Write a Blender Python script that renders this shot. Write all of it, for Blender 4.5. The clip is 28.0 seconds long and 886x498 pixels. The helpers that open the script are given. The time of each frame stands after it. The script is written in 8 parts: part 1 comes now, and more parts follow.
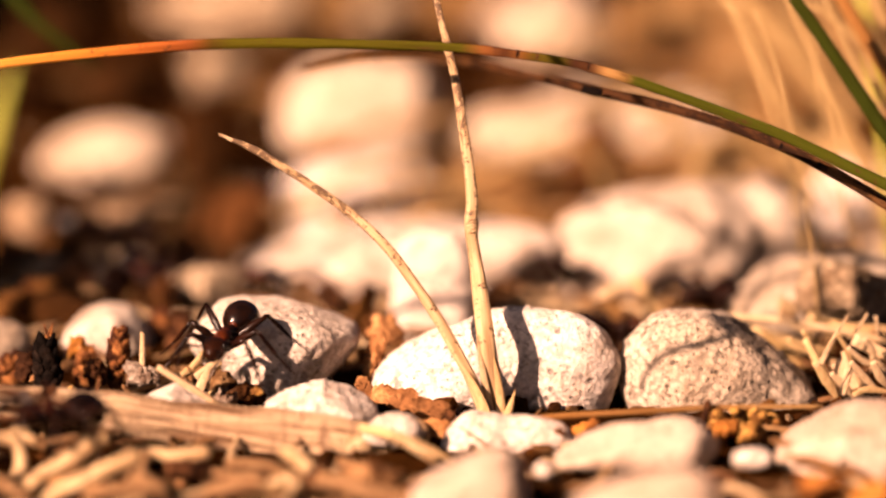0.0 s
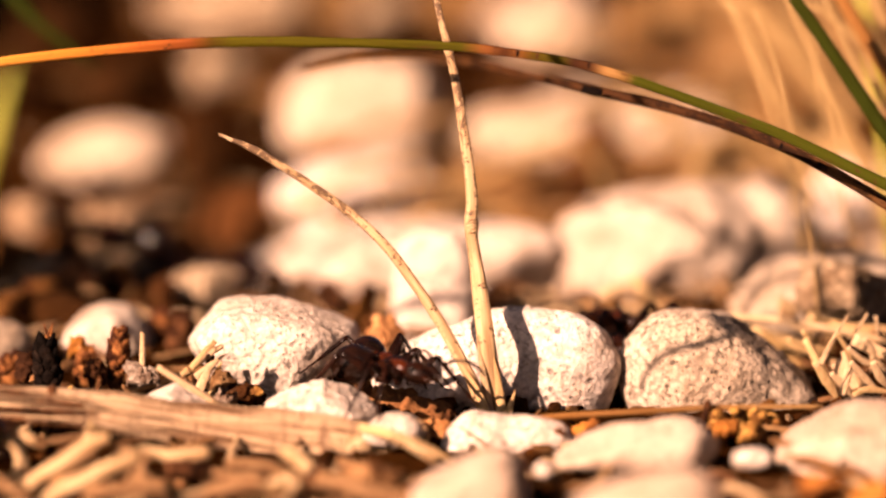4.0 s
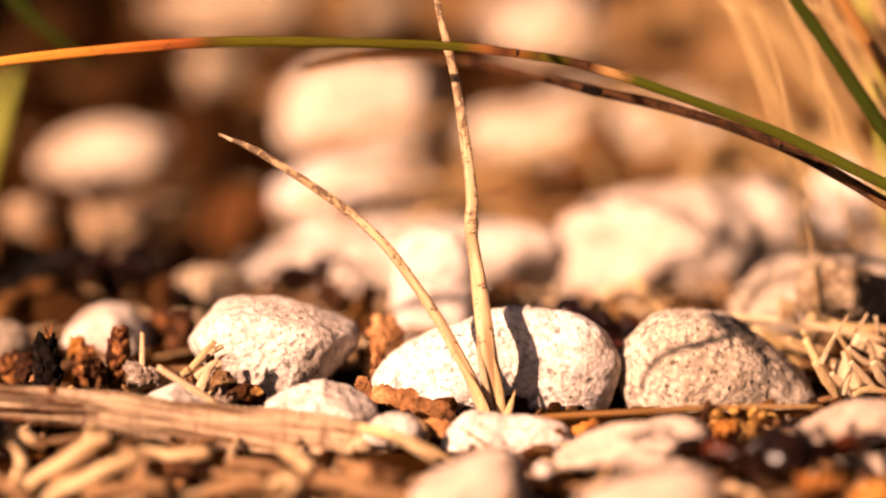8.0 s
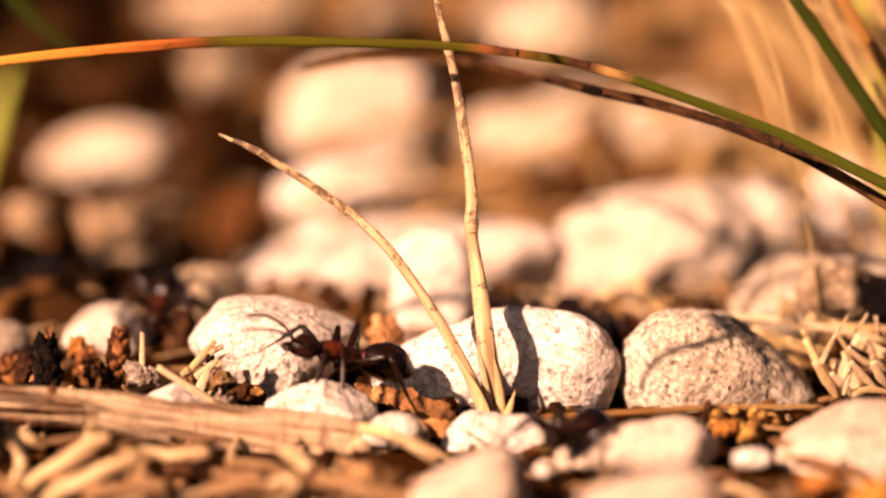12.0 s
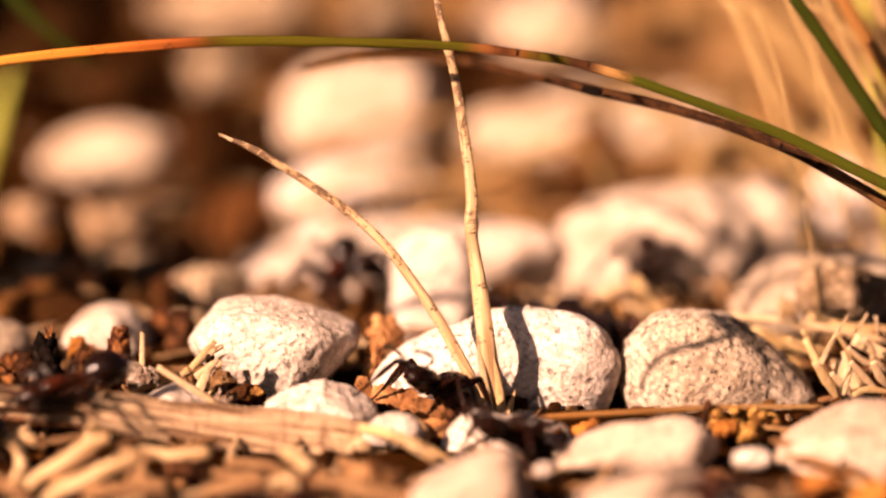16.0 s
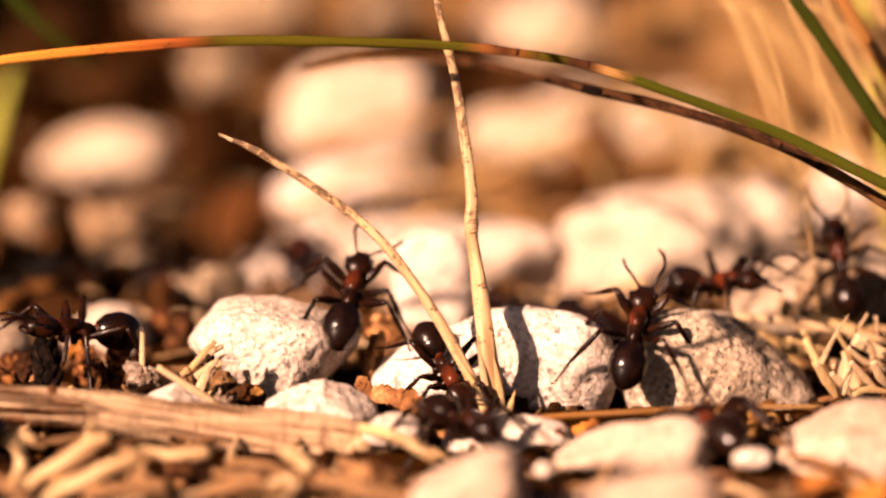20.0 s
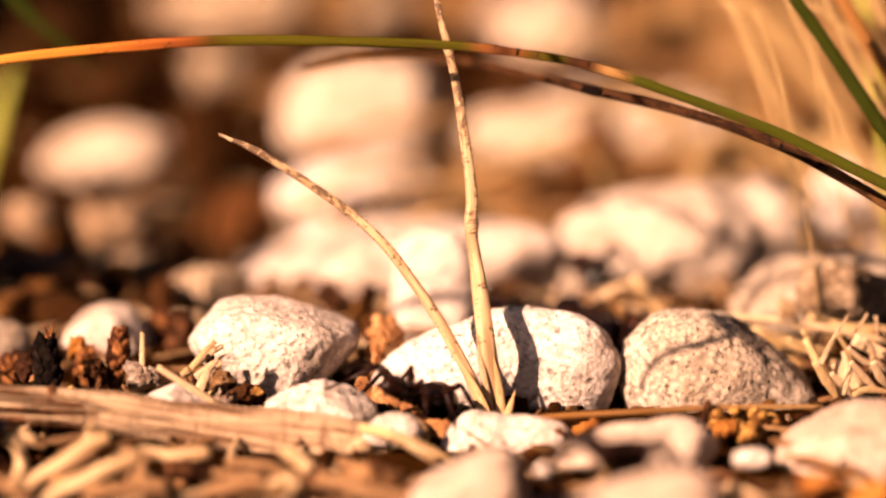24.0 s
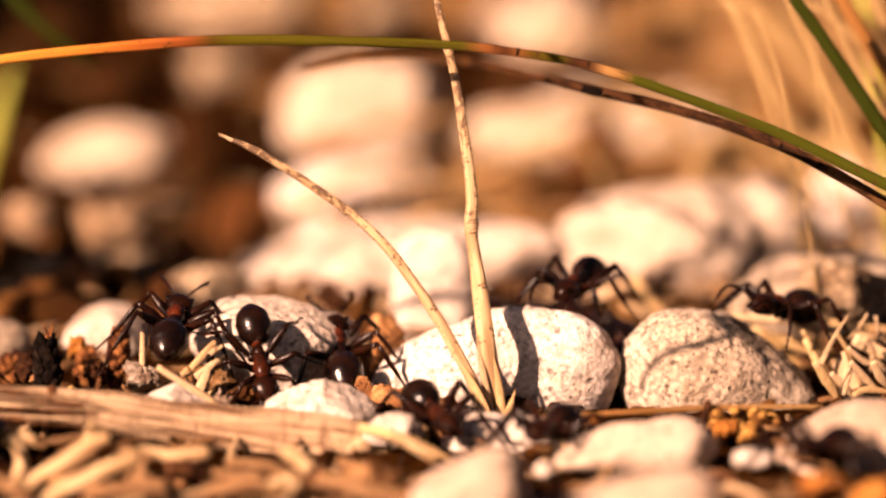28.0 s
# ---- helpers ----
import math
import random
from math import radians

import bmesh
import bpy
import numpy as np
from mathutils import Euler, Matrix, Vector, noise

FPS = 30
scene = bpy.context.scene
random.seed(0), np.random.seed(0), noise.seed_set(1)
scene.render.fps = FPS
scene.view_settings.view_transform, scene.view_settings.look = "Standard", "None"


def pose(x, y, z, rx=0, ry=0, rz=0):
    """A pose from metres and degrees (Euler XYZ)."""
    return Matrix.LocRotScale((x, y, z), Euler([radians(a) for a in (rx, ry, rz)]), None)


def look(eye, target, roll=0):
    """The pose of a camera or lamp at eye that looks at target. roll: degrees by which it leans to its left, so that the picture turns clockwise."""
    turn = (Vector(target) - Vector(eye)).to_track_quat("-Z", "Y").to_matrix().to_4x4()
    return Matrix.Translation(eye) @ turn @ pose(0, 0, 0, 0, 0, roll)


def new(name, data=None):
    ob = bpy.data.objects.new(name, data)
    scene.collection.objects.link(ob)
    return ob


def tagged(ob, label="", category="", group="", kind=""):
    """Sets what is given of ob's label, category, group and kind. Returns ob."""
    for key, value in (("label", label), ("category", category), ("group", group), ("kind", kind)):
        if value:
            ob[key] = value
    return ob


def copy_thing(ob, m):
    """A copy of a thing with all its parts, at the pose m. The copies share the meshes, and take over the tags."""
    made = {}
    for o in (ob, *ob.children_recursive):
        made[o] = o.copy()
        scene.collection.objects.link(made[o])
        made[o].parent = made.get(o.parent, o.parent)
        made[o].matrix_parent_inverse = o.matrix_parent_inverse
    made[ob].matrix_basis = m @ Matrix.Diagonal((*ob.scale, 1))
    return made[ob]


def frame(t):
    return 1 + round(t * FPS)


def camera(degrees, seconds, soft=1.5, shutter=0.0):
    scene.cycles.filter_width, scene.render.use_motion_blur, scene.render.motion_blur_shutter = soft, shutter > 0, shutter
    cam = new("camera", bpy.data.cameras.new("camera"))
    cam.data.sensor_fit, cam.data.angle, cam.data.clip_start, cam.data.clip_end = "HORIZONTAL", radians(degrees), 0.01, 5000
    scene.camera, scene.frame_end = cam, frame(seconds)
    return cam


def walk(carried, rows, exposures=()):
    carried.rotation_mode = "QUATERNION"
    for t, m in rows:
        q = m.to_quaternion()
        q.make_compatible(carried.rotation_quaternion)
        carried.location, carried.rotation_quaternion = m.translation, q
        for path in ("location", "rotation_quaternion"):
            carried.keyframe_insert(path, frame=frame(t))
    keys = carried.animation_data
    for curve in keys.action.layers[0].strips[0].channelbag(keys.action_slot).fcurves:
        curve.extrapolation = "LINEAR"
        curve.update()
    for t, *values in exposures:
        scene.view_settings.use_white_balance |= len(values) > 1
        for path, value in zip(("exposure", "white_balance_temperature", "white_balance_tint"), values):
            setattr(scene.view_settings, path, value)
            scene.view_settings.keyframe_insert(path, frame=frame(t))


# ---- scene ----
MM = 0.001

# ---- camera: a still macro camera close to the ground ----
cam = camera(14.25, 28.0, soft=2.3, shutter=0.5)
cam.data.dof.use_dof = True
cam.data.dof.focus_distance = 0.1825
cam.data.dof.aperture_fstop = 20.5
CAM_POSE = Matrix.Translation((0, -0.1764, 0.0366)) @ pose(0, 0, 0, 81, 0, 0)
walk(cam, [(0, CAM_POSE), (28, CAM_POSE)], [(0, 1.90, 7150, 32), (28, 1.90, 7150, 32)])

# ---- light: one warm afternoon sun and the sky ----
SUN_WAY = Vector((-0.60, -0.635, 0.475)).normalized()
world = bpy.data.worlds.new("world")
scene.world = world
world.use_nodes = True
wn = world.node_tree.nodes
sky = wn.new("ShaderNodeTexSky")
sky.sky_type = "NISHITA"
sky.sun_disc = False
sky.air_density = 0.6
sky.dust_density = 6.0
sky.ozone_density = 0.4
sky.sun_elevation = math.asin(SUN_WAY.z)
sky.sun_rotation = math.atan2(SUN_WAY.x, SUN_WAY.y)
world.node_tree.links.new(sky.outputs[0], wn["Background"].inputs[0])
wn["Background"].inputs[1].default_value = 0.0125
sun = new("sun", bpy.data.lights.new("sun", "SUN"))
sun.data.energy = 5.0
sun.data.angle = radians(0.45)
sun.data.color = (1.0, 0.722, 0.505)
sun.matrix_world = look(SUN_WAY * 3, (0, 0, 0))


# ---- materials ----
class Mat:
    """A small builder of node materials."""

    def __init__(self, name, rough=0.6, spec=0.3):
        self.m = bpy.data.materials.new(name)
        self.m.use_nodes = True
        self.t = self.m.node_tree
        self.b = self.t.nodes["Principled BSDF"]
        self.b.inputs["Roughness"].default_value = rough
        self.b.inputs["Specular IOR Level"].default_value = spec
        self.co = self.t.nodes.new("ShaderNodeTexCoord")

    def put(self, socket, value):
        if isinstance(value, (int, float)):
            socket.default_value = value
        elif isinstance(value, tuple):
            socket.default_value = (*value, 1.0) if len(value) == 3 else value
        else:
            self.t.links.new(value, socket)

    def coords(self, which="Object", stretch=(1, 1, 1)):
        n = self.t.nodes.new("ShaderNodeMapping")
        self.t.links.new(self.co.outputs[which], n.inputs["Vector"])
        n.inputs["Scale"].default_value = stretch
        info = self.t.nodes.new("ShaderNodeObjectInfo")
        shift = self.t.nodes.new("ShaderNodeVectorMath")
        shift.operation = "SCALE"
        shift.inputs[0].default_value = (7.0, 3.0, 5.0)
        self.t.links.new(info.outputs["Random"], shift.inputs["Scale"])
        if which == "Object":
            self.t.links.new(shift.outputs[0], n.inputs["Location"])
        return n.outputs[0]

    def noise(self, vec, scale, detail=4, rough=0.55, distort=0.0):
        n = self.t.nodes.new("ShaderNodeTexNoise")
        self.t.links.new(vec, n.inputs["Vector"])
        n.inputs["Scale"].default_value = scale
        n.inputs["Detail"].default_value = detail
        n.inputs["Roughness"].default_value = rough
        n.inputs["Distortion"].default_value = distort
        return n.outputs["Fac"]

    def cells(self, vec, scale):
        n = self.t.nodes.new("ShaderNodeTexVoronoi")
        self.t.links.new(vec, n.inputs["Vector"])
        n.inputs["Scale"].default_value = scale
        return n.outputs["Distance"]

    def ramp(self, fac, *stops):
        n = self.t.nodes.new("ShaderNodeValToRGB")
        self.t.links.new(fac, n.inputs[0])
        e = n.color_ramp.elements
        while len(e) < len(stops):
            e.new(0.5)
        for k, (p, c) in zip(e, stops):
            k.position = p
            k.color = (*c, 1.0) if isinstance(c, tuple) else (c, c, c, 1.0)
        return n.outputs[0]

    def mix(self, fac, a, b, kind="MIX"):
        n = self.t.nodes.new("ShaderNodeMix")
        n.data_type = "RGBA"
        n.blend_type = kind
        self.put(n.inputs[0], fac)
        self.put(n.inputs[6], a)
        self.put(n.inputs[7], b)
        return n.outputs[2]

    def random(self):
        return self.t.nodes.new("ShaderNodeObjectInfo").outputs["Random"]

    def island(self):
        return self.t.nodes.new("ShaderNodeNewGeometry").outputs["Random Per Island"]

    def math(self, op, a, b=0.0):
        n = self.t.nodes.new("ShaderNodeMath")
        n.operation = op
        self.put(n.inputs[0], a)
        self.put(n.inputs[1], b)
        return n.outputs[0]

    def bump(self, height, dist_mm, strength=1.0):
        n = self.t.nodes.new("ShaderNodeBump")
        n.inputs["Strength"].default_value = strength
        n.inputs["Distance"].default_value = dist_mm * MM
        self.t.links.new(height, n.inputs["Height"])
        self.t.links.new(n.outputs[0], self.b.inputs["Normal"])

    def color(self, value):
        self.put(self.b.inputs["Base Color"], value)
        return self.m


def limestone(name, pale, grey, stain, pits=0.5):
    k = Mat(name, 0.93, 0.03)
    v = k.coords()
    big = k.noise(v, 230, 6, 0.68, 0.3)
    fine = k.noise(v, 1300, 6, 0.7)
    grain = k.noise(v, 4200, 4, 0.65)
    c = k.mix(k.ramp(big, (0.36, 0.0), (0.64, 1.0)), pale, grey)
    c = k.mix(k.ramp(k.noise(v, 420, 6, 0.75, 0.6), (0.50, 0.0), (0.68, 0.75)), c, stain)
    pores = k.noise(v, 1700, 3, 0.6, 0.4)
    where = k.ramp(k.noise(v, 700, 3, 0.6), (0.42, 0.0), (0.60, 1.0))
    holes = k.math("MULTIPLY", k.ramp(pores, (0.33, 1.0), (0.41, 0.0)), where)
    specks = k.ramp(k.noise(v, 3000, 2, 0.5), (0.62, 0.0), (0.65, pits))
    c = k.mix(k.math("MULTIPLY", holes, pits * 1.5), c, tuple(0.30 * q for q in grey))
    c = k.mix(specks, c, tuple(0.32 * q for q in grey))
    c = k.mix(k.ramp(grain, (0.32, 0.40), (0.58, 0.0)), c, tuple(0.42 * q for q in grey))
    tint = k.ramp(k.random(), (0.0, (0.86, 0.80, 0.72)), (0.5, (1.0, 0.97, 0.93)), (1.0, (1.0, 0.93, 0.84)))
    c = k.mix(1.0, c, tint, "MULTIPLY")
    grains = k.cells(v, 2900)
    spread_dots = k.ramp(k.noise(v, 520, 4, 0.6), (0.44, 0.0), (0.54, 1.0))
    ragged = k.math("MULTIPLY", k.noise(v, 6000, 2), 0.16)
    dots = k.ramp(k.math("ADD", k.cells(v, 1200), ragged), (0.20, 1.0), (0.27, 0.0))
    small = k.ramp(k.math("ADD", k.cells(v, 2500), ragged), (0.22, 0.8), (0.30, 0.0))
    dots = k.math("MAXIMUM", k.math("MULTIPLY", dots, spread_dots), k.math("MULTIPLY", small, where))
    c = k.mix(k.math("MULTIPLY", dots, min(1.0, pits * 1.3)), c, tuple(0.16 * q for q in grey))
    c = k.mix(k.math("MULTIPLY", k.ramp(grains, (0.46, 0.0), (0.74, 1.0)), pits * 0.8), c, tuple(0.36 * q for q in grey))
    h = k.math("ADD", k.math("MULTIPLY", fine, 0.45), k.math("MULTIPLY", grain, 0.5))
    h = k.math("SUBTRACT", h, k.math("MULTIPLY", grains, 0.16))
    h = k.math("SUBTRACT", h, k.math("MULTIPLY", holes, 0.30))
    h = k.math("SUBTRACT", h, k.math("MULTIPLY", specks, 0.35))
    h = k.math("SUBTRACT", h, k.math("MULTIPLY", dots, 0.45))
    k.bump(h, 0.26, 1.0)
    return k.color(c)


M_STONE = limestone("limestone", (0.51, 0.44, 0.375), (0.33, 0.262, 0.20), (0.175, 0.118, 0.072), 0.68)
# near-black brown; most stones that wear it carry shade in their colour
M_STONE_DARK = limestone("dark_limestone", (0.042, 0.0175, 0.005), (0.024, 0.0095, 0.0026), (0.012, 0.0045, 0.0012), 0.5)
M_STONE_RUST = limestone("rusty_limestone", (0.115, 0.048, 0.017), (0.07, 0.027, 0.008), (0.03, 0.011, 0.003), 0.5)
M_STONE_WHITE = limestone("white_limestone", (0.72, 0.645, 0.605), (0.54, 0.475, 0.43), (0.27, 0.195, 0.13), 0.56)
M_STONE_GREY = limestone("grey_limestone", (0.20, 0.118, 0.052), (0.13, 0.066, 0.024), (0.065, 0.028, 0.009), 0.7)
M_STONE_CREAM = limestone("cream_limestone", (0.68, 0.61, 0.555), (0.44, 0.365, 0.30), (0.17, 0.11, 0.062), 0.6)
M_STONE_OCHRE = limestone("ochre_limestone", (0.50, 0.41, 0.30), (0.16, 0.104, 0.062), (0.06, 0.032, 0.016), 0.9)
M_STONE_SMOOTH = limestone("smooth_limestone", (0.56, 0.47, 0.40), (0.41, 0.32, 0.255), (0.21, 0.145, 0.10), 0.3)
M_STONE_DUN = limestone("dun_limestone", (0.42, 0.31, 0.215), (0.29, 0.20, 0.125), (0.13, 0.07, 0.034), 0.5)
M_STONE_FAR = limestone("weathered_limestone", (0.57, 0.49, 0.41), (0.39, 0.315, 0.24), (0.18, 0.125, 0.075), 0.6)
M_STONE_TAN = limestone("tan_limestone", (0.215, 0.13, 0.056), (0.132, 0.069, 0.025), (0.06, 0.025, 0.0075), 0.5)


def litter(name, light, mid, dark, scale=300, rough=0.8):
    k = Mat(name, rough, 0.04)
    v = k.coords()
    n1 = k.noise(v, scale, 5, 0.65)
    n2 = k.noise(v, scale * 7, 4, 0.6)
    c = k.ramp(n1, (0.36, tuple(0.6 * q for q in dark)), (0.46, dark), (0.55, mid), (0.68, tuple(1.35 * q for q in light)))
    c = k.mix(k.ramp(n2, (0.35, 0.6), (0.62, 0.0)), c, tuple(0.5 * q for q in dark))
    c = k.mix(0.7, c, k.ramp(k.random(), (0.0, 0.6), (1.0, 1.0)), "MULTIPLY")
    k.bump(k.mix(0.5, n1, n2), 0.25, 0.8)
    return k.color(c)


M_BARK = litter("bark", (0.211, 0.0992, 0.0465), (0.105, 0.0422, 0.0161), (0.031, 0.0118, 0.00496), 600)
M_LEAF = litter("dead_leaf", (0.42, 0.21, 0.05), (0.33, 0.13, 0.025), (0.14, 0.05, 0.013))
M_FLAKE_RUST = litter("rusty_bark", (0.52, 0.275, 0.12), (0.42, 0.20, 0.08), (0.22, 0.095, 0.036), 420)
M_FLAKE_ORANGE = litter("orange_bark", (0.58, 0.31, 0.13), (0.48, 0.235, 0.09), (0.27, 0.115, 0.04), 420)
M_LEAF_BROWN = litter("brown_leaf", (0.22, 0.11, 0.034), (0.13, 0.055, 0.014), (0.05, 0.018, 0.005))
M_FLAKE_TAN = litter("tan_leaf", (0.44, 0.30, 0.17), (0.30, 0.18, 0.085), (0.10, 0.05, 0.02), 600)
M_BUD = litter("bud_scale", (0.38, 0.175, 0.06), (0.21, 0.08, 0.025), (0.0372, 0.0124, 0.0062), 700)
M_SCAR = litter("leaf_scar", (0.10, 0.035, 0.012), (0.03, 0.012, 0.006), (0.008, 0.004, 0.003), 1500)
M_BUD_BLACK = litter("charred_scale", (0.0186, 0.0112, 0.00744), (0.00744, 0.00434, 0.0031), (0.0031, 0.00186, 0.00124), 700)
M_HUSK = litter("seed_husk", (0.56, 0.34, 0.11), (0.38, 0.20, 0.05), (0.15, 0.065, 0.018), 700, 0.6)
M_NODE = litter("weathered_fibre", (0.384, 0.322, 0.26), (0.26, 0.205, 0.161), (0.124, 0.0806, 0.0558), 900)


def crumb_material():
    k = Mat("soil_crumbs", 0.95, 0.0)
    v = k.coords()
    c = k.ramp(k.island(), (0.0, (0.006, 0.0022, 0.0006)), (0.55, (0.0175, 0.0062, 0.0014)), (0.82, (0.042, 0.0155, 0.0038)),
               (0.95, (0.09, 0.048, 0.02)), (1.0, (0.218, 0.166, 0.109)))
    n = k.noise(v, 1800, 4)
    c = k.mix(k.ramp(n, (0.3, 0.6), (0.6, 0.0)), c, (0.0104, 0.0052, 0.00312))
    k.bump(n, 0.25, 0.7)
    return k.color(c)


def soil_material():
    k = Mat("dry_soil", 0.95, 0.0)
    v = k.coords()
    a = k.noise(v, 60, 6, 0.65)
    b = k.noise(v, 700, 5, 0.7)
    c = k.ramp(a, (0.30, (0.005, 0.0017, 0.0004)), (0.52, (0.014, 0.0046, 0.0009)), (0.75, (0.042, 0.0155, 0.0034)))
    c = k.mix(k.ramp(b, (0.36, 0.75), (0.62, 0.0)), c, (0.009, 0.0035, 0.0009))
    k.bump(k.mix(0.5, a, b), 0.9, 0.9)
    return k.color(c)


M_CRUMB, M_SOIL = crumb_material(), soil_material()


def straw_material(name, stops, spots=(0.60, 0.68), dark=(0.10, 0.05, 0.03), rough=0.5, blotch=26, fibres=7, relief=0.10, tipward=0.0, streak=0.5, along=6, edge=(0.35, 0.6), groove=(0.55, 0.45, 0.36)):
    """Stalks: the colour runs along the length (u), with fibres along it and dark spots."""
    k = Mat(name, rough, 0.14)
    u = k.t.nodes.new("ShaderNodeSeparateXYZ")
    k.t.links.new(k.co.outputs["UV"], u.inputs[0])
    c = k.ramp(u.outputs[0], *stops)
    fib = k.noise(k.coords("UV", (along, fibres, 1)), 1.0, 4, 0.6)
    mott = k.noise(k.coords("UV", (blotch, 2.2, 1)), 1.0, 5, 0.75, 0.5)
    fine = k.noise(k.coords("UV", (blotch * 5, 9, 1)), 1.0, 3, 0.6)
    mott = k.math("ADD", k.math("MULTIPLY", mott, 0.75), k.math("MULTIPLY", fine, 0.25))
    mott = k.math("ADD", mott, k.math("MULTIPLY", k.math("SUBTRACT", u.outputs[0], 0.5), tipward))
    c = k.mix(k.ramp(fib, (edge[0], streak), (edge[1], 0.0)), c, k.mix(1.0, c, groove, "MULTIPLY"))
    c = k.mix(k.ramp(mott, (spots[0], 0.0), (spots[1], 0.85)), c, dark)
    k.b.inputs["Subsurface Weight"].default_value = 0.08
    k.b.inputs["Subsurface Radius"].default_value = (0.001, 0.0006, 0.0003)
    k.bump(fib, relief, 0.8)
    return k.color(c)


STRAW = (0.41, 0.285, 0.155)
M_STRAW = straw_material("dry_stalk", ((0.0, STRAW), (0.5, (0.40, 0.285, 0.16)), (1.0, (0.37, 0.255, 0.14))), (0.523, 0.565), (0.05, 0.026, 0.016), 0.5, 26, 7, 0.14, 0.16, 0.85)
M_STRAW_PLAIN = straw_material("straw", ((0.0, (0.422, 0.299, 0.15)), (1.0, (0.354, 0.231, 0.109))), (0.66, 0.76))
M_STRAW_PALE = straw_material("pale_straw", ((0.0, (0.44, 0.325, 0.20)), (1.0, (0.36, 0.25, 0.14))), (0.56, 0.68), (0.14, 0.075, 0.038))
M_STRAW_ORANGE = straw_material("orange_straw", ((0.0, (0.19, 0.085, 0.02)), (0.5, (0.13, 0.062, 0.017)), (1.0, (0.22, 0.13, 0.05))), (0.62, 0.75))
M_GREEN_ARC = straw_material("green_grass", ((0.0, (0.42, 0.205, 0.034)), (0.11, (0.37, 0.145, 0.022)), (0.175, (0.27, 0.08, 0.015)), (0.225, (0.15, 0.042, 0.011)), (0.25, (0.05, 0.03, 0.004)),
    (0.27, (0.054, 0.046, 0.003)), (0.50, (0.046, 0.042, 0.003)), (0.525, (0.15, 0.055, 0.016)), (0.545, (0.04, 0.014, 0.006)), (0.56, (0.12, 0.045, 0.012)), (0.575, (0.055, 0.036, 0.004)), (0.60, (0.054, 0.044, 0.004)),
    (0.615, (0.032, 0.012, 0.006)), (0.635, (0.06, 0.024, 0.009)), (0.65, (0.27, 0.15, 0.055)), (0.668, (0.18, 0.10, 0.03)), (0.68, (0.036, 0.04, 0.003)), (1.0, (0.034, 0.04, 0.003))), (0.565, 0.62), (0.045, 0.018, 0.007), 0.4, 40)
M_GREEN = straw_material("green_blade", ((0.0, (0.018, 0.024, 0.002)), (1.0, (0.014, 0.02, 0.0016))), (0.75, 0.9), (0.034, 0.0272, 0.0068), 0.4)
M_YELLOW_GREEN = straw_material("yellow_green_blade", ((0.0, (0.286, 0.272, 0.0408)), (1.0, (0.204, 0.231, 0.034))), (0.75, 0.9))
M_DARK_BLADE = straw_material("withered_blade", ((0.0, (0.17, 0.085, 0.028)), (0.2, (0.10, 0.046, 0.015)), (0.42, (0.045, 0.019, 0.007)), (0.8, (0.036, 0.015, 0.006)), (1.0, (0.085, 0.04, 0.014))), (0.47, 0.53), (0.008, 0.0036, 0.002), 0.5, 22)
M_TAN_BLADE = straw_material("tan_blade", ((0.0, (0.21, 0.135, 0.055)), (1.0, (0.26, 0.168, 0.07))), (0.66, 0.8))
M_GOLD_BLADE = straw_material("golden_blade", ((0.0, (0.29, 0.195, 0.085)), (1.0, (0.23, 0.15, 0.06))), (0.60, 0.7), (0.08, 0.04, 0.016))
M_TWIG = straw_material("weathered_twig", ((0.0, (0.51, 0.365, 0.225)), (0.6, (0.475, 0.335, 0.21)), (1.0, (0.40, 0.275, 0.165))), (0.51, 0.60), (0.13, 0.072, 0.042), 0.8, 30, 34, 0.7, 0.0, 1.0, 2.6, (0.40, 0.56), (0.24, 0.17, 0.12))
for blade in (M_GREEN_ARC, M_GREEN, M_DARK_BLADE):
    gloss = blade.node_tree.nodes["Principled BSDF"].inputs
    gloss["Roughness"].default_value = 0.75
    gloss["Specular IOR Level"].default_value = 0.03
M_TWIG_CORE = litter("split_wood", (0.62, 0.50, 0.32), (0.52, 0.39, 0.23), (0.28, 0.18, 0.10), 900)


def shell(name, base, other, rough, spec=0.32):
    k = Mat(name, rough, spec)
    v = k.coords()
    n = k.noise(v, 900, 3, 0.5)
    c = k.mix(k.ramp(n, (0.4, 0.0), (0.65, 1.0)), base, other)
    f = k.noise(v, 9000, 3, 0.6)
    k.bump(f, 0.02, 0.4)
    return k.color(c)


M_ANT_BLACK = shell("ant_gaster_shell", (0.003, 0.0013, 0.0008), (0.0085, 0.003, 0.0014), 0.2, 0.26)
M_ANT_HEAD = shell("ant_head_shell", (0.005, 0.0018, 0.001), (0.014, 0.004, 0.0016), 0.25, 0.12)
M_ANT_RED = shell("ant_thorax_shell", (0.058, 0.0115, 0.0034), (0.011, 0.0032, 0.0014), 0.26, 0.1)
M_ANT_BROWN = shell("ant_brown_thorax_shell", (0.034, 0.0078, 0.0026), (0.0075, 0.0025, 0.0012), 0.26, 0.1)
M_ANT_LEG = shell("ant_leg_shell", (0.0046, 0.0017, 0.001), (0.013, 0.0038, 0.0016), 0.26, 0.12)
M_ANT_EYE = shell("ant_eye", (0.0022, 0.0016, 0.001), (0.0036, 0.0024, 0.0016), 0.15, 0.3)


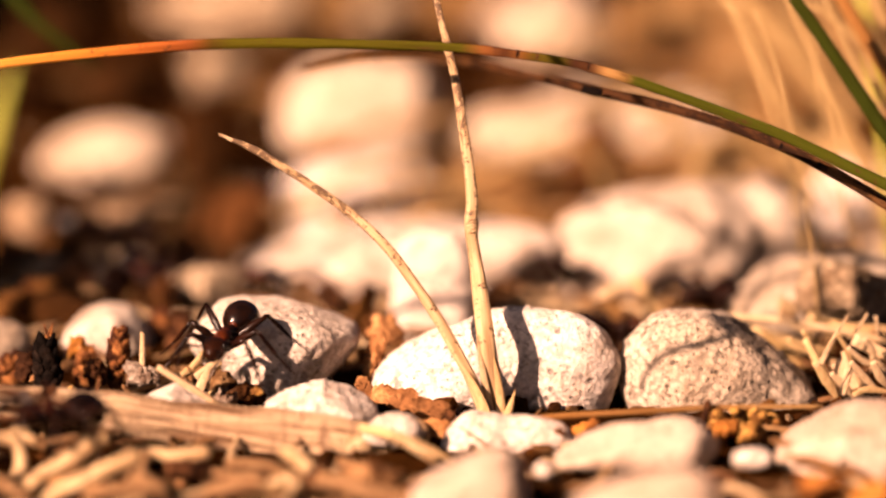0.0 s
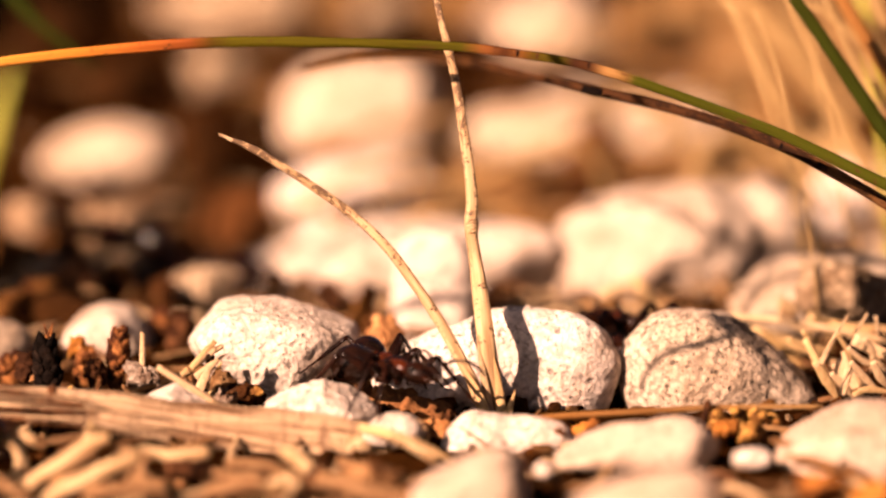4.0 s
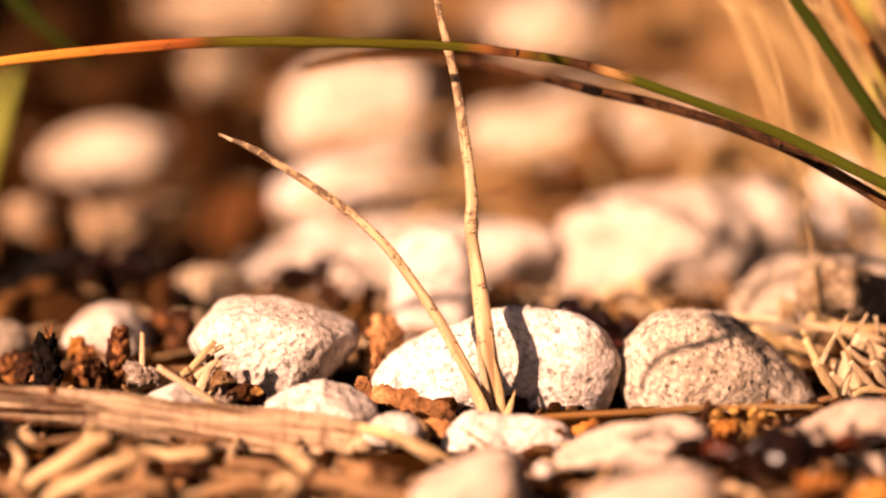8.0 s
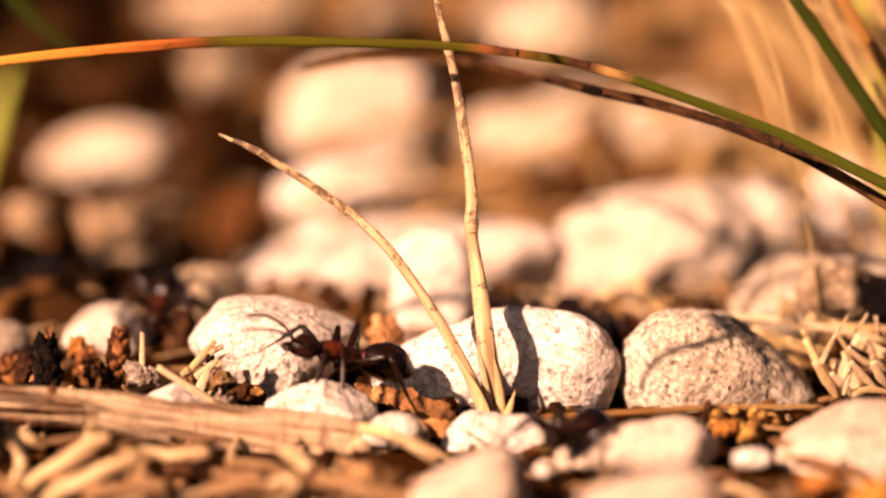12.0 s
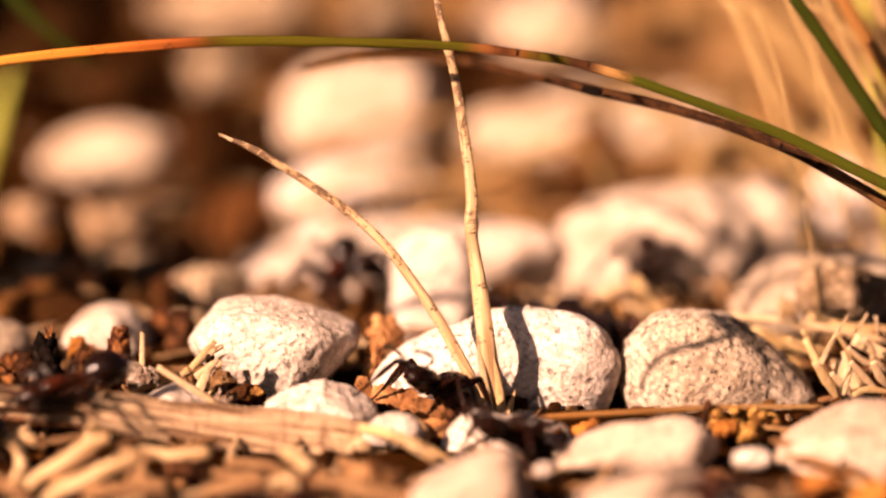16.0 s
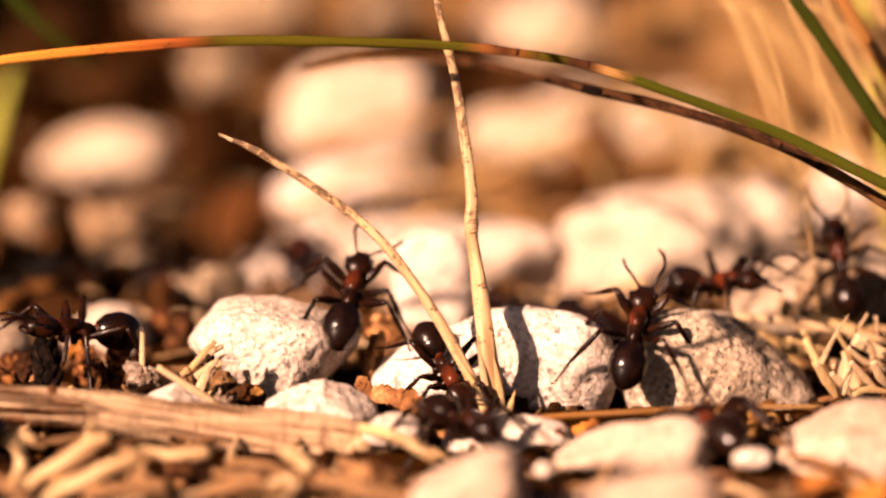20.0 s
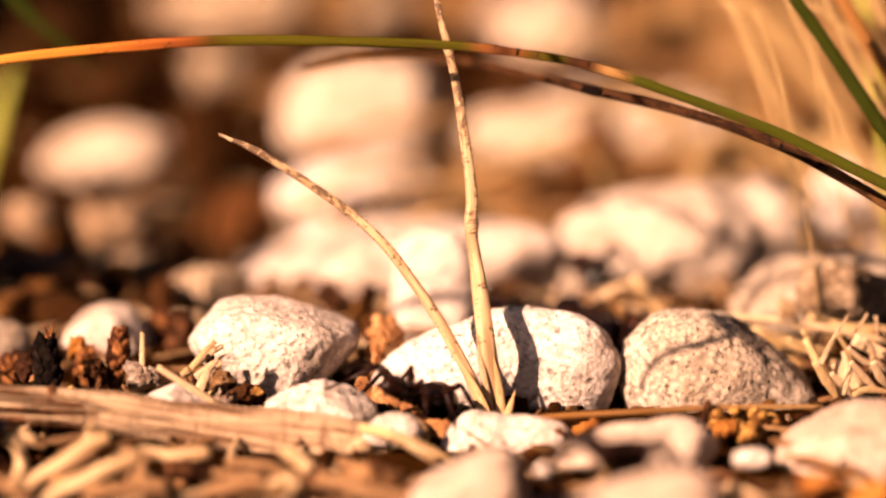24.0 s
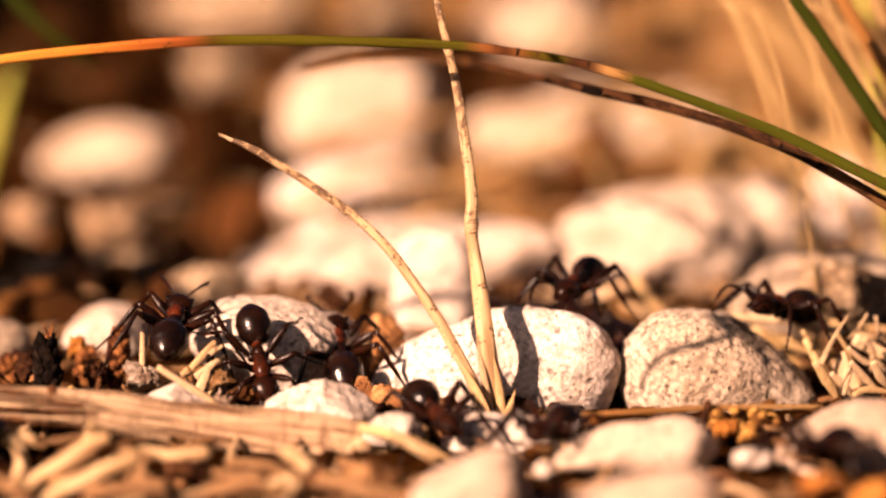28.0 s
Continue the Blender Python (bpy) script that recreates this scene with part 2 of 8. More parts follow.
# ---- mesh helpers (lengths in millimetres) ----
def mesh_of(name, verts, faces, material, uvs=None, smooth=True):
    me = bpy.data.meshes.new(name)
    me.from_pydata([tuple(MM * c for c in v) for v in verts], [], faces)
    me.materials.append(material)
    if smooth:
        me.polygons.foreach_set("use_smooth", [True] * len(me.polygons))
    if uvs is not None:
        layer = me.uv_layers.new(name="UVMap")
        for loop in me.loops:
            layer.data[loop.index].uv = uvs[loop.vertex_index]
    me.update()
    return me


def thing(name, me, at, label, category, group="", kind="", turn=(0, 0, 0)):
    ob = new(name, me)
    ob.matrix_world = pose(at[0] * MM, at[1] * MM, at[2] * MM, *turn)
    return tagged(ob, label, category, group, kind)


def part(name, me, parent, at=(0, 0, 0), label=""):
    ob = new(name, me)
    ob.parent = parent
    ob.location = [MM * c for c in at]
    return tagged(ob, label)


def ball(level):
    bm = bmesh.new()
    bmesh.ops.create_icosphere(bm, subdivisions=level, radius=1.0)
    v = [p.co.normalized() for p in bm.verts]
    f = [[p.index for p in q.verts] for q in bm.faces]
    bm.free()
    return v, f


BALLS = {n: ball(n) for n in (1, 2, 3, 4, 5, 6)}


def lump(lobes, level=5, square=2.3, cuts=(), rough=0.05, seed=0, freq=1.6, grit=0.16, crisp=14):
    """A rounded stone: smooth union of ellipsoids (dx, dy, dz, rx, ry, rz), flattened by cuts (nx, ny, nz, h), roughened by noise."""
    dirs, faces = BALLS[level]
    d = np.array([tuple(v) for v in dirs])
    total = np.zeros(len(d))
    for i, (dx, dy, dz, rx, ry, rz) in enumerate(lobes):
        s, c = np.array((rx, ry, rz)), np.array((dx, dy, dz))
        if i == 0:
            r = (np.abs(d / s) ** square).sum(1) ** (-1.0 / square)
        else:
            e, o = d / s, -c / s
            qa, qb, qc = (e * e).sum(1), (e * o).sum(1), (o * o).sum() - 1.0
            disc = qb * qb - qa * qc
            r = np.where(disc > 0, (-qb + np.sqrt(np.maximum(disc, 0))) / qa, 0.0)
            r = np.maximum(r, 0.0)
        total += r ** 10
    r = total ** 0.1
    for nx, ny, nz, h in cuts:
        n = np.array(Vector((nx, ny, nz)).normalized())
        k = d @ n
        lim = np.where(k > 0.02, h / np.maximum(k, 0.02), 1e6)
        r = (r ** -crisp + lim ** -crisp) ** (-1.0 / crisp)
    off = Vector((seed * 3.7, seed * 1.9, -seed * 2.3))
    jit = np.array([noise.fractal(v * freq + off, 1.0, 2.0, 3) + 0.35 * noise.fractal(v * freq * 5 + off, 0.9, 2.1, 3) for v in dirs])
    if level > 5:
        jit += np.array([grit * noise.fractal(v * freq * 17 - off, 0.8, 2.1, 2) for v in dirs])
    return d * (r * (1.0 + rough * jit))[:, None], faces


def catmull(points, steps):
    p = [Vector(q) for q in points]
    p = [p[0] * 2 - p[1]] + p + [p[-1] * 2 - p[-2]]
    out = []
    for i in range(1, len(p) - 2):
        for s in range(steps):
            t = s / steps
            a, b, c, e = p[i - 1], p[i], p[i + 1], p[i + 2]
            out.append(0.5 * (2 * b + (c - a) * t + (2 * a - 5 * b + 4 * c - e) * t * t + (3 * b - a - 3 * c + e) * t ** 3))
    return out + [p[-2]]


def rod(points, widths, flat=1.0, sides=10, steps=6, ridges=0.0, seed=0, face=(0, -1, 0), jag=0.0):
    """A stalk along a smooth line: widths (diameters) spread along it; flat: thickness over width; face: the way its broad side looks."""
    line = catmull(points, steps)
    n = len(line)
    run = [0.0]
    for a, b in zip(line, line[1:]):
        run.append(run[-1] + (b - a).length)
    verts, uvs, faces = [], [], []
    rnd = random.Random(seed)
    for i, p in enumerate(line):
        t = (line[min(i + 1, n - 1)] - line[max(i - 1, 0)]).normalized()
        side = t.cross(Vector(face))
        side = side.normalized() if side.length > 1e-4 else t.orthogonal().normalized()
        up = side.cross(t)
        f = run[i] / run[-1]
        q = f * (len(widths) - 1)
        j = min(int(q), len(widths) - 2)
        w = (widths[j] + (widths[j + 1] - widths[j]) * (q - j)) / 2
        w *= 1 + 0.10 * noise.noise(Vector((run[i] * 0.5, seed * 1.7, 0)))
        for s in range(sides):
            a = 2 * math.pi * s / sides
            g = 1 + ridges * (0.5 if s % 2 else -0.5) + ridges * 0.6 * noise.noise(Vector((math.cos(a) * 2, math.sin(a) * 2 + seed, run[i] * 0.15)))
            v = p + side * (w * g * math.cos(a)) + up * (w * g * flat * math.sin(a))
            if jag and i in (0, n - 1):
                v += t * (rnd.uniform(-1, 1) * jag)
            verts.append(tuple(v))
            uvs.append((f, s / sides if s <= sides / 2 else 1 - s / sides))
    for i in range(n - 1):
        for s in range(sides):
            a, b = i * sides + s, i * sides + (s + 1) % sides
            faces.append((a, a + sides, b + sides, b))
    faces.append(tuple(range(sides)))
    faces.append(tuple((n - 1) * sides + s for s in range(sides))[::-1])
    return verts, faces, uvs


def stalk(name, points, widths, material, label, category, group="", **more):
    """A grass stalk, blade or straw, standing at its first point."""
    base = Vector(points[0])
    v, f, uv = rod([Vector(p) - base for p in points], widths, **more)
    return thing(name, mesh_of(name, v, f, material, uv), base, label, category, group)


# ---- the ground ----
BURROW = (-6.69, 3.97)


def bank(y):
    """The ground rises behind the stones to a low bank."""
    return 0.2 * min(max(y - 80.0, 0.0), 75.0)


def ground_height(x, y):
    h = 0.9 * noise.noise(Vector((x * 0.05, y * 0.05, 1.0))) + 0.45 * noise.noise(Vector((x * 0.22, y * 0.22, 7.0)))
    burrow = math.hypot(x - BURROW[0], y - BURROW[1]) / 2.6
    hollow = math.exp(-(((x + 12) / 13) ** 4 + ((y + 14) / 8) ** 4))
    return h - 0.5 - 2.8 * math.exp(-burrow ** 4) - 0.9 * hollow + bank(y)


def spread(fine, step, far):
    """Grid lines: close together near the middle, ever wider towards the horizon."""
    out, a, s = [0.0], 0.0, step
    while a < far:
        if a > fine:
            s *= 1.25
        a += s
        out.append(a)
    return [-q for q in out[:0:-1]] + out


def build_ground():
    xs = spread(70, 1.0, 60000)
    ys = [q + 60 for q in spread(130, 1.0, 60000)]
    verts = [(x, y, ground_height(x, y) + (0.25 * noise.noise(Vector((x * 0.9, y * 0.9, 3))) if abs(x) < 90 else 0)) for y in ys for x in xs]
    w = len(xs)
    faces = [(j * w + i, j * w + i + 1, (j + 1) * w + i + 1, (j + 1) * w + i) for j in range(len(ys) - 1) for i in range(w - 1)]
    thing("ground", mesh_of("ground", verts, faces, M_SOIL), (0, 0, 0), "dark brown dry soil strewn with crumbs and plant litter", "ground", kind="structure")


build_ground()


def build_crumbs(name, count, box, size, seed, material, label):
    """Loose crumbs of soil and chips, too many to count."""
    rnd = random.Random(seed)
    dirs, fcs = BALLS[1]
    verts, faces = [], []
    for _ in range(count):
        x, y = rnd.uniform(box[0], box[1]), rnd.uniform(box[2], box[3])
        s = size[0] + (size[1] - size[0]) * rnd.random() ** 3
        st = [s * rnd.uniform(0.5, 1.5) for _ in range(3)]
        st[2] *= 0.7
        q = Euler((rnd.uniform(-0.6, 0.6), rnd.uniform(-0.6, 0.6), rnd.uniform(0, 6.3))).to_matrix()
        b = len(verts)
        z = ground_height(x, y) + 0.25 * s
        for d in dirs:
            v = q @ Vector([d[i] * st[i] * rnd.uniform(0.7, 1.2) for i in range(3)])
            verts.append((x + v.x, y + v.y, z + v.z))
        faces += [tuple(b + i for i in f) for f in fcs]
    thing(name, mesh_of(name, verts, faces, material, smooth=False), (0, 0, 0), label, "soil crumbs", kind="stuff")


build_crumbs("soil_crumbs", 5200, (-40, 40, -40, 70), (0.2, 0.9), 3, M_CRUMB, "brown crumbs of soil, bark and grit on the ground")
build_crumbs("coarse_crumbs", 2600, (-75, 75, 40, 330), (0.4, 2.2), 4, M_CRUMB, "coarse brown crumbs and chips farther off on the ground")


# ---- bark, bud scales and other litter ----
def chip(name, at, size, material, label, seed, turn=(0, 0, 0), category="bark chip"):
    """A flat, angular scrap of bark or dead leaf."""
    rnd = random.Random(seed)
    cuts = [(rnd.uniform(-1, 1), rnd.uniform(-1, 1), rnd.uniform(-0.2, 0.2), rnd.uniform(0.55, 0.8) * min(size[0], size[1])) for _ in range(5)]
    v, f = lump([(0, 0, 0, *size)], level=4, square=2.4, cuts=cuts[:4], rough=0.34, seed=seed, freq=2.3)
    return thing(name, mesh_of(name, v, f, material), at, label, category, "scraps of litter", turn=turn)


def flake(at, size, material, label, seed, turn=(0, 0, 0)):
    """A thin cracked plate of bark with a ragged edge, slightly curled."""
    rnd = random.Random(seed)
    off, around, rings = Vector((seed * 1.7, 0, 0)), 40, 9
    front, back = [], []
    for k in range(rings + 1):
        for i in range(around):
            a = 2 * math.pi * i / around
            edge = 1 + 0.30 * noise.noise(Vector((math.cos(a) * 1.3, math.sin(a) * 1.3, 0)) + off) + 0.22 * noise.noise(Vector((math.cos(a) * 6, math.sin(a) * 6, 3)) + off)
            r = k / rings * edge
            x, z = size[0] * r * math.cos(a), size[1] * r * math.sin(a)
            bulge = 0.30 * noise.noise(Vector((x * 1.1, z * 1.1, 7)) + off) + 0.06 * noise.noise(Vector((x * 3.5, z * 3.5, 2)) + off) + 0.10 * x * x / size[0]
            crack = 0.16 if abs(noise.noise(Vector((x * 1.6, z * 2.4, 5)) + off)) < 0.035 else 0.0
            front.append((x, bulge + crack, z))
            back.append((x * 0.97, bulge + 0.20 + rnd.uniform(0, 0.05), z * 0.97))
    faces, n = [], len(front)
    for k in range(rings):
        for i in range(around):
            a, b = k * around + i, k * around + (i + 1) % around
            faces.append((a, b, b + around, a + around))
            faces.append((n + a, n + a + around, n + b + around, n + b))
    for i in range(around):
        a, b = rings * around + i, rings * around + (i + 1) % around
        faces.append((a, b, n + b, n + a))
    return thing("bark_flake", mesh_of("bark_flake", front + back, faces, material), at, label, "bark flake", "scraps of litter", turn=turn)


flake((-4.03, 2.2, 1), (0.5, 0.68), M_FLAKE_RUST, "small orange-brown bark flake before a pale pebble", 133, (-12, -18, 10))
flake((-3.13, 1.9, 0.59), (0.55, 0.8), M_FLAKE_RUST, "orange-brown bark flake before a pale pebble", 132, (-15, 14, -10))
flake((-2.26, 1.5, 0.49), (1.15, 0.85), M_FLAKE_RUST, "cracked orange-brown bark flake before a pale pebble", 1, (-22, 8, -8))
flake((-0.78, 0.7, 0.15), (1.35, 0.82), M_FLAKE_RUST, "cracked orange-brown bark flake before a pale pebble", 131, (-26, 14, 6))
flake((-0.14, -2.2, -0.32), (1.1, 0.72), M_FLAKE_ORANGE, "broken light orange bark flake beside a grass stalk", 2, (-38, 16, -10))
chip("bark_chip", (0.37, -0.2, 0.02), (0.45, 0.4, 0.4), M_BARK, "dark bark crumb beside a grass stalk", 3, (0, 20, 0))
chip("dead_leaf_scrap", (7.17, -3, -0.04), (1.15, 0.9, 0.28), M_LEAF, "bright orange scrap of dead leaf", 5, (-40, -18, 10), "leaf scrap")
chip("dead_leaf_scrap", (5.72, -4.01, -0.05), (0.8, 0.5, 0.22), M_LEAF, "orange scrap of dead leaf", 6, (-30, 12, 10), "leaf scrap")
chip("dead_leaf_scrap", (-19.77, 9.42, 1.65), (0.8, 0.3, 0.95), M_LEAF, "curled orange-brown leaf scrap", 7, (10, 20, 20), "leaf scrap")
chip("bark_chip", (-22, 6.33, 1.32), (1.1, 0.6, 0.75), M_BARK, "brown bark chip in dark litter", 8, (0, 10, 30))
chip("bark_chip", (-18.21, 6.29, 1.09), (1.2, 0.7, 0.6), M_BARK, "brown bark chip in dark litter", 9, (10, -12, -20))
chip("bark_chip", (-14.33, 18.43, 0.98), (1.0, 0.6, 1.3), M_BARK, "upright brown bark chip beside a white pebble", 10, (0, 12, 20))
chip("bark_chip", (-16.07, 22.46, 0.9), (0.9, 0.6, 0.9), M_BUD, "brown bark chip beside a white pebble", 11, (0, -20, -30))
chip("fibre_scrap", (-11.93, 3.27, 1.2), (1.0, 0.6, 0.7), M_NODE, "grey frayed plant scrap against a white pebble", 12, (0, -25, 20), "plant scrap")
chip("bark_chip", (-10.21, 2.19, 0.76), (1.2, 0.7, 0.5), M_BARK, "dark bark chip under a white pebble", 13, (10, 8, 0))
chip("bark_chip", (-11.23, 1.2, 0.9), (0.8, 0.5, 0.6), M_NODE, "pale bark chip under a white pebble", 14, (0, 30, 20))
chip("bark_chip", (13.14, -3.38, 0.73), (0.26, 0.25, 0.85), M_BARK, "small upright brown bark splinter", 15, (0, 8, 0))
chip("dead_leaf_scrap", (15.09, -5, 0.22), (1.5, 0.8, 0.45), M_HUSK, "brown mossy leaf scrap between pebbles", 16, (-20, 5, 10), "leaf scrap")
chip("dead_leaf_scrap", (13.84, -4.95, 0.43), (0.9, 0.7, 0.4), M_LEAF, "orange-brown leaf scrap between pebbles", 17, (-20, -15, 0), "leaf scrap")
chip("dead_leaf_scrap", (16.84, -19.07, 0.74), (1.7, 1.1, 0.5), M_LEAF, "orange leaf scrap close to the lens", 18, (-25, 6, 10), "leaf scrap")
chip("dead_leaf_scrap", (19.17, -22.08, 0.96), (1.6, 1.0, 0.6), M_LEAF, "orange leaf scrap close to the lens", 19, (-25, -10, 30), "leaf scrap")
chip("bark_chip", (12.93, -14, -0.14), (1.0, 0.8, 0.45), M_BARK, "dark bark chip close to the lens", 20, (-10, 6, 0))
chip("dead_leaf_scrap", (-5.02, 27.46, 0.47), (1.5, 0.5, 2.0), M_LEAF_BROWN, "upright brown leaf scrap behind a white pebble", 21, (5, 14, 30), "leaf scrap")
chip("dead_leaf_scrap", (-6.53, 31.53, 0.64), (1.4, 0.6, 1.1), M_BARK, "brown leaf scrap behind a white pebble", 22, (0, -14, -10), "leaf scrap")
chip("dead_leaf_scrap", (-3.95, 20.34, 0.31), (1.2, 0.5, 1.6), M_LEAF_BROWN, "brown leaf scrap between two pebbles", 23, (0, 10, 60), "leaf scrap")
chip("bark_chip", (-20.49, 42.65, 0.51), (1.6, 1.0, 0.7), M_LEAF_BROWN, "dark brown bark chip farther off", 24, (0, 14, 20))
chip("bark_chip", (-24.47, 32.57, 0.8), (2.0, 1.0, 0.8), M_LEAF_BROWN, "brown bark chip in dark litter", 25, (0, 4, 20))
chip("bark_chip", (-16.54, 30.6, 1.14), (1.6, 1.0, 0.8), M_LEAF_BROWN, "dark brown bark chip in litter", 26, (0, -14, 50))
chip("bark_chip", (-5.93, -13.93, 0.2), (1.0, 0.8, 0.5), M_BARK, "dark bark chip near the twig", 27, (0, -14, 50))
chip("bark_chip", (-12.38, -12.5, 0.1), (1.6, 1.0, 0.4), M_BARK, "dark bark chip under the twig", 28, (0, 4, 10))
chip("bark_chip", (-22.52, 36.62, 0.8), (2.6, 1.6, 1.3), M_BARK, "dark brown bark chip in shaded litter", 60, (0, -20, 0))
chip("bark_chip", (-27.04, 42.71, 0.86), (2.8, 1.7, 1.4), M_LEAF_BROWN, "dark brown bark chip in shaded litter", 61, (0, 17, 53))
chip("bark_chip", (-16.07, 42.66, 0.58), (2.4, 1.4, 1.2), M_BARK, "dark brown bark chip in shaded litter", 62, (0, 14, 16))
chip("bark_chip", (-25.08, 50.72, 0.29), (2.6, 1.6, 1.3), M_LEAF_BROWN, "dark brown bark chip in shaded litter", 63, (0, 11, 69))
chip("bark_chip", (-19.41, 48.71, 0.43), (2.2, 1.3, 1.1), M_BARK, "dark brown bark chip in shaded litter", 64, (0, 8, 32))
chip("bark_chip", (-24.64, 25.54, 1.17), (1.8, 1.1, 0.9), M_LEAF_BROWN, "dark brown bark chip in shaded litter", 65, (0, 5, 85))
chip("bark_chip", (-13.27, 34.54, 0.46), (1.6, 1.0, 0.8), M_BARK, "dark brown bark chip in shaded litter", 66, (0, 2, 48))
chip("bark_chip", (-10.31, 26.45, 0.51), (1.3, 0.8, 0.7), M_BUD_BLACK, "dark brown bark chip in shaded litter", 67, (0, -1, 11))

stalk("straw", [(8.45, 27.44, 0.34), (9.6, 27.64, 1.64), (11.09, 27.75, 2.29)], [0.6, 0.7, 0.4], M_STRAW_PALE, "pale straw stub behind the pebbles", "straw", "straws", seed=31)
stalk("straw", [(11.04, 26.81, 2.78), (12.02, 26.61, 1.49), (12.84, 26.45, 0.51)], [0.6, 0.7, 0.5], M_STRAW_PLAIN, "tan straw stub behind the pebbles", "straw", "straws", seed=32)
stalk("straw", [(9.02, 25.39, 0.21), (10.66, 25.54, 1.17), (11.96, 25.47, 0.69)], [0.5, 0.6, 0.4], M_STRAW_PALE, "pale straw stub behind the pebbles", "straw", "straws", seed=33)
stalk("straw", [(17.24, 18.45, 1.14), (19.45, 18.33, 0.36), (21.34, 18.25, -0.11)], [0.6, 0.7, 0.5], M_STRAW_PLAIN, "tan straw in dry litter", "straw", "straws", seed=34)
stalk("straw", [(20.08, 15.62, 2.44), (22.26, 15.52, 1.83), (25.06, 15.5, 1.67)], [0.5, 0.5, 0.4], M_STRAW_PLAIN, "tan straw in dry litter", "straw", "straws", seed=35)
chip("curled_leaf", (-11.37, 0.4, 1.77), (1.15, 0.4, 0.62), M_FLAKE_TAN, "curled tan dead leaf under a white pebble", 134, (-24, 26, 14), "dead leaf")
chip("curled_leaf", (-10.02, 0.8, 1.16), (1.0, 0.45, 0.4), M_LEAF_BROWN, "curled brown dead leaf under a white pebble", 135, (-10, -8, 4), "dead leaf")
chip("curled_leaf", (-12.46, 1.2, 1.2), (0.6, 0.3, 0.75), M_BARK, "dark curled dead leaf under a white pebble", 136, (0, 24, 30), "dead leaf")



def bud(at, height, width, core, flakes, label, seed, count=22):
    """A dry bud: a core wrapped in overlapping scales with loose tips."""
    rnd = random.Random(seed)
    v, f = lump([(0, 0, height / 2, width * 0.40, width * 0.40, height * 0.46)], level=3, rough=0.08, seed=seed)
    ob = new("dry_bud")
    ob.matrix_world = pose(at[0] * MM, at[1] * MM, at[2] * MM, 0, rnd.uniform(-8, 8), rnd.uniform(0, 360))
    tagged(ob, label, "bud", "dry buds")
    part("core", mesh_of("core", v, f, core), ob)
    for i in range(count):
        a, h = i * 2.4 + rnd.uniform(-0.2, 0.2), height * (0.08 + 0.78 * i / count)
        r = width * 0.42 * (1 - 0.55 * (i / count) ** 2)
        w, l = width * rnd.uniform(0.22, 0.32), height * rnd.uniform(0.18, 0.27)
        sv, sf = lump([(0, 0, 0, w, 0.07 + 0.05 * width, l)], level=2, cuts=[(0.7, 0, 0.7, w * 0.9), (-0.7, 0, 0.7, w * 0.9)], rough=0.12, seed=seed + i)
        turn = Euler((radians(rnd.uniform(8, 26)), 0, a + math.pi / 2)).to_matrix()
        sv = [tuple(turn @ Vector(q) + Vector((r * math.cos(a), r * math.sin(a), h))) for q in sv]
        part("scale", mesh_of("scale", sv, sf, flakes), ob)
    return ob


bud((-20.48, 4.19, 0.6), 3.2, 1.5, M_BUD_BLACK, M_BUD_BLACK, "blackened dry bud with frayed scales at its top", 1, 26)
bud((-17.23, 7.3, 1.04), 2.6, 1.25, M_BUD, M_BUD, "brown dry bud wrapped in scales", 2)
bud((-19.1, 9.2, 0.28), 1.8, 1.2, M_BUD, M_BUD, "small brown dry bud in dark litter", 3, 14)
bud((-23.14, 10.19, 0.09), 1.5, 1.4, M_BUD, M_BUD, "squat brown dry bud in dark litter", 4, 14)
for x, tip in ((0, -0.25), (0.12, 0.1), (-0.1, 0.35)):
    base = Vector((-20.48, 4.61, 3.27)) + Vector((x, 0, 0))
    stalk("frayed_fibre", [base, base + Vector((tip * 0.5, 0, 0.4)), base + Vector((tip, 0, 0.8))], [0.2, 0.12, 0.03], M_BUD, "brown frayed fibre on top of a bud", "fibre", "fibres")


def fibre_node():
    """A weathered stem node with a broken white spike and splayed root fibres."""
    ob = new("plant_node")
    at = Vector((-15.38, 2.33, 1.62))
    ob.location = at * MM
    tagged(ob, "weathered grey-white plant node with a broken spike", "plant stub")
    v, f = lump([(0, 0, 0.55, 0.8, 0.5, 0.42), (-0.5, 0, 0.5, 0.5, 0.4, 0.4)], level=4, rough=0.25, seed=3, freq=2.5)
    part("node", mesh_of("node", v, f, M_NODE), ob)
    v, f, uv = rod([(-0.05, 0, 0.6), (-0.03, 0, 1.4), (-0.02, 0, 2.3)], [0.34, 0.30, 0.24], flat=0.7, jag=0.1, seed=2)
    part("spike", mesh_of("spike", v, f, M_STRAW_PALE, uv), ob, label="broken white spike")
    rnd = random.Random(9)
    for i in range(9):
        a = rnd.uniform(-2.6, 2.6)
        end = (0.9 * math.sin(a), -0.35 * abs(math.cos(a)), rnd.uniform(-0.6, 0.5))
        v, f, uv = rod([(0.3 * math.sin(a), -0.2, 0.55), (end[0] * 0.7, end[1], 0.35), end], [0.26, 0.2, 0.09], seed=i)
        part("fibre", mesh_of("fibre", v, f, M_NODE, uv), ob)


fibre_node()


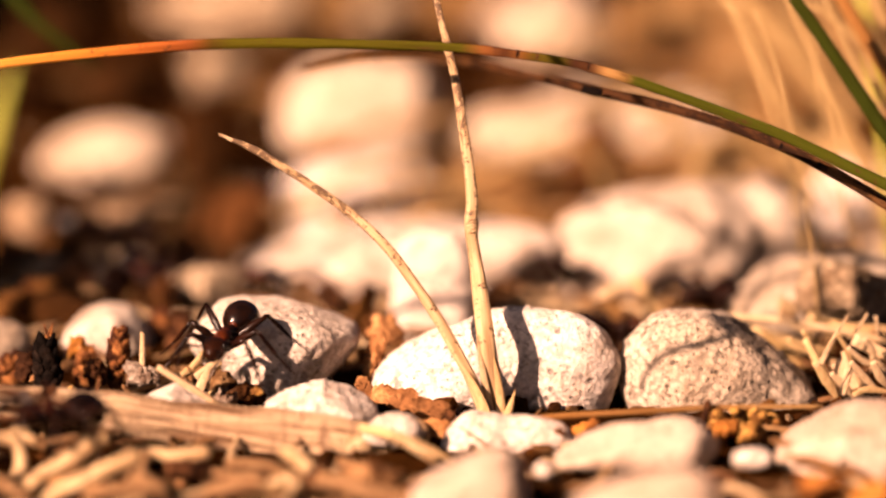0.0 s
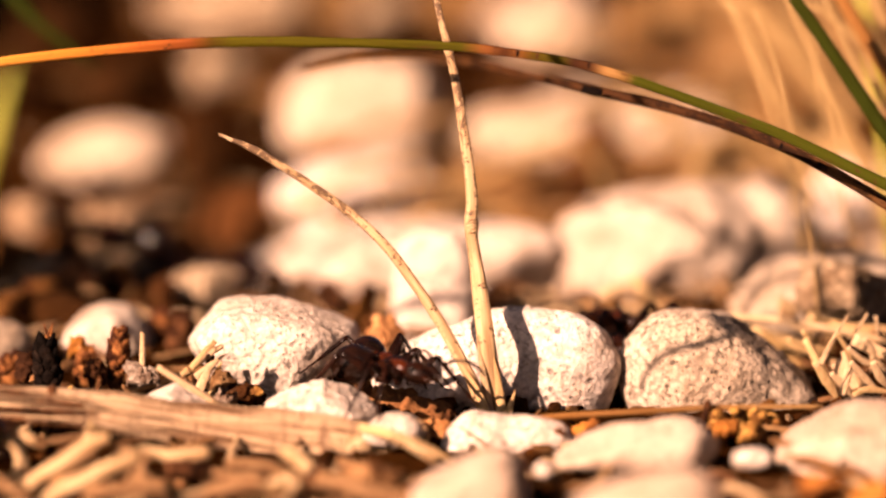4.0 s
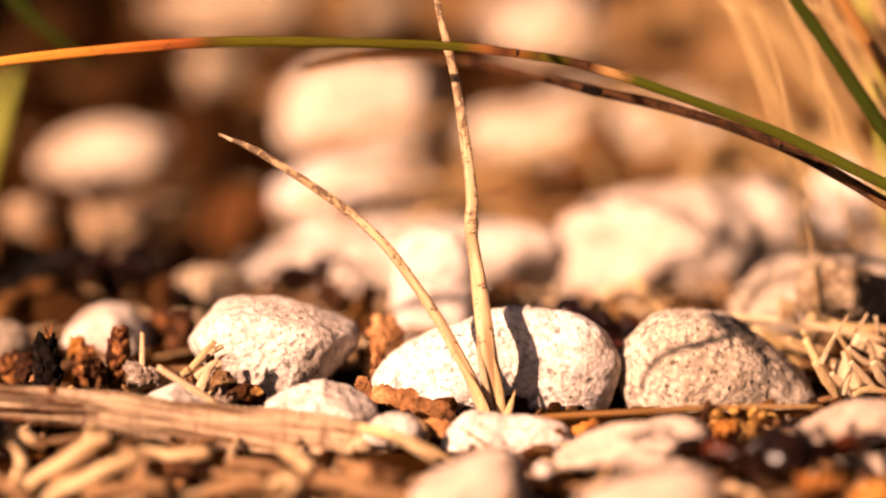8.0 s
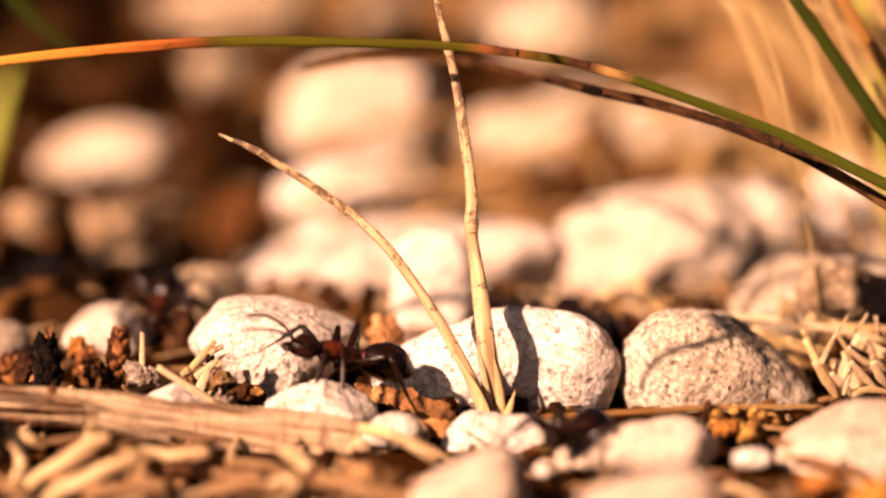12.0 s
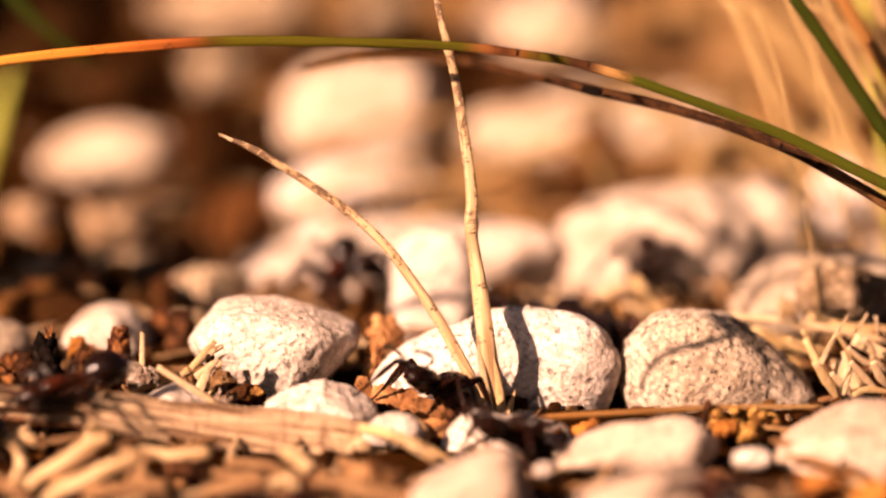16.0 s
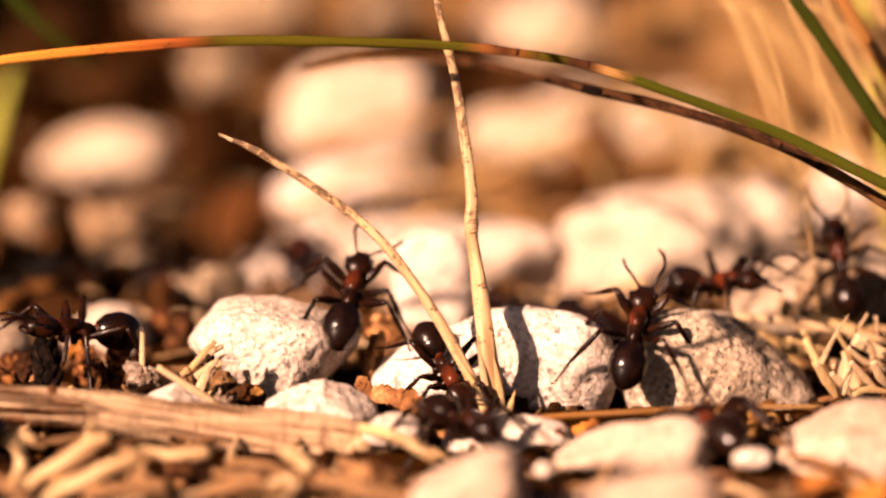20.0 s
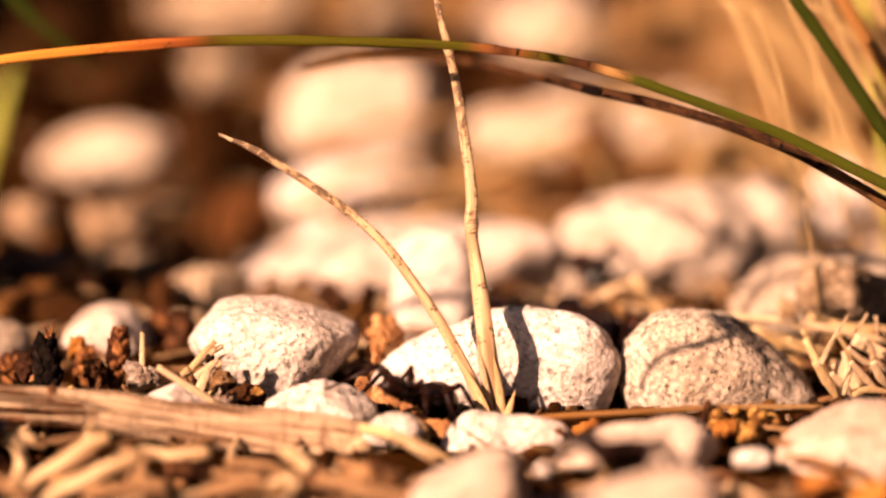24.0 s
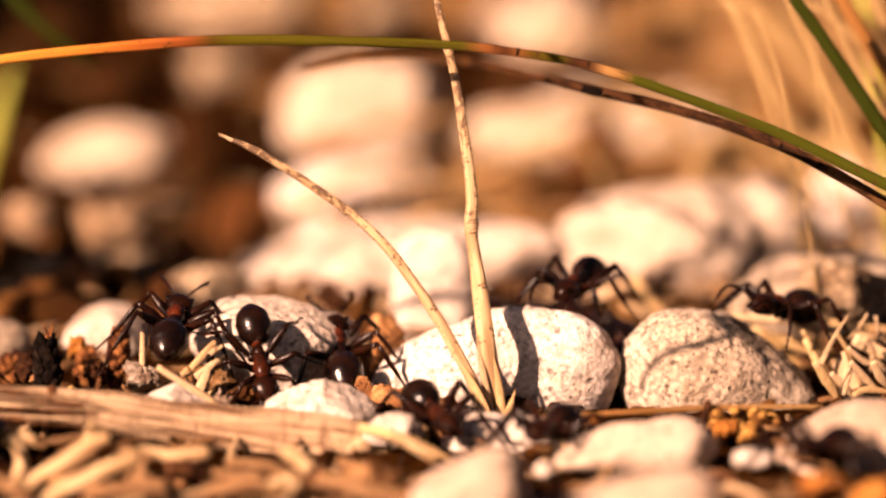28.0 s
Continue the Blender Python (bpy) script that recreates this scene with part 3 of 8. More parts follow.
def build_litter(name, count, box, seed, label):
    """Short straws and needles lying all over the soil, too many to count."""
    rnd = random.Random(seed)
    verts, faces, uvs = [], [], []
    for i in range(count):
        x, y = rnd.uniform(box[0], box[1]), rnd.uniform(box[2], box[3])
        if 0.2 < y < 7 and 3 < x < 21:
            continue
        far = 1 + max(0, y) / 110
        length, w, a = rnd.uniform(1.5, 6.0) * far, rnd.uniform(0.12, 0.42) * far, rnd.uniform(0, math.pi)
        z = ground_height(x, y) + w * 0.5
        d = Vector((math.cos(a), math.sin(a), rnd.uniform(-0.1, 0.25))) * length / 2
        c = Vector((x, y, z + abs(d.z)))
        bend = Vector((rnd.uniform(-1, 1), rnd.uniform(-1, 1), 0.6)) * length * 0.07
        v, f, uv = rod([c - d, c + bend, c + d], [w, w * 1.1, w * 0.7], sides=6, steps=3, seed=i)
        b = len(verts)
        verts += v
        uvs += uv
        faces += [tuple(b + k for k in q) for q in f]
    thing(name, mesh_of(name, verts, faces, M_LITTER, uvs), (0, 0, 0), label, "plant litter", kind="stuff")


def litter_straw():
    k = Mat("litter_straw", 0.8, 0.06)
    c = k.ramp(k.island(), (0.0, (0.06, 0.026, 0.011)), (0.3, (0.17, 0.085, 0.034)), (0.65, (0.29, 0.18, 0.085)), (1.0, (0.42, 0.31, 0.19)))
    n = k.noise(k.coords("UV", (10, 30, 1)), 1.0, 3)
    c = k.mix(k.ramp(n, (0.35, 0.6), (0.6, 0.0)), c, (0.048, 0.021, 0.0096))
    k.bump(n, 0.1, 0.6)
    return k.color(c)


M_LITTER = litter_straw()
build_litter("plant_litter", 420, (-32, 32, -26, 45), 21, "dry brown straws and needles scattered on the soil")
build_litter("far_plant_litter", 260, (-70, 70, 40, 300), 22, "dry brown straws scattered farther off")
build_litter("near_plant_litter", 110, (-22, 22, -34, -14), 23, "tan dry straws scattered close to the lens")


def build_husks():
    """Golden seed husks heaped between two pebbles, and curled leaf scraps under a white one."""
    rnd = random.Random(31)
    for i in range(16):
        x, y = rnd.uniform(-1.6, 1.6), rnd.uniform(-0.8, 0.8)
        at = Vector((15.07, -2.95, 0.24)) + Vector((x, y, rnd.uniform(0.0, 0.8)))
        v, f = lump([(0, 0, 0, rnd.uniform(0.45, 0.75), 0.26, 0.22)], level=3, rough=0.12, seed=i)
        thing("seed_husk", mesh_of("seed_husk", v, f, M_HUSK), at, "golden brown dry seed husk beside a grey pebble", "seed husk", "seed husks", turn=(rnd.uniform(-40, 40), rnd.uniform(-50, 50), rnd.uniform(0, 180)))
    for i, (p, w, turn) in enumerate(CURLS):
        chip("leaf_shard", p, (0.8 * w, 0.34 * w, 0.13), M_HUSK if i % 3 == 1 else M_LEAF_DRY, "pointed shard of brown dry leaf in the litter", 140 + i, turn, "leaf scrap")


M_LEAF_DRY = litter("curled_leaf", (0.36, 0.21, 0.10), (0.22, 0.11, 0.045), (0.07, 0.03, 0.012), 500, 0.7)
CURLS = [((-11.92, 1.96, 2.52), 0.9, (20, -55, 20)), ((-12.3, 2.51, 2.77), 0.8, (10, -65, -20)), ((-11.31, 1.36, 1.9), 1.0, (40, 30, 10)), ((-10.62, 0.78, 1.43), 1.0, (60, -20, 0)), ((-9.47, 0.74, 1.17), 1.0, (50, 8, 10)),
         ((-12.81, 1.35, 1.82), 0.8, (30, 60, 10)), ((-13.32, 2.31, 1.51), 0.7, (30, -60, 30)), ((-14.28, 5.31, 1.28), 0.9, (20, 40, 0)), ((-16.13, 1.25, 1.19), 0.7, (30, 50, 40)), ((-21.24, 4.28, 1.18), 0.9, (10, -60, 10)), ((-18.98, 2.23, 0.99), 0.9, (30, 40, 60)), ((-17.87, 4.23, 0.83), 0.8, (10, -70, 0))]
M_FLAKE = litter("straw_flake", (0.50, 0.38, 0.23), (0.38, 0.26, 0.14), (0.2, 0.11, 0.05), 500, 0.7)
build_husks()
chip("straw_flake", (21.27, 9.24, 0.52), (1.0, 0.6, 0.16), M_FLAKE, "pale papery straw flake in dry litter", 90, (60, 20, 10), "straw flake")
chip("straw_flake", (23.14, 12.42, 1.39), (0.9, 0.5, 0.16), M_FLAKE, "pale papery straw flake in dry litter", 91, (70, -30, 0), "straw flake")
chip("straw_flake", (22.24, 7.18, 0.31), (1.1, 0.6, 0.16), M_FLAKE, "pale papery straw flake in dry litter", 92, (50, 40, 30), "straw flake")
chip("straw_flake", (21.84, 10.36, 1.16), (0.8, 0.4, 0.16), M_FLAKE, "pale papery straw flake in dry litter", 93, (60, -10, 40), "straw flake")
chip("straw_flake", (23.26, 9.29, 0.81), (0.9, 0.5, 0.16), M_FLAKE, "pale papery straw flake in dry litter", 94, (40, 30, 10), "straw flake")
chip("straw_flake", (19.1, 17.61, 2.21), (1.4, 0.8, 0.16), M_FLAKE, "pale papery straw flake in dry litter", 95, (60, 35, 0), "straw flake")
chip("straw_flake", (23.63, 14.49, 1.7), (0.7, 0.4, 0.16), M_FLAKE, "pale papery straw flake in dry litter", 96, (60, -50, 20), "straw flake")
chip("straw_flake", (20.75, 7.14, 0.01), (0.8, 0.4, 0.16), M_FLAKE, "pale papery straw flake in dry litter", 97, (30, 20, 50), "straw flake")
chip("bark_chip", (-3.15, -14.12, 0.04), (2.3, 1.2, 0.5), M_LEAF_DRY, "broad tan bark chip near the lens", 120, (-30, 12, 10))
chip("bark_chip", (-1.01, -17.16, 0.04), (1.5, 1.0, 0.5), M_LEAF_DRY, "tan bark chip near the lens", 121, (-30, -8, 30))
chip("dead_leaf_scrap", (-3.66, 8.35, 1.3), (1.7, 0.6, 1.5), M_FLAKE_RUST, "upright brown leaf scrap wedged between two pebbles", 125, (8, 15, 40), "leaf scrap")
chip("dead_leaf_scrap", (-2.89, 13.46, 1.58), (1.4, 0.6, 1.3), M_FLAKE_RUST, "orange-brown leaf scrap wedged between two pebbles", 126, (0, -20, 10), "leaf scrap")


# ---- pebbles ----
def pebble(at, lobes, label, material=M_STONE, **more):
    v, f = lump(lobes, **more)
    return thing("pebble", mesh_of("pebble", v, f, material), at, label, "pebble", "pebbles on the ground")


pebble((-9.05, 7.46, 2.05), [(0, 0, 0, 5.25, 3.8, 3.3)], "white angular limestone pebble among dark litter", M_STONE_WHITE, level=6, square=2.5, rough=0.06, seed=1, grit=0.2, crisp=9,
       cuts=[(-0.78, -0.1, 0.62, 3.7), (0.0, -0.12, 1.0, 2.5), (0.39, -0.1, 0.92, 2.65), (0.707, -0.2, -0.707, 3.0), (-0.62, -0.25, -0.78, 2.6), (-0.1, -1.0, 0.2, 3.3), (0.55, -0.8, -0.2, 3.55), (-0.35, -0.8, -0.4, 3.2)])
pebble((2.49, 7.2, 0.82), [(0, 0, 0, 5.67, 2.3, 2.5), (1.5, -0.7, 0.8, 4.5, 1.65, 3.05), (-2.2, -0.6, -0.15, 4.08, 2.6, 2.75), (3.75, -0.6, 0.1, 2.7, 1.9, 2.95)], "pale pitted limestone pebble behind a dry grass stalk", M_STONE_WHITE, level=6, square=2.3,
       cuts=[(-0.5, -0.2, 0.85, 3.45)], rough=0.05, seed=2, grit=0.2)
pebble((14.3, 8.22, 0.62), [(0, 0, 0, 4.4, 4.0, 3.25), (-1.6, -0.6, 0.25, 3.3, 3.0, 3.4), (2.3, 0, -1.3, 3.4, 3.0, 2.4)], "grey rough limestone pebble with a rounded top", M_STONE, level=6, square=2.15,
       cuts=[(0.6, -0.1, 0.75, 3.0)], rough=0.06, seed=5, grit=0.3)
pebble((-6.28, -2.4, 0.88), [(0, 0, 0, 3.1, 2.1, 1.5)], "small cream limestone pebble beside a twig", M_STONE_WHITE, level=5, rough=0.10, seed=4, crisp=16, cuts=[(-0.42, -0.25, 0.87, 1.0), (0.45, -0.2, 0.87, 1.25), (0.1, -0.9, 0.4, 1.7)])
pebble((-13.53, -2.3, 1.23), [(0, 0, 0, 2.5, 1.6, 1.05)], "small flat white pebble half under a twig", M_STONE_WHITE, level=4, rough=0.09, seed=8, crisp=18, cuts=[(-0.4, 0, 0.9, 0.72), (0.42, -0.2, 0.9, 0.78)])
pebble((-19, 21, 0.25), [(0, 0, 0, 2.6, 2.4, 1.95)], "cream pebble behind brown bud scales", M_STONE_CREAM, level=5, rough=0.08, seed=6, cuts=[(-0.6, -0.1, 0.8, 1.75), (0.7, -0.3, 0.4, 2.0)])
pebble((-25.28, 16.34, 0.57), [(0, 0, 0, 2.6, 2.2, 1.6)], "tan pebble in dark litter", M_STONE, level=4, rough=0.08, seed=7)
# this pebble's dark colour holds the shade that lies on it
pebble((-22.57, 27.44, 0.34), [(0, 0, 0, 3.6, 2.4, 1.5)], "flat brown pebble darkened for shade, in dark litter", M_STONE_DARK, level=4, rough=0.08, seed=9)
pebble((1.8, -3.64, -0.88), [(0, 0, 0, 1.9, 1.6, 1.9), (2.4, 0.1, 0.5, 2.3, 1.4, 1.25)], "lumpy cream pebble at the foot of a grass stalk", M_STONE_WHITE, level=5, rough=0.07, seed=10, freq=1.8, cuts=[(-0.7, -0.2, 0.6, 1.7)])
pebble((4.77, -12.11, -0.03), [(0, 0, 0, 0.46, 0.42, 0.4)], "tiny round white pebble", M_STONE_WHITE, level=3, rough=0.08, seed=75)
pebble((-2.5, -5.43, 0.5), [(0, 0, 0, 1.7, 1.2, 0.8)], "small pale pebble behind a slanting straw", M_STONE_WHITE, level=4, rough=0.12, seed=76, cuts=[(-0.4, -0.1, 0.9, 0.7)])
pebble((1.3, -20, 0.62), [(0, 0, 0, 2.7, 2.4, 2.1)], "smooth tan pebble close to the lens", M_STONE_SMOOTH, level=5, square=2.8, rough=0.05, seed=11, crisp=20, cuts=[(-0.42, 0, 0.9, 1.35), (0.95, -0.2, 0.2, 2.35)])
pebble((8.9, -10.5, 0.72), [(0, 0, 0, 4.5, 2.2, 1.15), (2.1, 0.2, 0.4, 1.7, 1.4, 1.0)], "wedge shaped pale pebble with a grey side", M_STONE_SMOOTH, level=5, rough=0.06, seed=12, crisp=24, cuts=[(-0.42, -0.1, 0.91, 0.95), (0.85, -0.5, 0.1, 3.5)])
pebble((8.9, -26, 1.35), [(0, 0, 0, 3.4, 2.2, 1.9)], "pale pebble close to the lens", M_STONE_SMOOTH, level=5, rough=0.06, seed=13, cuts=[(-0.3, 0, 0.95, 1.3)])
pebble((20.07, -9.09, -0.14), [(0, 0, 0, 3.9, 3.2, 2.9), (-1.0, 0, 0.0, 2.8, 2.3, 2.4)], "large smooth cream pebble near the lens", M_STONE_SMOOTH, level=5, rough=0.05, seed=14, cuts=[(-0.5, 0, 0.85, 2.6)])
pebble((14.68, -12, 0.5), [(0, 0, 0, 0.98, 0.7, 0.48)], "tiny white oblong pebble", M_STONE_CREAM, level=4, rough=0.06, seed=15)
pebble((13.6, 41.84, 1.78), [(0, 0, 0, 6.3, 5.6, 4.0), (-1.8, -0.4, -0.9, 5.4, 4.4, 3.5), (6.4, 1.2, 0.9, 3.0, 3.0, 3.8), (2.4, 0, 1.2, 3.2, 3.2, 3.0)], "large pale boulder-shaped stone behind the pebbles", M_STONE_CREAM, level=6, square=2.6, rough=0.10, seed=16,
       crisp=26, cuts=[(-0.5, -0.1, 0.85, 4.2), (-0.9, -0.3, 0.1, 6.4), (0.25, -0.9, -0.4, 4.3), (-0.35, -0.9, 0.3, 4.6), (0.55, -0.8, -0.2, 5.1)])
pebble((-4.4, 44, 0.7), [(0, 0, 0, 9.6, 4.6, 2.5), (-4.5, 0, -0.9, 5.4, 3.0, 1.6), (3.2, -0.2, 0.2, 6.4, 4.2, 2.7)], "long pale slab of limestone behind the pebbles", M_STONE_CREAM, level=6, square=2.6, rough=0.09, seed=17, crisp=26, cuts=[(-0.42, -0.1, 0.9, 3.1), (-0.05, -0.05, 1.0, 2.75), (0.2, -0.9, 0.3, 3.9), (-0.4, -0.85, 0.2, 4.2)])
pebble((2.9, 41, 1.15), [(0, 0, 0, 4.8, 3.6, 2.6)], "pale blocky stone with a dark underside", M_STONE_CREAM, level=5, square=2.8, rough=0.07, seed=18, cuts=[(0.4, -0.7, -0.6, 2.6)])
pebble((-0.62, 26.68, 1.97), [(0, 0, 0, 2.4, 1.6, 3.6)], "upright cream stone chip", M_STONE_WHITE, level=5, square=3.0, rough=0.05, seed=19)
pebble((21.54, 25, 1.93), [(0, 0, 0, 5.0, 3.4, 2.35), (2.4, 0, 0.3, 3.6, 2.9, 2.2)], "smooth tan stone in dry litter", M_STONE, level=5, square=2.6, rough=0.07, seed=20, cuts=[(-0.5, -0.2, 0.85, 2.2)])
pebble((22.5, 17, 3.45), [(0, 0, 0, 2.9, 2.0, 1.9)], "brown-grey broken stone with sharp edges", M_STONE_OCHRE, level=6, square=3.0, rough=0.13, seed=23, grit=0.4, crisp=40, cuts=[(-0.65, -0.55, 0.5, 1.5), (0.75, -0.65, 0.05, 0.95), (0.25, 0.1, 0.95, 1.45), (-0.1, -0.6, -0.8, 1.2), (-0.3, -0.95, -0.1, 1.35)])
pebble((10.05, 26.45, 0.51), [(0, 0, 0, 1.8, 1.4, 1.1)], "small tan stone between pebbles", M_STONE_TAN, level=4, rough=0.1, seed=21)

# stones farther off; the dark brown ones are added to stand in for shaded gaps
pebble((-16.28, 124.26, 9.81), [(0, 0, 0, 8.2, 4.9, 2.7)], "pale stone lying farther off", M_STONE_OCHRE, level=4, square=2.7, cuts=[(0.2, -0.3, 0.6, 3.4), (0.5, -0.2, -0.5, 4.6), (0.9, -0.3, 0.8, 4.3), (-0.1, -0.6, 0.3, 3.8)], rough=0.16, freq=1.9, seed=400, crisp=24)
pebble((-18.35, 107.15, 5.99), [(0, 0, 0, 2.8, 2.0, 1.9)], "small pale stone farther off", M_STONE_OCHRE, level=3, square=2.7, cuts=[(-1, -0.6, -0.1, 2.2), (0.5, -0.7, 0.6, 1.5), (0.2, -0.7, -0.5, 1.7), (-0.6, -0.6, 0.9, 1.8)], rough=0.16, freq=1.9, seed=401, crisp=24)
pebble((-11.92, 108.3, 6.55), [(0, 0, 0, 3.2, 2.3, 2.4)], "dark brown stone standing in for a shaded gap farther off", M_STONE_DARK, level=4, square=2.7, cuts=[(-0.4, -0.1, 0.3, 2.3), (-0.6, -0.1, 0.5, 2.4), (0.8, -0.6, 0, 2), (-0.7, -0.8, -0.1, 2.2)], rough=0.16, freq=1.9, seed=402, crisp=24)
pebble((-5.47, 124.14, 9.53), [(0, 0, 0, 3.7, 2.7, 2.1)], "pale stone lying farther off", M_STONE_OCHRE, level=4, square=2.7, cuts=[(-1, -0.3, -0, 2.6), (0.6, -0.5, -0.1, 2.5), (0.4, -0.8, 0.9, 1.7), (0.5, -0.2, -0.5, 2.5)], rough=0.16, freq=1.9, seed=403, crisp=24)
pebble((-12.09, 124.47, 9.55), [(0, 0, 0, 2.1, 1.5, 1.9)], "dark brown stone standing in for a shaded gap farther off", M_STONE_DARK, level=3, square=2.7, cuts=[(-0.3, -0.4, -0.5, 1.2), (-0.6, -0.1, -0.2, 1.7), (0.9, -0.1, -0, 1.5), (0, -0.3, -0.3, 1.4)], rough=0.16, freq=1.9, seed=404, crisp=24)
pebble((-24.9, 86.47, 1.95), [(0, 0, 0, 5.2, 3.9, 2.45)], "pale tilted stone lying farther off", M_STONE_FAR, level=4, square=2.7, cuts=[(0.6, -0.2, -0.4, 3.9), (-0.45, -0.5, 0.8, 2.2), (-0.3, -0.2, 0.3, 3.1), (-0.4, -0.7, -0.4, 2.9)], rough=0.16, freq=1.9, seed=405, crisp=24)
pebble((-27.78, 60.24, 0.76), [(0, 0, 0, 1.9, 1.4, 1.8)], "cream stone lying farther off", M_STONE_DUN, level=3, square=2.7, cuts=[(0.4, -0.1, -0.3, 1.2), (1, -0.4, 0.1, 1.3), (0.2, -0.2, 0.1, 1.2), (-0.9, -0.2, -0.5, 1.4)], rough=0.16, freq=1.9, seed=406, crisp=24)
pebble((-21.78, 58.28, 0.75), [(0, 0, 0, 3.0, 2.1, 1.9)], "cream stone lying farther off", M_STONE_DUN, level=4, square=2.7, cuts=[(0.7, -0.7, 0.5, 2.1), (0.3, -0.2, -0.4, 1.7), (-0.7, -0.2, -0.1, 2.2), (1, -0.2, 0.9, 1.9)], rough=0.16, freq=1.9, seed=407, crisp=24)
pebble((-5.57, 92.85, 4.41), [(0, 0, 0, 6.7, 4.8, 4.0)], "large cream stone lying farther off", M_STONE_FAR, level=4, square=2.7, cuts=[(-0, -0.3, 0.2, 3.3), (-0.2, -0.7, 0, 4.4), (0.9, -0.4, 0.2, 4.6), (-0.8, -0.6, 0.6, 4.7)], rough=0.16, freq=1.9, seed=408, crisp=24)
pebble((-6.34, 71.28, 1.15), [(0, 0, 0, 6.0, 4.3, 2.5)], "bright cream stone lying farther off", M_STONE_WHITE, level=4, square=2.7, cuts=[(-0.3, -0.2, 0.6, 2.8), (0.3, -0.3, 0, 4.2), (-0.4, -0.5, 0.6, 3.2), (-0.4, -0.1, 0.4, 3.5)], rough=0.16, freq=1.9, seed=409, crisp=24)
pebble((1.37, 124.19, 9.77), [(0, 0, 0, 3.9, 2.8, 2.4)], "pale stone lying farther off", M_STONE_TAN, level=4, square=2.7, cuts=[(-1, -0.4, -0.1, 3), (-0.1, -0.2, 0.4, 2.1), (-0.3, -0.3, 0.5, 2.4), (-0.3, -0.2, 0.7, 2.1)], rough=0.16, freq=1.9, seed=410, crisp=24)
pebble((9.65, 116.62, 8.9), [(0, 0, 0, 4.9, 3.5, 3.5)], "cream stone lying farther off", M_STONE_FAR, level=4, square=2.7, cuts=[(1, -0.1, 0.2, 3.7), (-0.7, -0.2, 0.8, 3.1), (0.4, -0.3, 0.5, 2.7), (0.6, -0.4, 0.4, 3.2)], rough=0.16, freq=1.9, seed=411, crisp=24)
pebble((7.41, 101.92, 5.12), [(0, 0, 0, 4.6, 3.3, 2.2)], "dark brown stone standing in for a shaded gap farther off", M_STONE_DARK, level=4, square=2.7, cuts=[(0.2, -0.3, 0.4, 2.5), (-0.9, -0.7, 0.1, 3.3), (-0.6, -0.3, 0.4, 2.6), (-0.1, -0.6, -0.4, 2.1)], rough=0.16, freq=1.9, seed=412, crisp=24)
pebble((7.1, 89.89, 2.8), [(0, 0, 0, 5.5, 4.0, 2.4)], "cream stone lying farther off", M_STONE_FAR, level=4, square=2.7, cuts=[(-0.4, -0.7, -0.2, 2.9), (-0.1, -0.5, 0.4, 2.8), (-0.5, -0.2, -0.5, 3.1), (-0.4, -0.5, -0.3, 3.6)], rough=0.16, freq=1.9, seed=413, crisp=24)
pebble((4.61, 76.12, 0.91), [(0, 0, 0, 4.3, 3.1, 2.1)], "brown stone lying farther off", M_STONE_GREY, level=4, square=2.7, cuts=[(-0.3, -0.8, 0.4, 2.1), (0.1, -0.6, 0.3, 2.6), (0.6, -0.5, 0.6, 2.6), (-0.3, -0.7, 0.3, 2.5)], rough=0.16, freq=1.9, seed=414, crisp=24)
pebble((11.3, 85.3, 2.12), [(0, 0, 0, 2.3, 1.6, 2.5)], "rusty tan stone farther off", M_STONE_RUST, level=3, square=2.7, cuts=[(0.9, -0.1, 0.4, 1.7), (0.8, -0.8, -0.3, 1.6), (0.2, -0.7, 0.4, 1.6), (-0.2, -0.5, -0.2, 1.4)], rough=0.16, freq=1.9, seed=415, crisp=24)
pebble((17.78, 93.05, 3.6), [(0, 0, 0, 4.7, 3.4, 2.6)], "bright cream stone lying farther off", M_STONE_FAR, level=4, square=2.7, cuts=[(0.9, -0.5, 0.8, 3.3), (0.2, -0.6, 0.9, 2.3), (-0.2, -0.6, 0.9, 2.3), (-0.4, -0.5, -0.3, 3)], rough=0.16, freq=1.9, seed=416, crisp=24)
pebble((18.72, 112.84, 6.96), [(0, 0, 0, 3.5, 2.5, 1.7)], "dark brown stone standing in for a shaded gap farther off", M_STONE_DARK, level=4, square=2.7, cuts=[(-0.1, -0.6, 0.6, 1.8), (-1, -0.4, -0.1, 2.9), (0.6, -0.6, -0.1, 2.1), (1, -0.6, 0.4, 2.4)], rough=0.16, freq=1.9, seed=417, crisp=24)
pebble((16.15, 116.89, 9.06), [(0, 0, 0, 2.1, 1.5, 3.3)], "tan stone lying farther off", M_STONE_TAN, level=3, square=2.7, cuts=[(0.3, -0.4, 0.5, 1.8), (0.5, -0.6, 0.2, 1.4), (-0.4, -0.4, 0.2, 1.5), (0.5, -0.4, -0.4, 1.7)], rough=0.16, freq=1.9, seed=418, crisp=24)
pebble((24.55, 105.76, 6.93), [(0, 0, 0, 4.3, 3.1, 3.6)], "pale stone lying farther off", M_STONE_GREY, level=4, square=2.7, cuts=[(-0.1, -0.2, 0.7, 2.7), (-1, -0.3, 0.1, 3.3), (0.4, -0.4, 0.2, 3.2), (-0.2, -0.5, 0.7, 2.4)], rough=0.16, freq=1.9, seed=419, crisp=24)
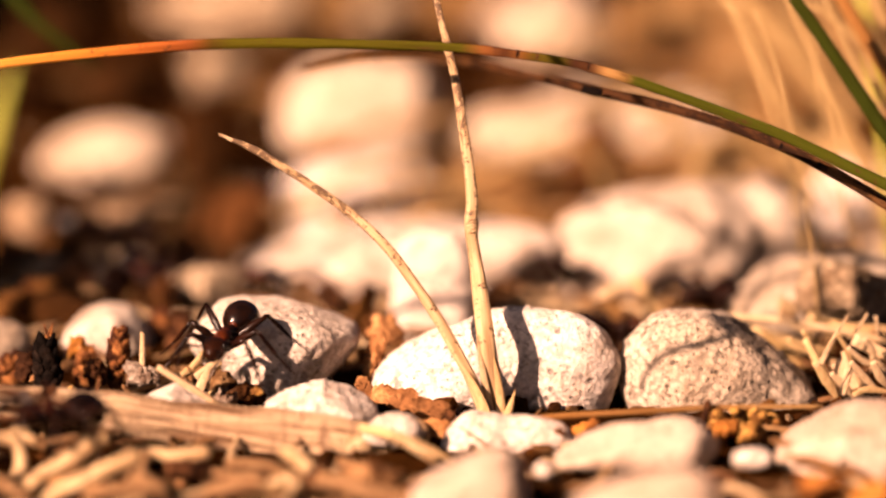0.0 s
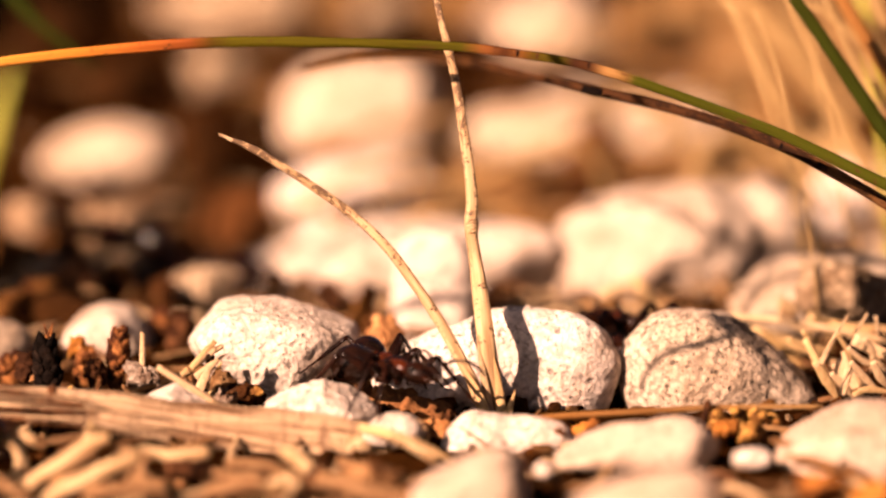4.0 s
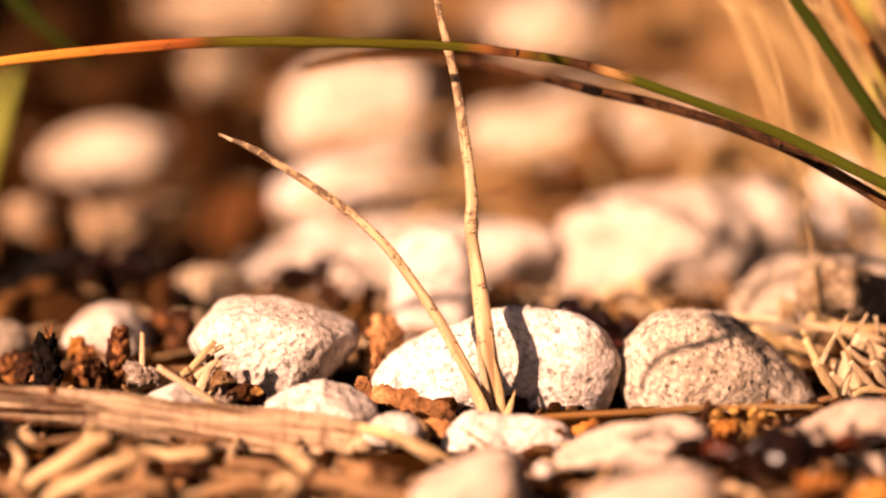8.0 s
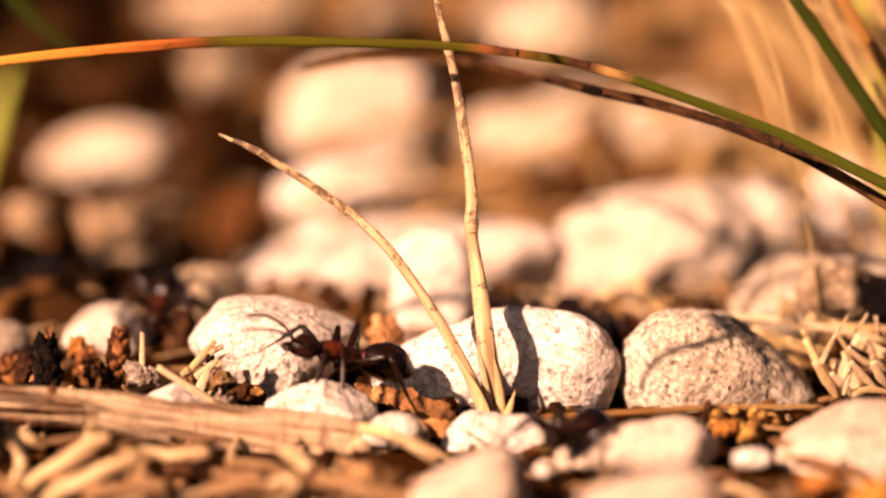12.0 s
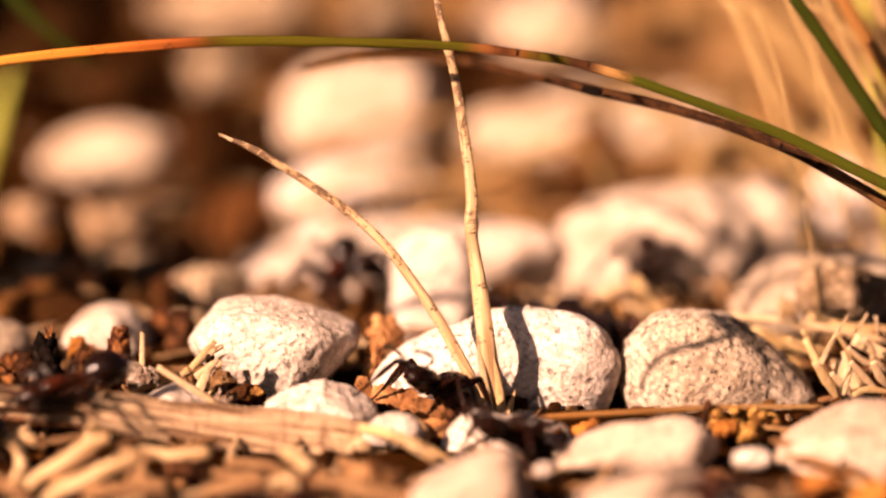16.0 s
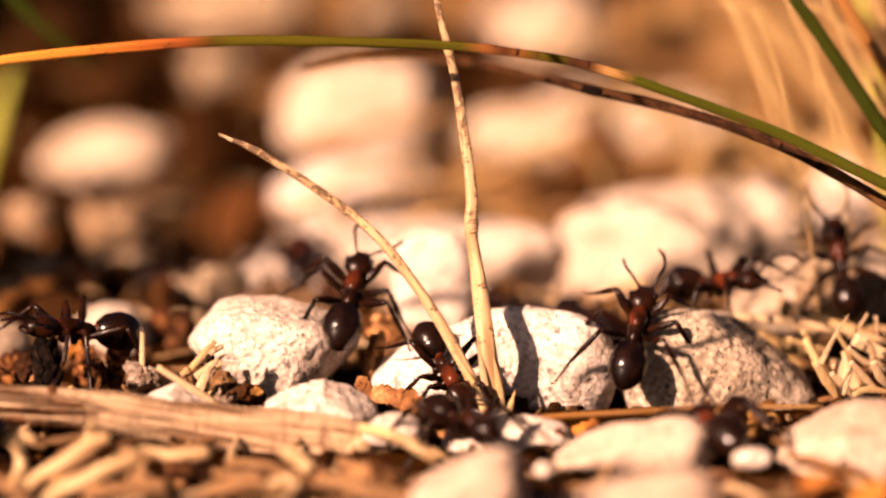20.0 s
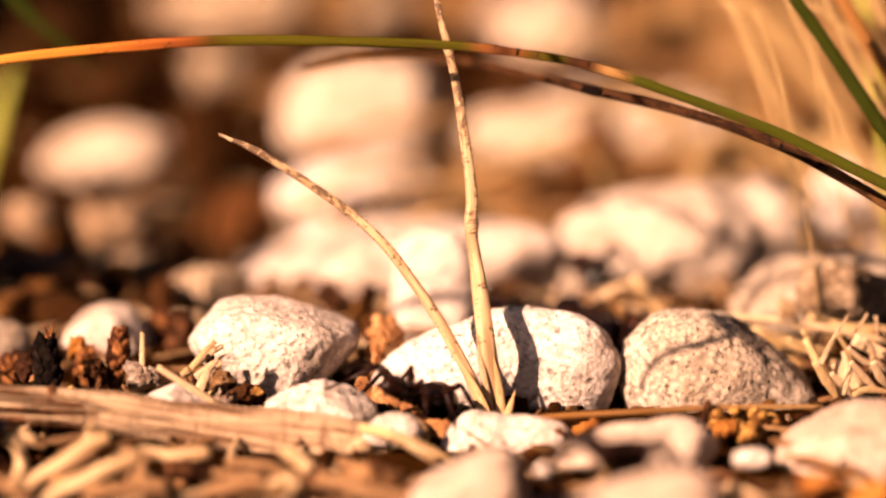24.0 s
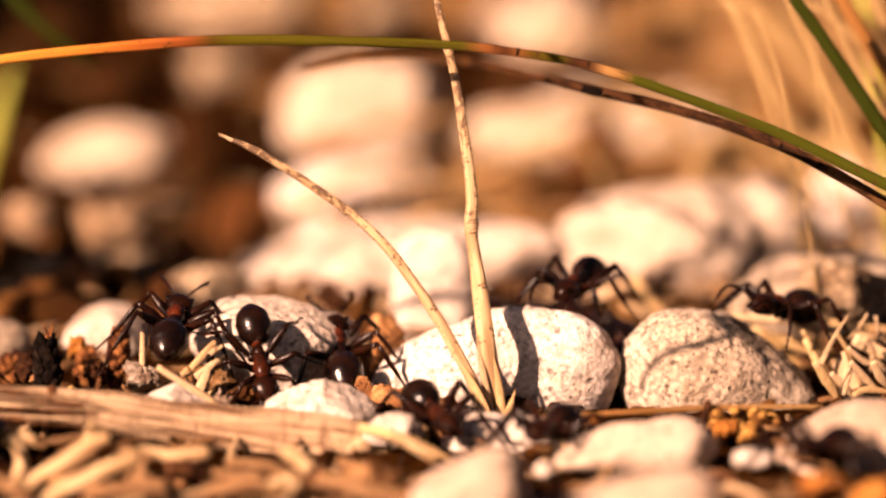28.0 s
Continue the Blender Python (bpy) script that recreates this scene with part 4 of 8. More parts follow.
pebble((17.41, 85.41, 1.32), [(0, 0, 0, 5.1, 2.5, 1.4)], "brown stone lying farther off", M_STONE_GREY, level=4, square=2.7, cuts=[(-0.4, -0.2, -0.4, 3), (0.4, -0.5, -0.1, 3.1), (0.8, -0.7, 0.2, 3.2), (-0, -0.6, -0.3, 1.9)], rough=0.16, freq=1.9, seed=420, crisp=24)
pebble((25.26, 86.28, 3.16), [(0, 0, 0, 2.9, 2.1, 3.7)], "brown stone lying farther off", M_STONE_GREY, level=4, square=2.7, cuts=[(0.6, -0.8, -0.2, 2.1), (0.6, -0.3, -0.5, 2.5), (1, -0.1, 0.5, 2.1), (0.7, -0.6, 0.4, 2.4)], rough=0.16, freq=1.9, seed=421, crisp=24)
pebble((28.75, 66.06, 1.5), [(0, 0, 0, 3.6, 2.6, 2.9)], "bright cream stone lying farther off", M_STONE_WHITE, level=4, square=2.7, cuts=[(0.4, -0.7, -0.1, 2.5), (-0.7, -0.4, 0.1, 2.3), (0.2, -0.8, -0.3, 2), (-0.9, -0.8, 0.3, 2.6)], rough=0.16, freq=1.9, seed=422, crisp=24)
pebble((23.02, 65.26, 0.67), [(0, 0, 0, 2.6, 1.9, 1.7)], "pale stone lying farther off", M_STONE_FAR, level=4, square=2.7, cuts=[(0.8, -0.7, 0.1, 1.7), (0.2, -0.5, 0.8, 1.3), (-0.9, -0.3, -0.3, 2), (0, -0.2, 0.3, 1.4)], rough=0.16, freq=1.9, seed=423, crisp=24)
pebble((-18.06, 83.99, 2.5), [(0, 0, 0, 2.3, 1.6, 3.4)], "dark brown stone standing in for a shaded gap farther off", M_STONE_DARK, level=3, square=2.7, cuts=[(-0.5, -0.4, -0.1, 1.7), (0, -0.7, -0.2, 1.4), (0.5, -0.7, 0.5, 1.9), (-0.8, -0.3, -0.4, 1.7)], rough=0.16, freq=1.9, seed=424, crisp=24)
pebble((-13.91, 57.44, 1.28), [(0, 0, 0, 2.7, 2.0, 2.6)], "rusty tan stone farther off", M_STONE_RUST, level=4, square=2.7, cuts=[(0.2, -0.6, 0.7, 1.8), (-0.4, -0.2, -0.5, 2.1), (-0.9, -0.7, 0.8, 2), (-0.6, -0.7, 0.9, 1.9)], rough=0.16, freq=1.9, seed=425, crisp=24)
pebble((21.41, 124.22, 9.77), [(0, 0, 0, 4.0, 2.9, 2.4)], "tan stone lying farther off", M_STONE_TAN, level=4, square=2.7, cuts=[(0.6, -0.7, 0.4, 2.4), (-0.5, -0.6, 0.4, 2.4), (-0.2, -0.7, 0.7, 2.2), (0.6, -0.5, 0.7, 2.4)], rough=0.16, freq=1.9, seed=426, crisp=24)
pebble((32.37, 105.04, 7.35), [(0, 0, 0, 4.6, 3.3, 4.5)], "pale stone behind dry grass", M_STONE_TAN, level=4, square=2.7, cuts=[(0.2, -0.4, 0.5, 3), (-0.8, -0.8, -0.2, 2.7), (0.8, -0.5, 0.6, 2.8), (-0.1, -0.2, 0.4, 3.1)], rough=0.16, freq=1.9, seed=427, crisp=24)
pebble((-34.9, 101.38, 5.49), [(0, 0, 0, 2.8, 2.0, 2.8)], "dark brown stone standing in for a shaded gap farther off", M_STONE_DARK, level=3, square=2.7, cuts=[(-0.1, -0.7, -0.3, 1.5), (-0.3, -0.5, 0.7, 1.8), (-0.5, -0.6, -0.3, 1.7), (-0.5, -0.5, -0.5, 2.2)], rough=0.16, freq=1.9, seed=428, crisp=24)
pebble((-26.13, 102.83, 5.56), [(0, 0, 0, 2.3, 1.7, 2.3)], "dark brown stone standing in for a shaded gap farther off", M_STONE_DARK, level=3, square=2.7, cuts=[(-0.3, -0.1, 0.5, 1.8), (-0.1, -0.1, -0.3, 1.8), (-0.4, -0.3, 0.5, 1.5), (-0.6, -0.8, -0.2, 1.3)], rough=0.16, freq=1.9, seed=429, crisp=24)
pebble((-32.83, 119.61, 8.68), [(0, 0, 0, 3.4, 2.5, 2.2)], "dark brown stone standing in for a shaded gap farther off", M_STONE_DARK, level=4, square=2.7, cuts=[(-0.2, -0.1, 0, 2.4), (-0.1, -0.6, 0.5, 2), (-0.7, -0.6, 0.4, 2.5), (0.3, -0.5, 0.9, 1.6)], rough=0.16, freq=1.9, seed=430, crisp=24)
pebble((-25.63, 42.61, 0.25), [(0, 0, 0, 2.2, 1.6, 1.2)], "brown stone in dark litter farther off", M_STONE_OCHRE, level=3, square=2.7, cuts=[(-0.9, -0.3, 0.1, 1.4), (0.1, -0.1, 0.2, 1.1), (-0.8, -0.8, 0.8, 1.3), (0.9, -0.8, -0.2, 1.3)], rough=0.16, freq=1.9, seed=431, crisp=24)
pebble((-20.78, 45.71, 0.19), [(0, 0, 0, 2.4, 1.7, 1.1)], "brown stone in dark litter farther off", M_STONE_OCHRE, level=4, square=2.7, cuts=[(-0.2, -0.8, -0.1, 1.3), (-0.4, -0.8, -0.4, 1.6), (-0.6, -0.4, 0.1, 1.7), (-0.8, -0.6, -0.3, 1.6)], rough=0.16, freq=1.9, seed=432, crisp=24)
pebble((-8.55, 113.95, 7.12), [(0, 0, 0, 1.9, 1.4, 1.4)], "brown stone lying farther off", M_STONE_GREY, level=3, square=2.7, cuts=[(0.8, -0.4, 0.7, 1.2), (-1, -0.4, 0.2, 1.4), (-0.2, -0.4, 0.5, 1.3), (-0.4, -0.5, 0.7, 1.1)], rough=0.16, freq=1.9, seed=433, crisp=24)
pebble((-24.46, 104.28, 5.62), [(0, 0, 0, 2.8, 2.0, 2.1)], "dark brown stone standing in for a shaded gap farther off", M_STONE_DARK, level=3, square=2.7, cuts=[(-0.8, -0.6, -0.4, 2), (0.6, -0.6, -0.3, 1.6), (-0.5, -0.7, 0.1, 1.8), (-0.5, -0.8, 0.5, 1.5)], rough=0.16, freq=1.9, seed=434, crisp=24)
pebble((23.07, 94.39, 4.09), [(0, 0, 0, 1.1, 0.8, 2.5)], "dark brown stone standing in for a shaded gap farther off", M_STONE_DARK, level=3, square=2.7, cuts=[(-0.6, -0.6, 0, 0.7), (-0.2, -0.6, 0.6, 1.4), (0.8, -0.3, 0.6, 1.3), (-0.1, -0.2, 0.4, 1.9)], rough=0.16, freq=1.9, seed=435, crisp=24)
pebble((-13.84, 98.38, 4.28), [(0, 0, 0, 2.3, 1.6, 1.8)], "brown stone lying farther off", M_STONE_GREY, level=3, square=2.7, cuts=[(0.5, -0.3, -0.1, 1.8), (-0.2, -0.7, -0.4, 1.2), (-0.5, -0.3, -0.1, 1.4), (0.5, -0.4, -0.5, 1.3)], rough=0.16, freq=1.9, seed=436, crisp=24)
pebble((-14.29, 33, 1.14), [(0, 0, 0, 2.6, 1.8, 1.2)], "tan weathered stone before a pale slab", M_STONE_OCHRE, level=4, square=2.6, rough=0.14, seed=480, crisp=24, cuts=[(-0.4, -0.3, 0.8, 1.0), (0.6, -0.7, 0.2, 1.6)])



def scatter_stones(count, seed):
    """Smaller angular stones strewn over the ground farther off."""
    rnd = random.Random(seed)
    tones = ((M_STONE_TAN, "tan"), (M_STONE_GREY, "brown"), (M_STONE, "cream"), (M_STONE_DARK, "dark brown"), (M_STONE_TAN, "tan"))
    for i in range(count):
        y = 48 + 110 * rnd.random() ** 1.2
        half = (y + 176) * 0.135
        x = rnd.uniform(-half, half)
        if x < -0.25 * half:
            continue
        s = rnd.uniform(0.9, 2.3) * (1 + y / 260)
        rx, ry, rz = s * rnd.uniform(0.8, 1.7), s * rnd.uniform(0.7, 1.2), s * rnd.uniform(0.45, 0.95)
        cuts = [(rnd.uniform(-1, 1), rnd.uniform(-1, 0.2), rnd.uniform(-0.3, 1), rnd.uniform(0.55, 0.85) * s) for _ in range(4)]
        material, word = tones[rnd.randrange(5)]
        pebble((x, y, ground_height(x, y) + rz * 0.55), [(0, 0, 0, rx, ry, rz)], "small angular %s stone farther off" % word, material, level=3, square=2.8, cuts=cuts, rough=0.12, seed=200 + i)


scatter_stones(60, 14)


def scatter_straws(count, seed):
    """Dry straws lying and leaning among the stones farther off."""
    rnd = random.Random(seed)
    for i in range(count):
        y = 42 + 150 * rnd.random()
        half = (y + 176) * 0.13
        x = half * (1.1 - 1.5 * rnd.random() ** 1.6)
        a, ln, up = rnd.uniform(0, 6.28), rnd.uniform(5, 15) * (1 + y / 200), rnd.uniform(0.02, 0.5)
        z = ground_height(x, y) + 0.3
        d = Vector((math.cos(a), math.sin(a), up)) * ln
        p = Vector((x, y, z))
        bend = Vector((rnd.uniform(-0.1, 0.1), 0, 0.12)) * ln
        w = rnd.uniform(0.4, 0.9)
        stalk("straw", [p, p + d * 0.5 + bend, p + d], [w, w, w * 0.5], (M_TAN_BLADE, M_STRAW_PLAIN, M_STRAW_ORANGE)[i % 3], "dry straw lying among stones farther off", "straw", "straws", flat=0.5, seed=300 + i)


scatter_straws(46, 6)


def arching_straws(count, seed):
    """Golden grass bending over the stones at the foot of the bank."""
    rnd = random.Random(seed)
    for i in range(count):
        y = rnd.uniform(52, 112)
        half = (y + 176) * 0.125
        x = half * rnd.uniform(0.4, 1.05)
        ln, way = rnd.uniform(7, 15), rnd.choice((-1, -1, 1))
        p = Vector((x, y, ground_height(x, y) - 0.2))
        q = p + Vector((way * ln * 0.30, rnd.uniform(-3, 3), ln * 0.55))
        e = p + Vector((way * ln * rnd.uniform(0.8, 1.1), rnd.uniform(-5, 5), ln * rnd.uniform(0.15, 0.6)))
        w = rnd.uniform(0.45, 0.95)
        stalk("dry_grass_blade", [p, q, e], [w, w, w * 0.3], (M_GOLD_BLADE, M_TAN_BLADE)[i % 2], "dry golden grass blade arching over stones farther off", "grass blade", "grass blades", flat=0.35, seed=540 + i)


arching_straws(20, 23)


# ---- grass ----
UPRIGHT = stalk("grass_stalk", [(2.9, 3, -0.75), (2.8, 3, -1.09), (2.53, 3.05, 0.83), (2.15, 2.5, 4.18), (1.79, 5, 6.71), (1.46, 5.12, 9.01), (1.52, 5.33, 10.37), (1.32, 5.63, 12.24), (1.05, 5.93, 14.12), (0.64, 6.32, 16.58), (0.18, 6.62, 18.46), (-0.35, 6.96, 20.63), (-0.94, 7.37, 23.23)], [1.1, 1.1, 1.0, 0.9, 0.77, 0.68, 0.64, 0.55, 0.48, 0.44, 0.40, 0.36, 0.34],
      M_STRAW, "dry straw-coloured grass stalk with dark spots, upright between pebbles", "grass stalk", "dry grass stalks", flat=0.6, ridges=0.12, seed=1, sides=14)
BENT = stalk("grass_stalk", [(2.5, 1.9, -0.7), (2.27, 2, -0.44), (1.5, 2.3, 1.42), (0.81, 2.4, 2.73), (-0.23, 2.55, 4.59), (-1.53, 2.8, 6.54), (-2.95, 3.1, 8.37), (-4.64, 3.6, 9.89), (-6.44, 3.7, 11.16), (-8.18, 3.8, 12.31), (-9.97, 3.9, 13.35), (-11.47, 4, 13.95)], [0.62, 0.62, 0.6, 0.56, 0.52, 0.5, 0.48, 0.44, 0.42, 0.4, 0.38, 0.1],
      M_STRAW, "dry straw-coloured grass stalk with a broken tip, bent over", "grass stalk", "dry grass stalks", flat=0.6, ridges=0.12, seed=2, sides=14)


def leafy_part(name, owner, points, widths, material, label="", **more):
    """A sheath, joint or rib that belongs to a stalk or blade."""
    base = owner.matrix_world.translation / MM
    v, f, uv = rod([Vector(p) - base for p in points], widths, **more)
    return part(name, mesh_of(name, v, f, material, uv), owner, label=label)


leafy_part("sheath", UPRIGHT, [(3.14, 2.4, -0.88), (3.46, 2.4, 0.07), (3.72, 2.4, 0.96)], [0.5, 0.34, 0.05], M_STRAW_PLAIN, "short dry split sheath", flat=0.4, seed=3)
leafy_part("sheath", UPRIGHT, [(2.97, 2.5, -0.96), (2.97, 2.55, 0.28), (2.79, 2.4, 1.7), (2.58, 2.3, 2.75)], [0.55, 0.5, 0.34, 0.05], M_STRAW_PLAIN, flat=0.35, seed=30)
leafy_part("sheath", UPRIGHT, [(2.56, 2.5, -1.02), (2.27, 2.55, 0.63), (1.97, 2.35, 2.44), (1.71, 2.15, 3.95)], [0.5, 0.45, 0.3, 0.04], M_STRAW_PALE, flat=0.35, seed=31)
leafy_part("joint", UPRIGHT, [(1.52, 5.07, 8.72), (1.48, 5.13, 9.06), (1.51, 5.18, 9.41)], [0.62, 0.78, 0.62], M_STRAW, flat=0.7, seed=32)
leafy_part("joint", UPRIGHT, [(0.35, 6.51, 17.8), (0.26, 6.57, 18.14), (0.18, 6.62, 18.49)], [0.42, 0.54, 0.42], M_STRAW, flat=0.7, seed=33)
leafy_part("sheath", BENT, [(2.37, 1.6, -0.51), (1.85, 1.8, 0.78), (1.39, 2, 1.68), (1.05, 2.2, 2.24)], [0.5, 0.46, 0.3, 0.05], M_STRAW_PLAIN, flat=0.35, seed=34)
leafy_part("torn_tip", BENT, [(-10.78, 3.93, 13.67), (-11.18, 3.96, 13.87), (-11.53, 4, 14.04)], [0.22, 0.14, 0.03], M_STRAW_PALE, "frayed pale broken tip", flat=0.4, seed=35)
ARC_BLADE = stalk("green_grass_blade", [(-24.29, 3.32, 17.49), (-20.84, 3.4, 17.97), (-15.94, 3.48, 18.45), (-11.63, 3.52, 18.74), (-5.3, 3.52, 18.74), (0.46, 3.49, 18.54), (3.48, 3.44, 18.2), (6.22, 3.37, 17.8), (8.52, 3.28, 17.23), (10.82, 3.17, 16.49), (14.85, 2.94, 15.04), (17.73, 2.76, 13.91), (20.61, 2.54, 12.54), (24.63, 2.23, 10.61)], [0.48, 0.52, 0.56, 0.56, 0.54, 0.5, 0.48, 0.47, 0.47, 0.5, 0.54, 0.56, 0.6, 0.62],
      M_GREEN_ARC, "long arching grass blade, green with an orange end", "grass blade", "grass blades", flat=0.35, seed=4, sides=12)
WITHERED = stalk("withered_grass_blade", [(-8.25, 34.64, 13.89), (-5.44, 30.77, 14.97), (-1.42, 25.82, 15.68), (2.37, 18.78, 15.97), (5.36, 13.68, 15.77), (8.27, 10.59, 15.42), (11.78, 8.97, 14.8), (15.26, 7.81, 13.86), (18.12, 6.63, 12.82), (21.01, 5.89, 11.32), (24.98, 4.52, 9.04)], [0.4, 0.48, 0.5, 0.5, 0.5, 0.52, 0.54, 0.56, 0.6, 0.62, 0.62],
      M_DARK_BLADE, "withered dark brown arching grass blade with bands", "grass blade", "grass blades", flat=0.4, seed=5, sides=12)
SLANTING = stalk("green_grass_blade", [(17.81, 12.63, 21.95), (18.56, 12.4, 20.46), (20.07, 12.07, 18.37), (21.88, 11.64, 15.69), (23.99, 11.15, 12.57), (25.79, 10.7, 9.74)], [0.6, 0.66, 0.72, 0.78, 0.8, 0.8], M_GREEN, "dark green slanting grass blade", "grass blade", "grass blades", flat=0.35, seed=6)
stalk("green_grass_blade", [(-40.7, 32.36, -0.54), (-40.02, 34.26, 11.48), (-35.96, 35.53, 19.49), (-31.57, 35.9, 21.83), (-27.51, 35.64, 20.16), (-25.82, 35.36, 18.43), (-24.13, 35.09, 16.69), (-22.04, 34.84, 15.09), (-20.58, 34.66, 13.99)], [0.6, 0.7, 0.7, 0.7, 0.7, 0.85, 0.9, 0.7, 0.2], M_GREEN, "dark green grass blade tip", "grass blade", "grass blades", flat=0.3, seed=7)
leafy_part("blade_base", ARC_BLADE, [(23.48, 2.32, 11.18), (26.36, 2.08, 9.64), (28.95, 1.75, 7.54), (30.68, 1.21, 4.13), (31.4, 0.51, -0.28)], [0.6, 0.64, 0.7, 0.74, 0.7], M_GREEN, flat=0.35, seed=40)
leafy_part("blade_base", WITHERED, [(24.1, 4.6, 9.56), (26.73, 4.35, 8), (28.77, 3.99, 5.7), (30.08, 3.53, 2.81), (30.52, 3.05, -0.21)], [0.6, 0.64, 0.66, 0.66, 0.6], M_DARK_BLADE, flat=0.4, seed=41)
leafy_part("blade_base", SLANTING, [(25.19, 10.85, 10.69), (27, 10.32, 7.36), (28.51, 9.71, 3.49), (29.26, 9.05, -0.67)], [0.8, 0.8, 0.8, 0.7], M_GREEN, flat=0.35, seed=42)
for band in ([(7.33, 9.62, 15.7), (7.87, 9.6, 15.58), (8.41, 9.59, 15.47)], [(14.34, 8.16, 14.15), (14.84, 8.13, 13.99), (15.29, 8.11, 13.83)], [(17.54, 6.77, 13.04), (17.89, 6.75, 12.9), (18.25, 6.72, 12.75)], [(19.5, 6.23, 12.16), (19.85, 6.2, 11.98), (20.21, 6.17, 11.79)]):
    leafy_part("leaf_scar", WITHERED, band, [0.42, 0.56, 0.42], M_BUD_BLACK, "blackened scar", flat=0.45, seed=38)
for band in ([(2.3, 3.46, 18.37), (2.65, 3.46, 18.33), (2.99, 3.45, 18.27)], [(3.57, 3.44, 18.21), (3.8, 3.43, 18.18), (4.03, 3.43, 18.14)], [(4.49, 3.42, 18.08), (4.78, 3.41, 18.04), (5.12, 3.4, 17.99)], [(6.96, 3.35, 17.66), (7.42, 3.33, 17.54), (7.89, 3.31, 17.42)]):
    leafy_part("leaf_scar", ARC_BLADE, band, [0.34, 0.49, 0.3], M_SCAR, "blackened scar", flat=0.37, seed=39)
stalk("yellow_grass_blade", [(-32.3, 60.77, -0.15), (-30.96, 61.55, 4.76), (-30, 62.09, 8.16), (-29.31, 62.42, 10.24), (-28.85, 62.58, 11.26)], [1.1, 1.2, 1.2, 1.0, 0.3], M_YELLOW_GREEN, "yellow-green leaf of grass", "grass blade", "grass blades", flat=0.2, seed=8)
stalk("dry_grass_blade", [(18.51, 48.42, 17.74), (24.61, 47.29, 10.65), (27.84, 46.4, 4.98), (28.95, 45.96, 2.22), (29.42, 45.52, -0.58)], [0.55, 0.65, 0.50, 0.50, 0.50], M_TAN_BLADE, "dry tan grass blade in a tuft behind", "grass blade", "grass blades", flat=0.4, seed=60)
stalk("dry_grass_blade", [(18.21, 63.4, 16.48), (23.57, 62.63, 11.57), (28.55, 61.49, 4.38), (29.73, 61.09, 1.89), (30.27, 60.7, -0.6)], [0.55, 0.65, 0.50, 0.50, 0.50], M_TAN_BLADE, "dry tan grass blade in a tuft behind", "grass blade", "grass blades", flat=0.4, seed=61)
stalk("dry_grass_blade", [(23.08, 28.43, 19.41), (24.87, 27.87, 15.86), (27.32, 27.21, 11.67), (29.38, 26.24, 5.56), (30.27, 25.27, -0.57)], [0.77, 0.91, 0.70, 0.70, 0.70], M_TAN_BLADE, "dry tan grass blade in a tuft behind", "grass blade", "grass blades", flat=0.4, seed=62)
stalk("dry_grass_blade", [(24.11, 23.44, 19.83), (25.38, 22.99, 17), (27.3, 22.44, 13.53), (29.3, 21.32, 6.48), (30.17, 20.2, -0.58)], [0.66, 0.78, 0.60, 0.60, 0.60], M_TAN_BLADE, "dry tan grass blade in a tuft behind", "grass blade", "grass blades", flat=0.4, seed=63)
stalk("dry_grass_blade", [(23.76, 73.08, 13.67), (28.54, 71.78, 5.4), (30.33, 70.47, -2.86)], [0.55, 0.65, 0.50], M_TAN_BLADE, "dry tan grass blade in a tuft behind", "grass blade", "grass blades", flat=0.4, seed=64)
stalk("dry_grass_blade", [(16.07, 123.36, 11.45), (16.79, 122.46, 5.78), (15.11, 120.96, -3.67)], [0.77, 0.91, 0.70], M_TAN_BLADE, "dry tan grass blade in a tuft behind", "grass blade", "grass blades", flat=0.4, seed=65)
stalk("dry_grass_blade", [(32.42, 84.86, 11.33), (29.07, 83.62, 3.49), (28.66, 82.18, -5.58)], [0.66, 0.78, 0.60], M_TAN_BLADE, "dry tan grass blade in a tuft behind", "grass blade", "grass blades", flat=0.4, seed=66)
stalk("dry_grass_blade", [(29.41, 113.07, 10.46), (28.02, 111.77, 2.24), (23.86, 110.83, -3.7)], [0.66, 0.78, 0.60], M_TAN_BLADE, "dry tan grass blade in a tuft behind", "grass blade", "grass blades", flat=0.4, seed=67)
stalk("dry_grass_blade", [(24.37, 103.37, 13.13), (28.84, 102.81, 9.6), (35.98, 102.25, 6.07), (38.79, 101.72, 2.72), (40, 101.19, -0.63)], [0.77, 0.91, 0.70, 0.70, 0.70], M_TAN_BLADE, "dry tan grass blade in a tuft behind", "grass blade", "grass blades", flat=0.4, seed=68)
stalk("dry_grass_blade", [(32.75, 83.17, 0.61), (29.91, 82.71, -2.28), (28.24, 81.86, -7.65)], [0.61, 0.72, 0.55], M_TAN_BLADE, "dry tan grass blade in a tuft behind", "grass blade", "grass blades", flat=0.4, seed=69)
stalk("orange_grass_blade", [(21.69, 19.44, 20.17), (23, 19.1, 18.01), (24.5, 18.71, 15.54), (25.5, 18.46, 13.99), (27.47, 17.31, 6.71), (28.31, 16.16, -0.57)], [0.7, 0.75, 0.7, 0.6, 0.6, 0.6], M_STRAW_ORANGE, "orange-brown grass blade in a tuft behind", "grass blade", "grass blades", flat=0.4, seed=71)
stalk("yellow_grass_blade", [(25.18, 37.43, 18.66), (25.62, 37, 15.96), (26.2, 36.41, 12.26), (26.68, 35.72, 7.87), (26.99, 35.05, 3.66), (27.13, 34.38, -0.58)], [0.5, 0.55, 0.5, 0.4, 0.4, 0.4], M_YELLOW_GREEN, "thin yellow-green blade of grass", "grass blade", "grass blades", flat=0.4, seed=72)
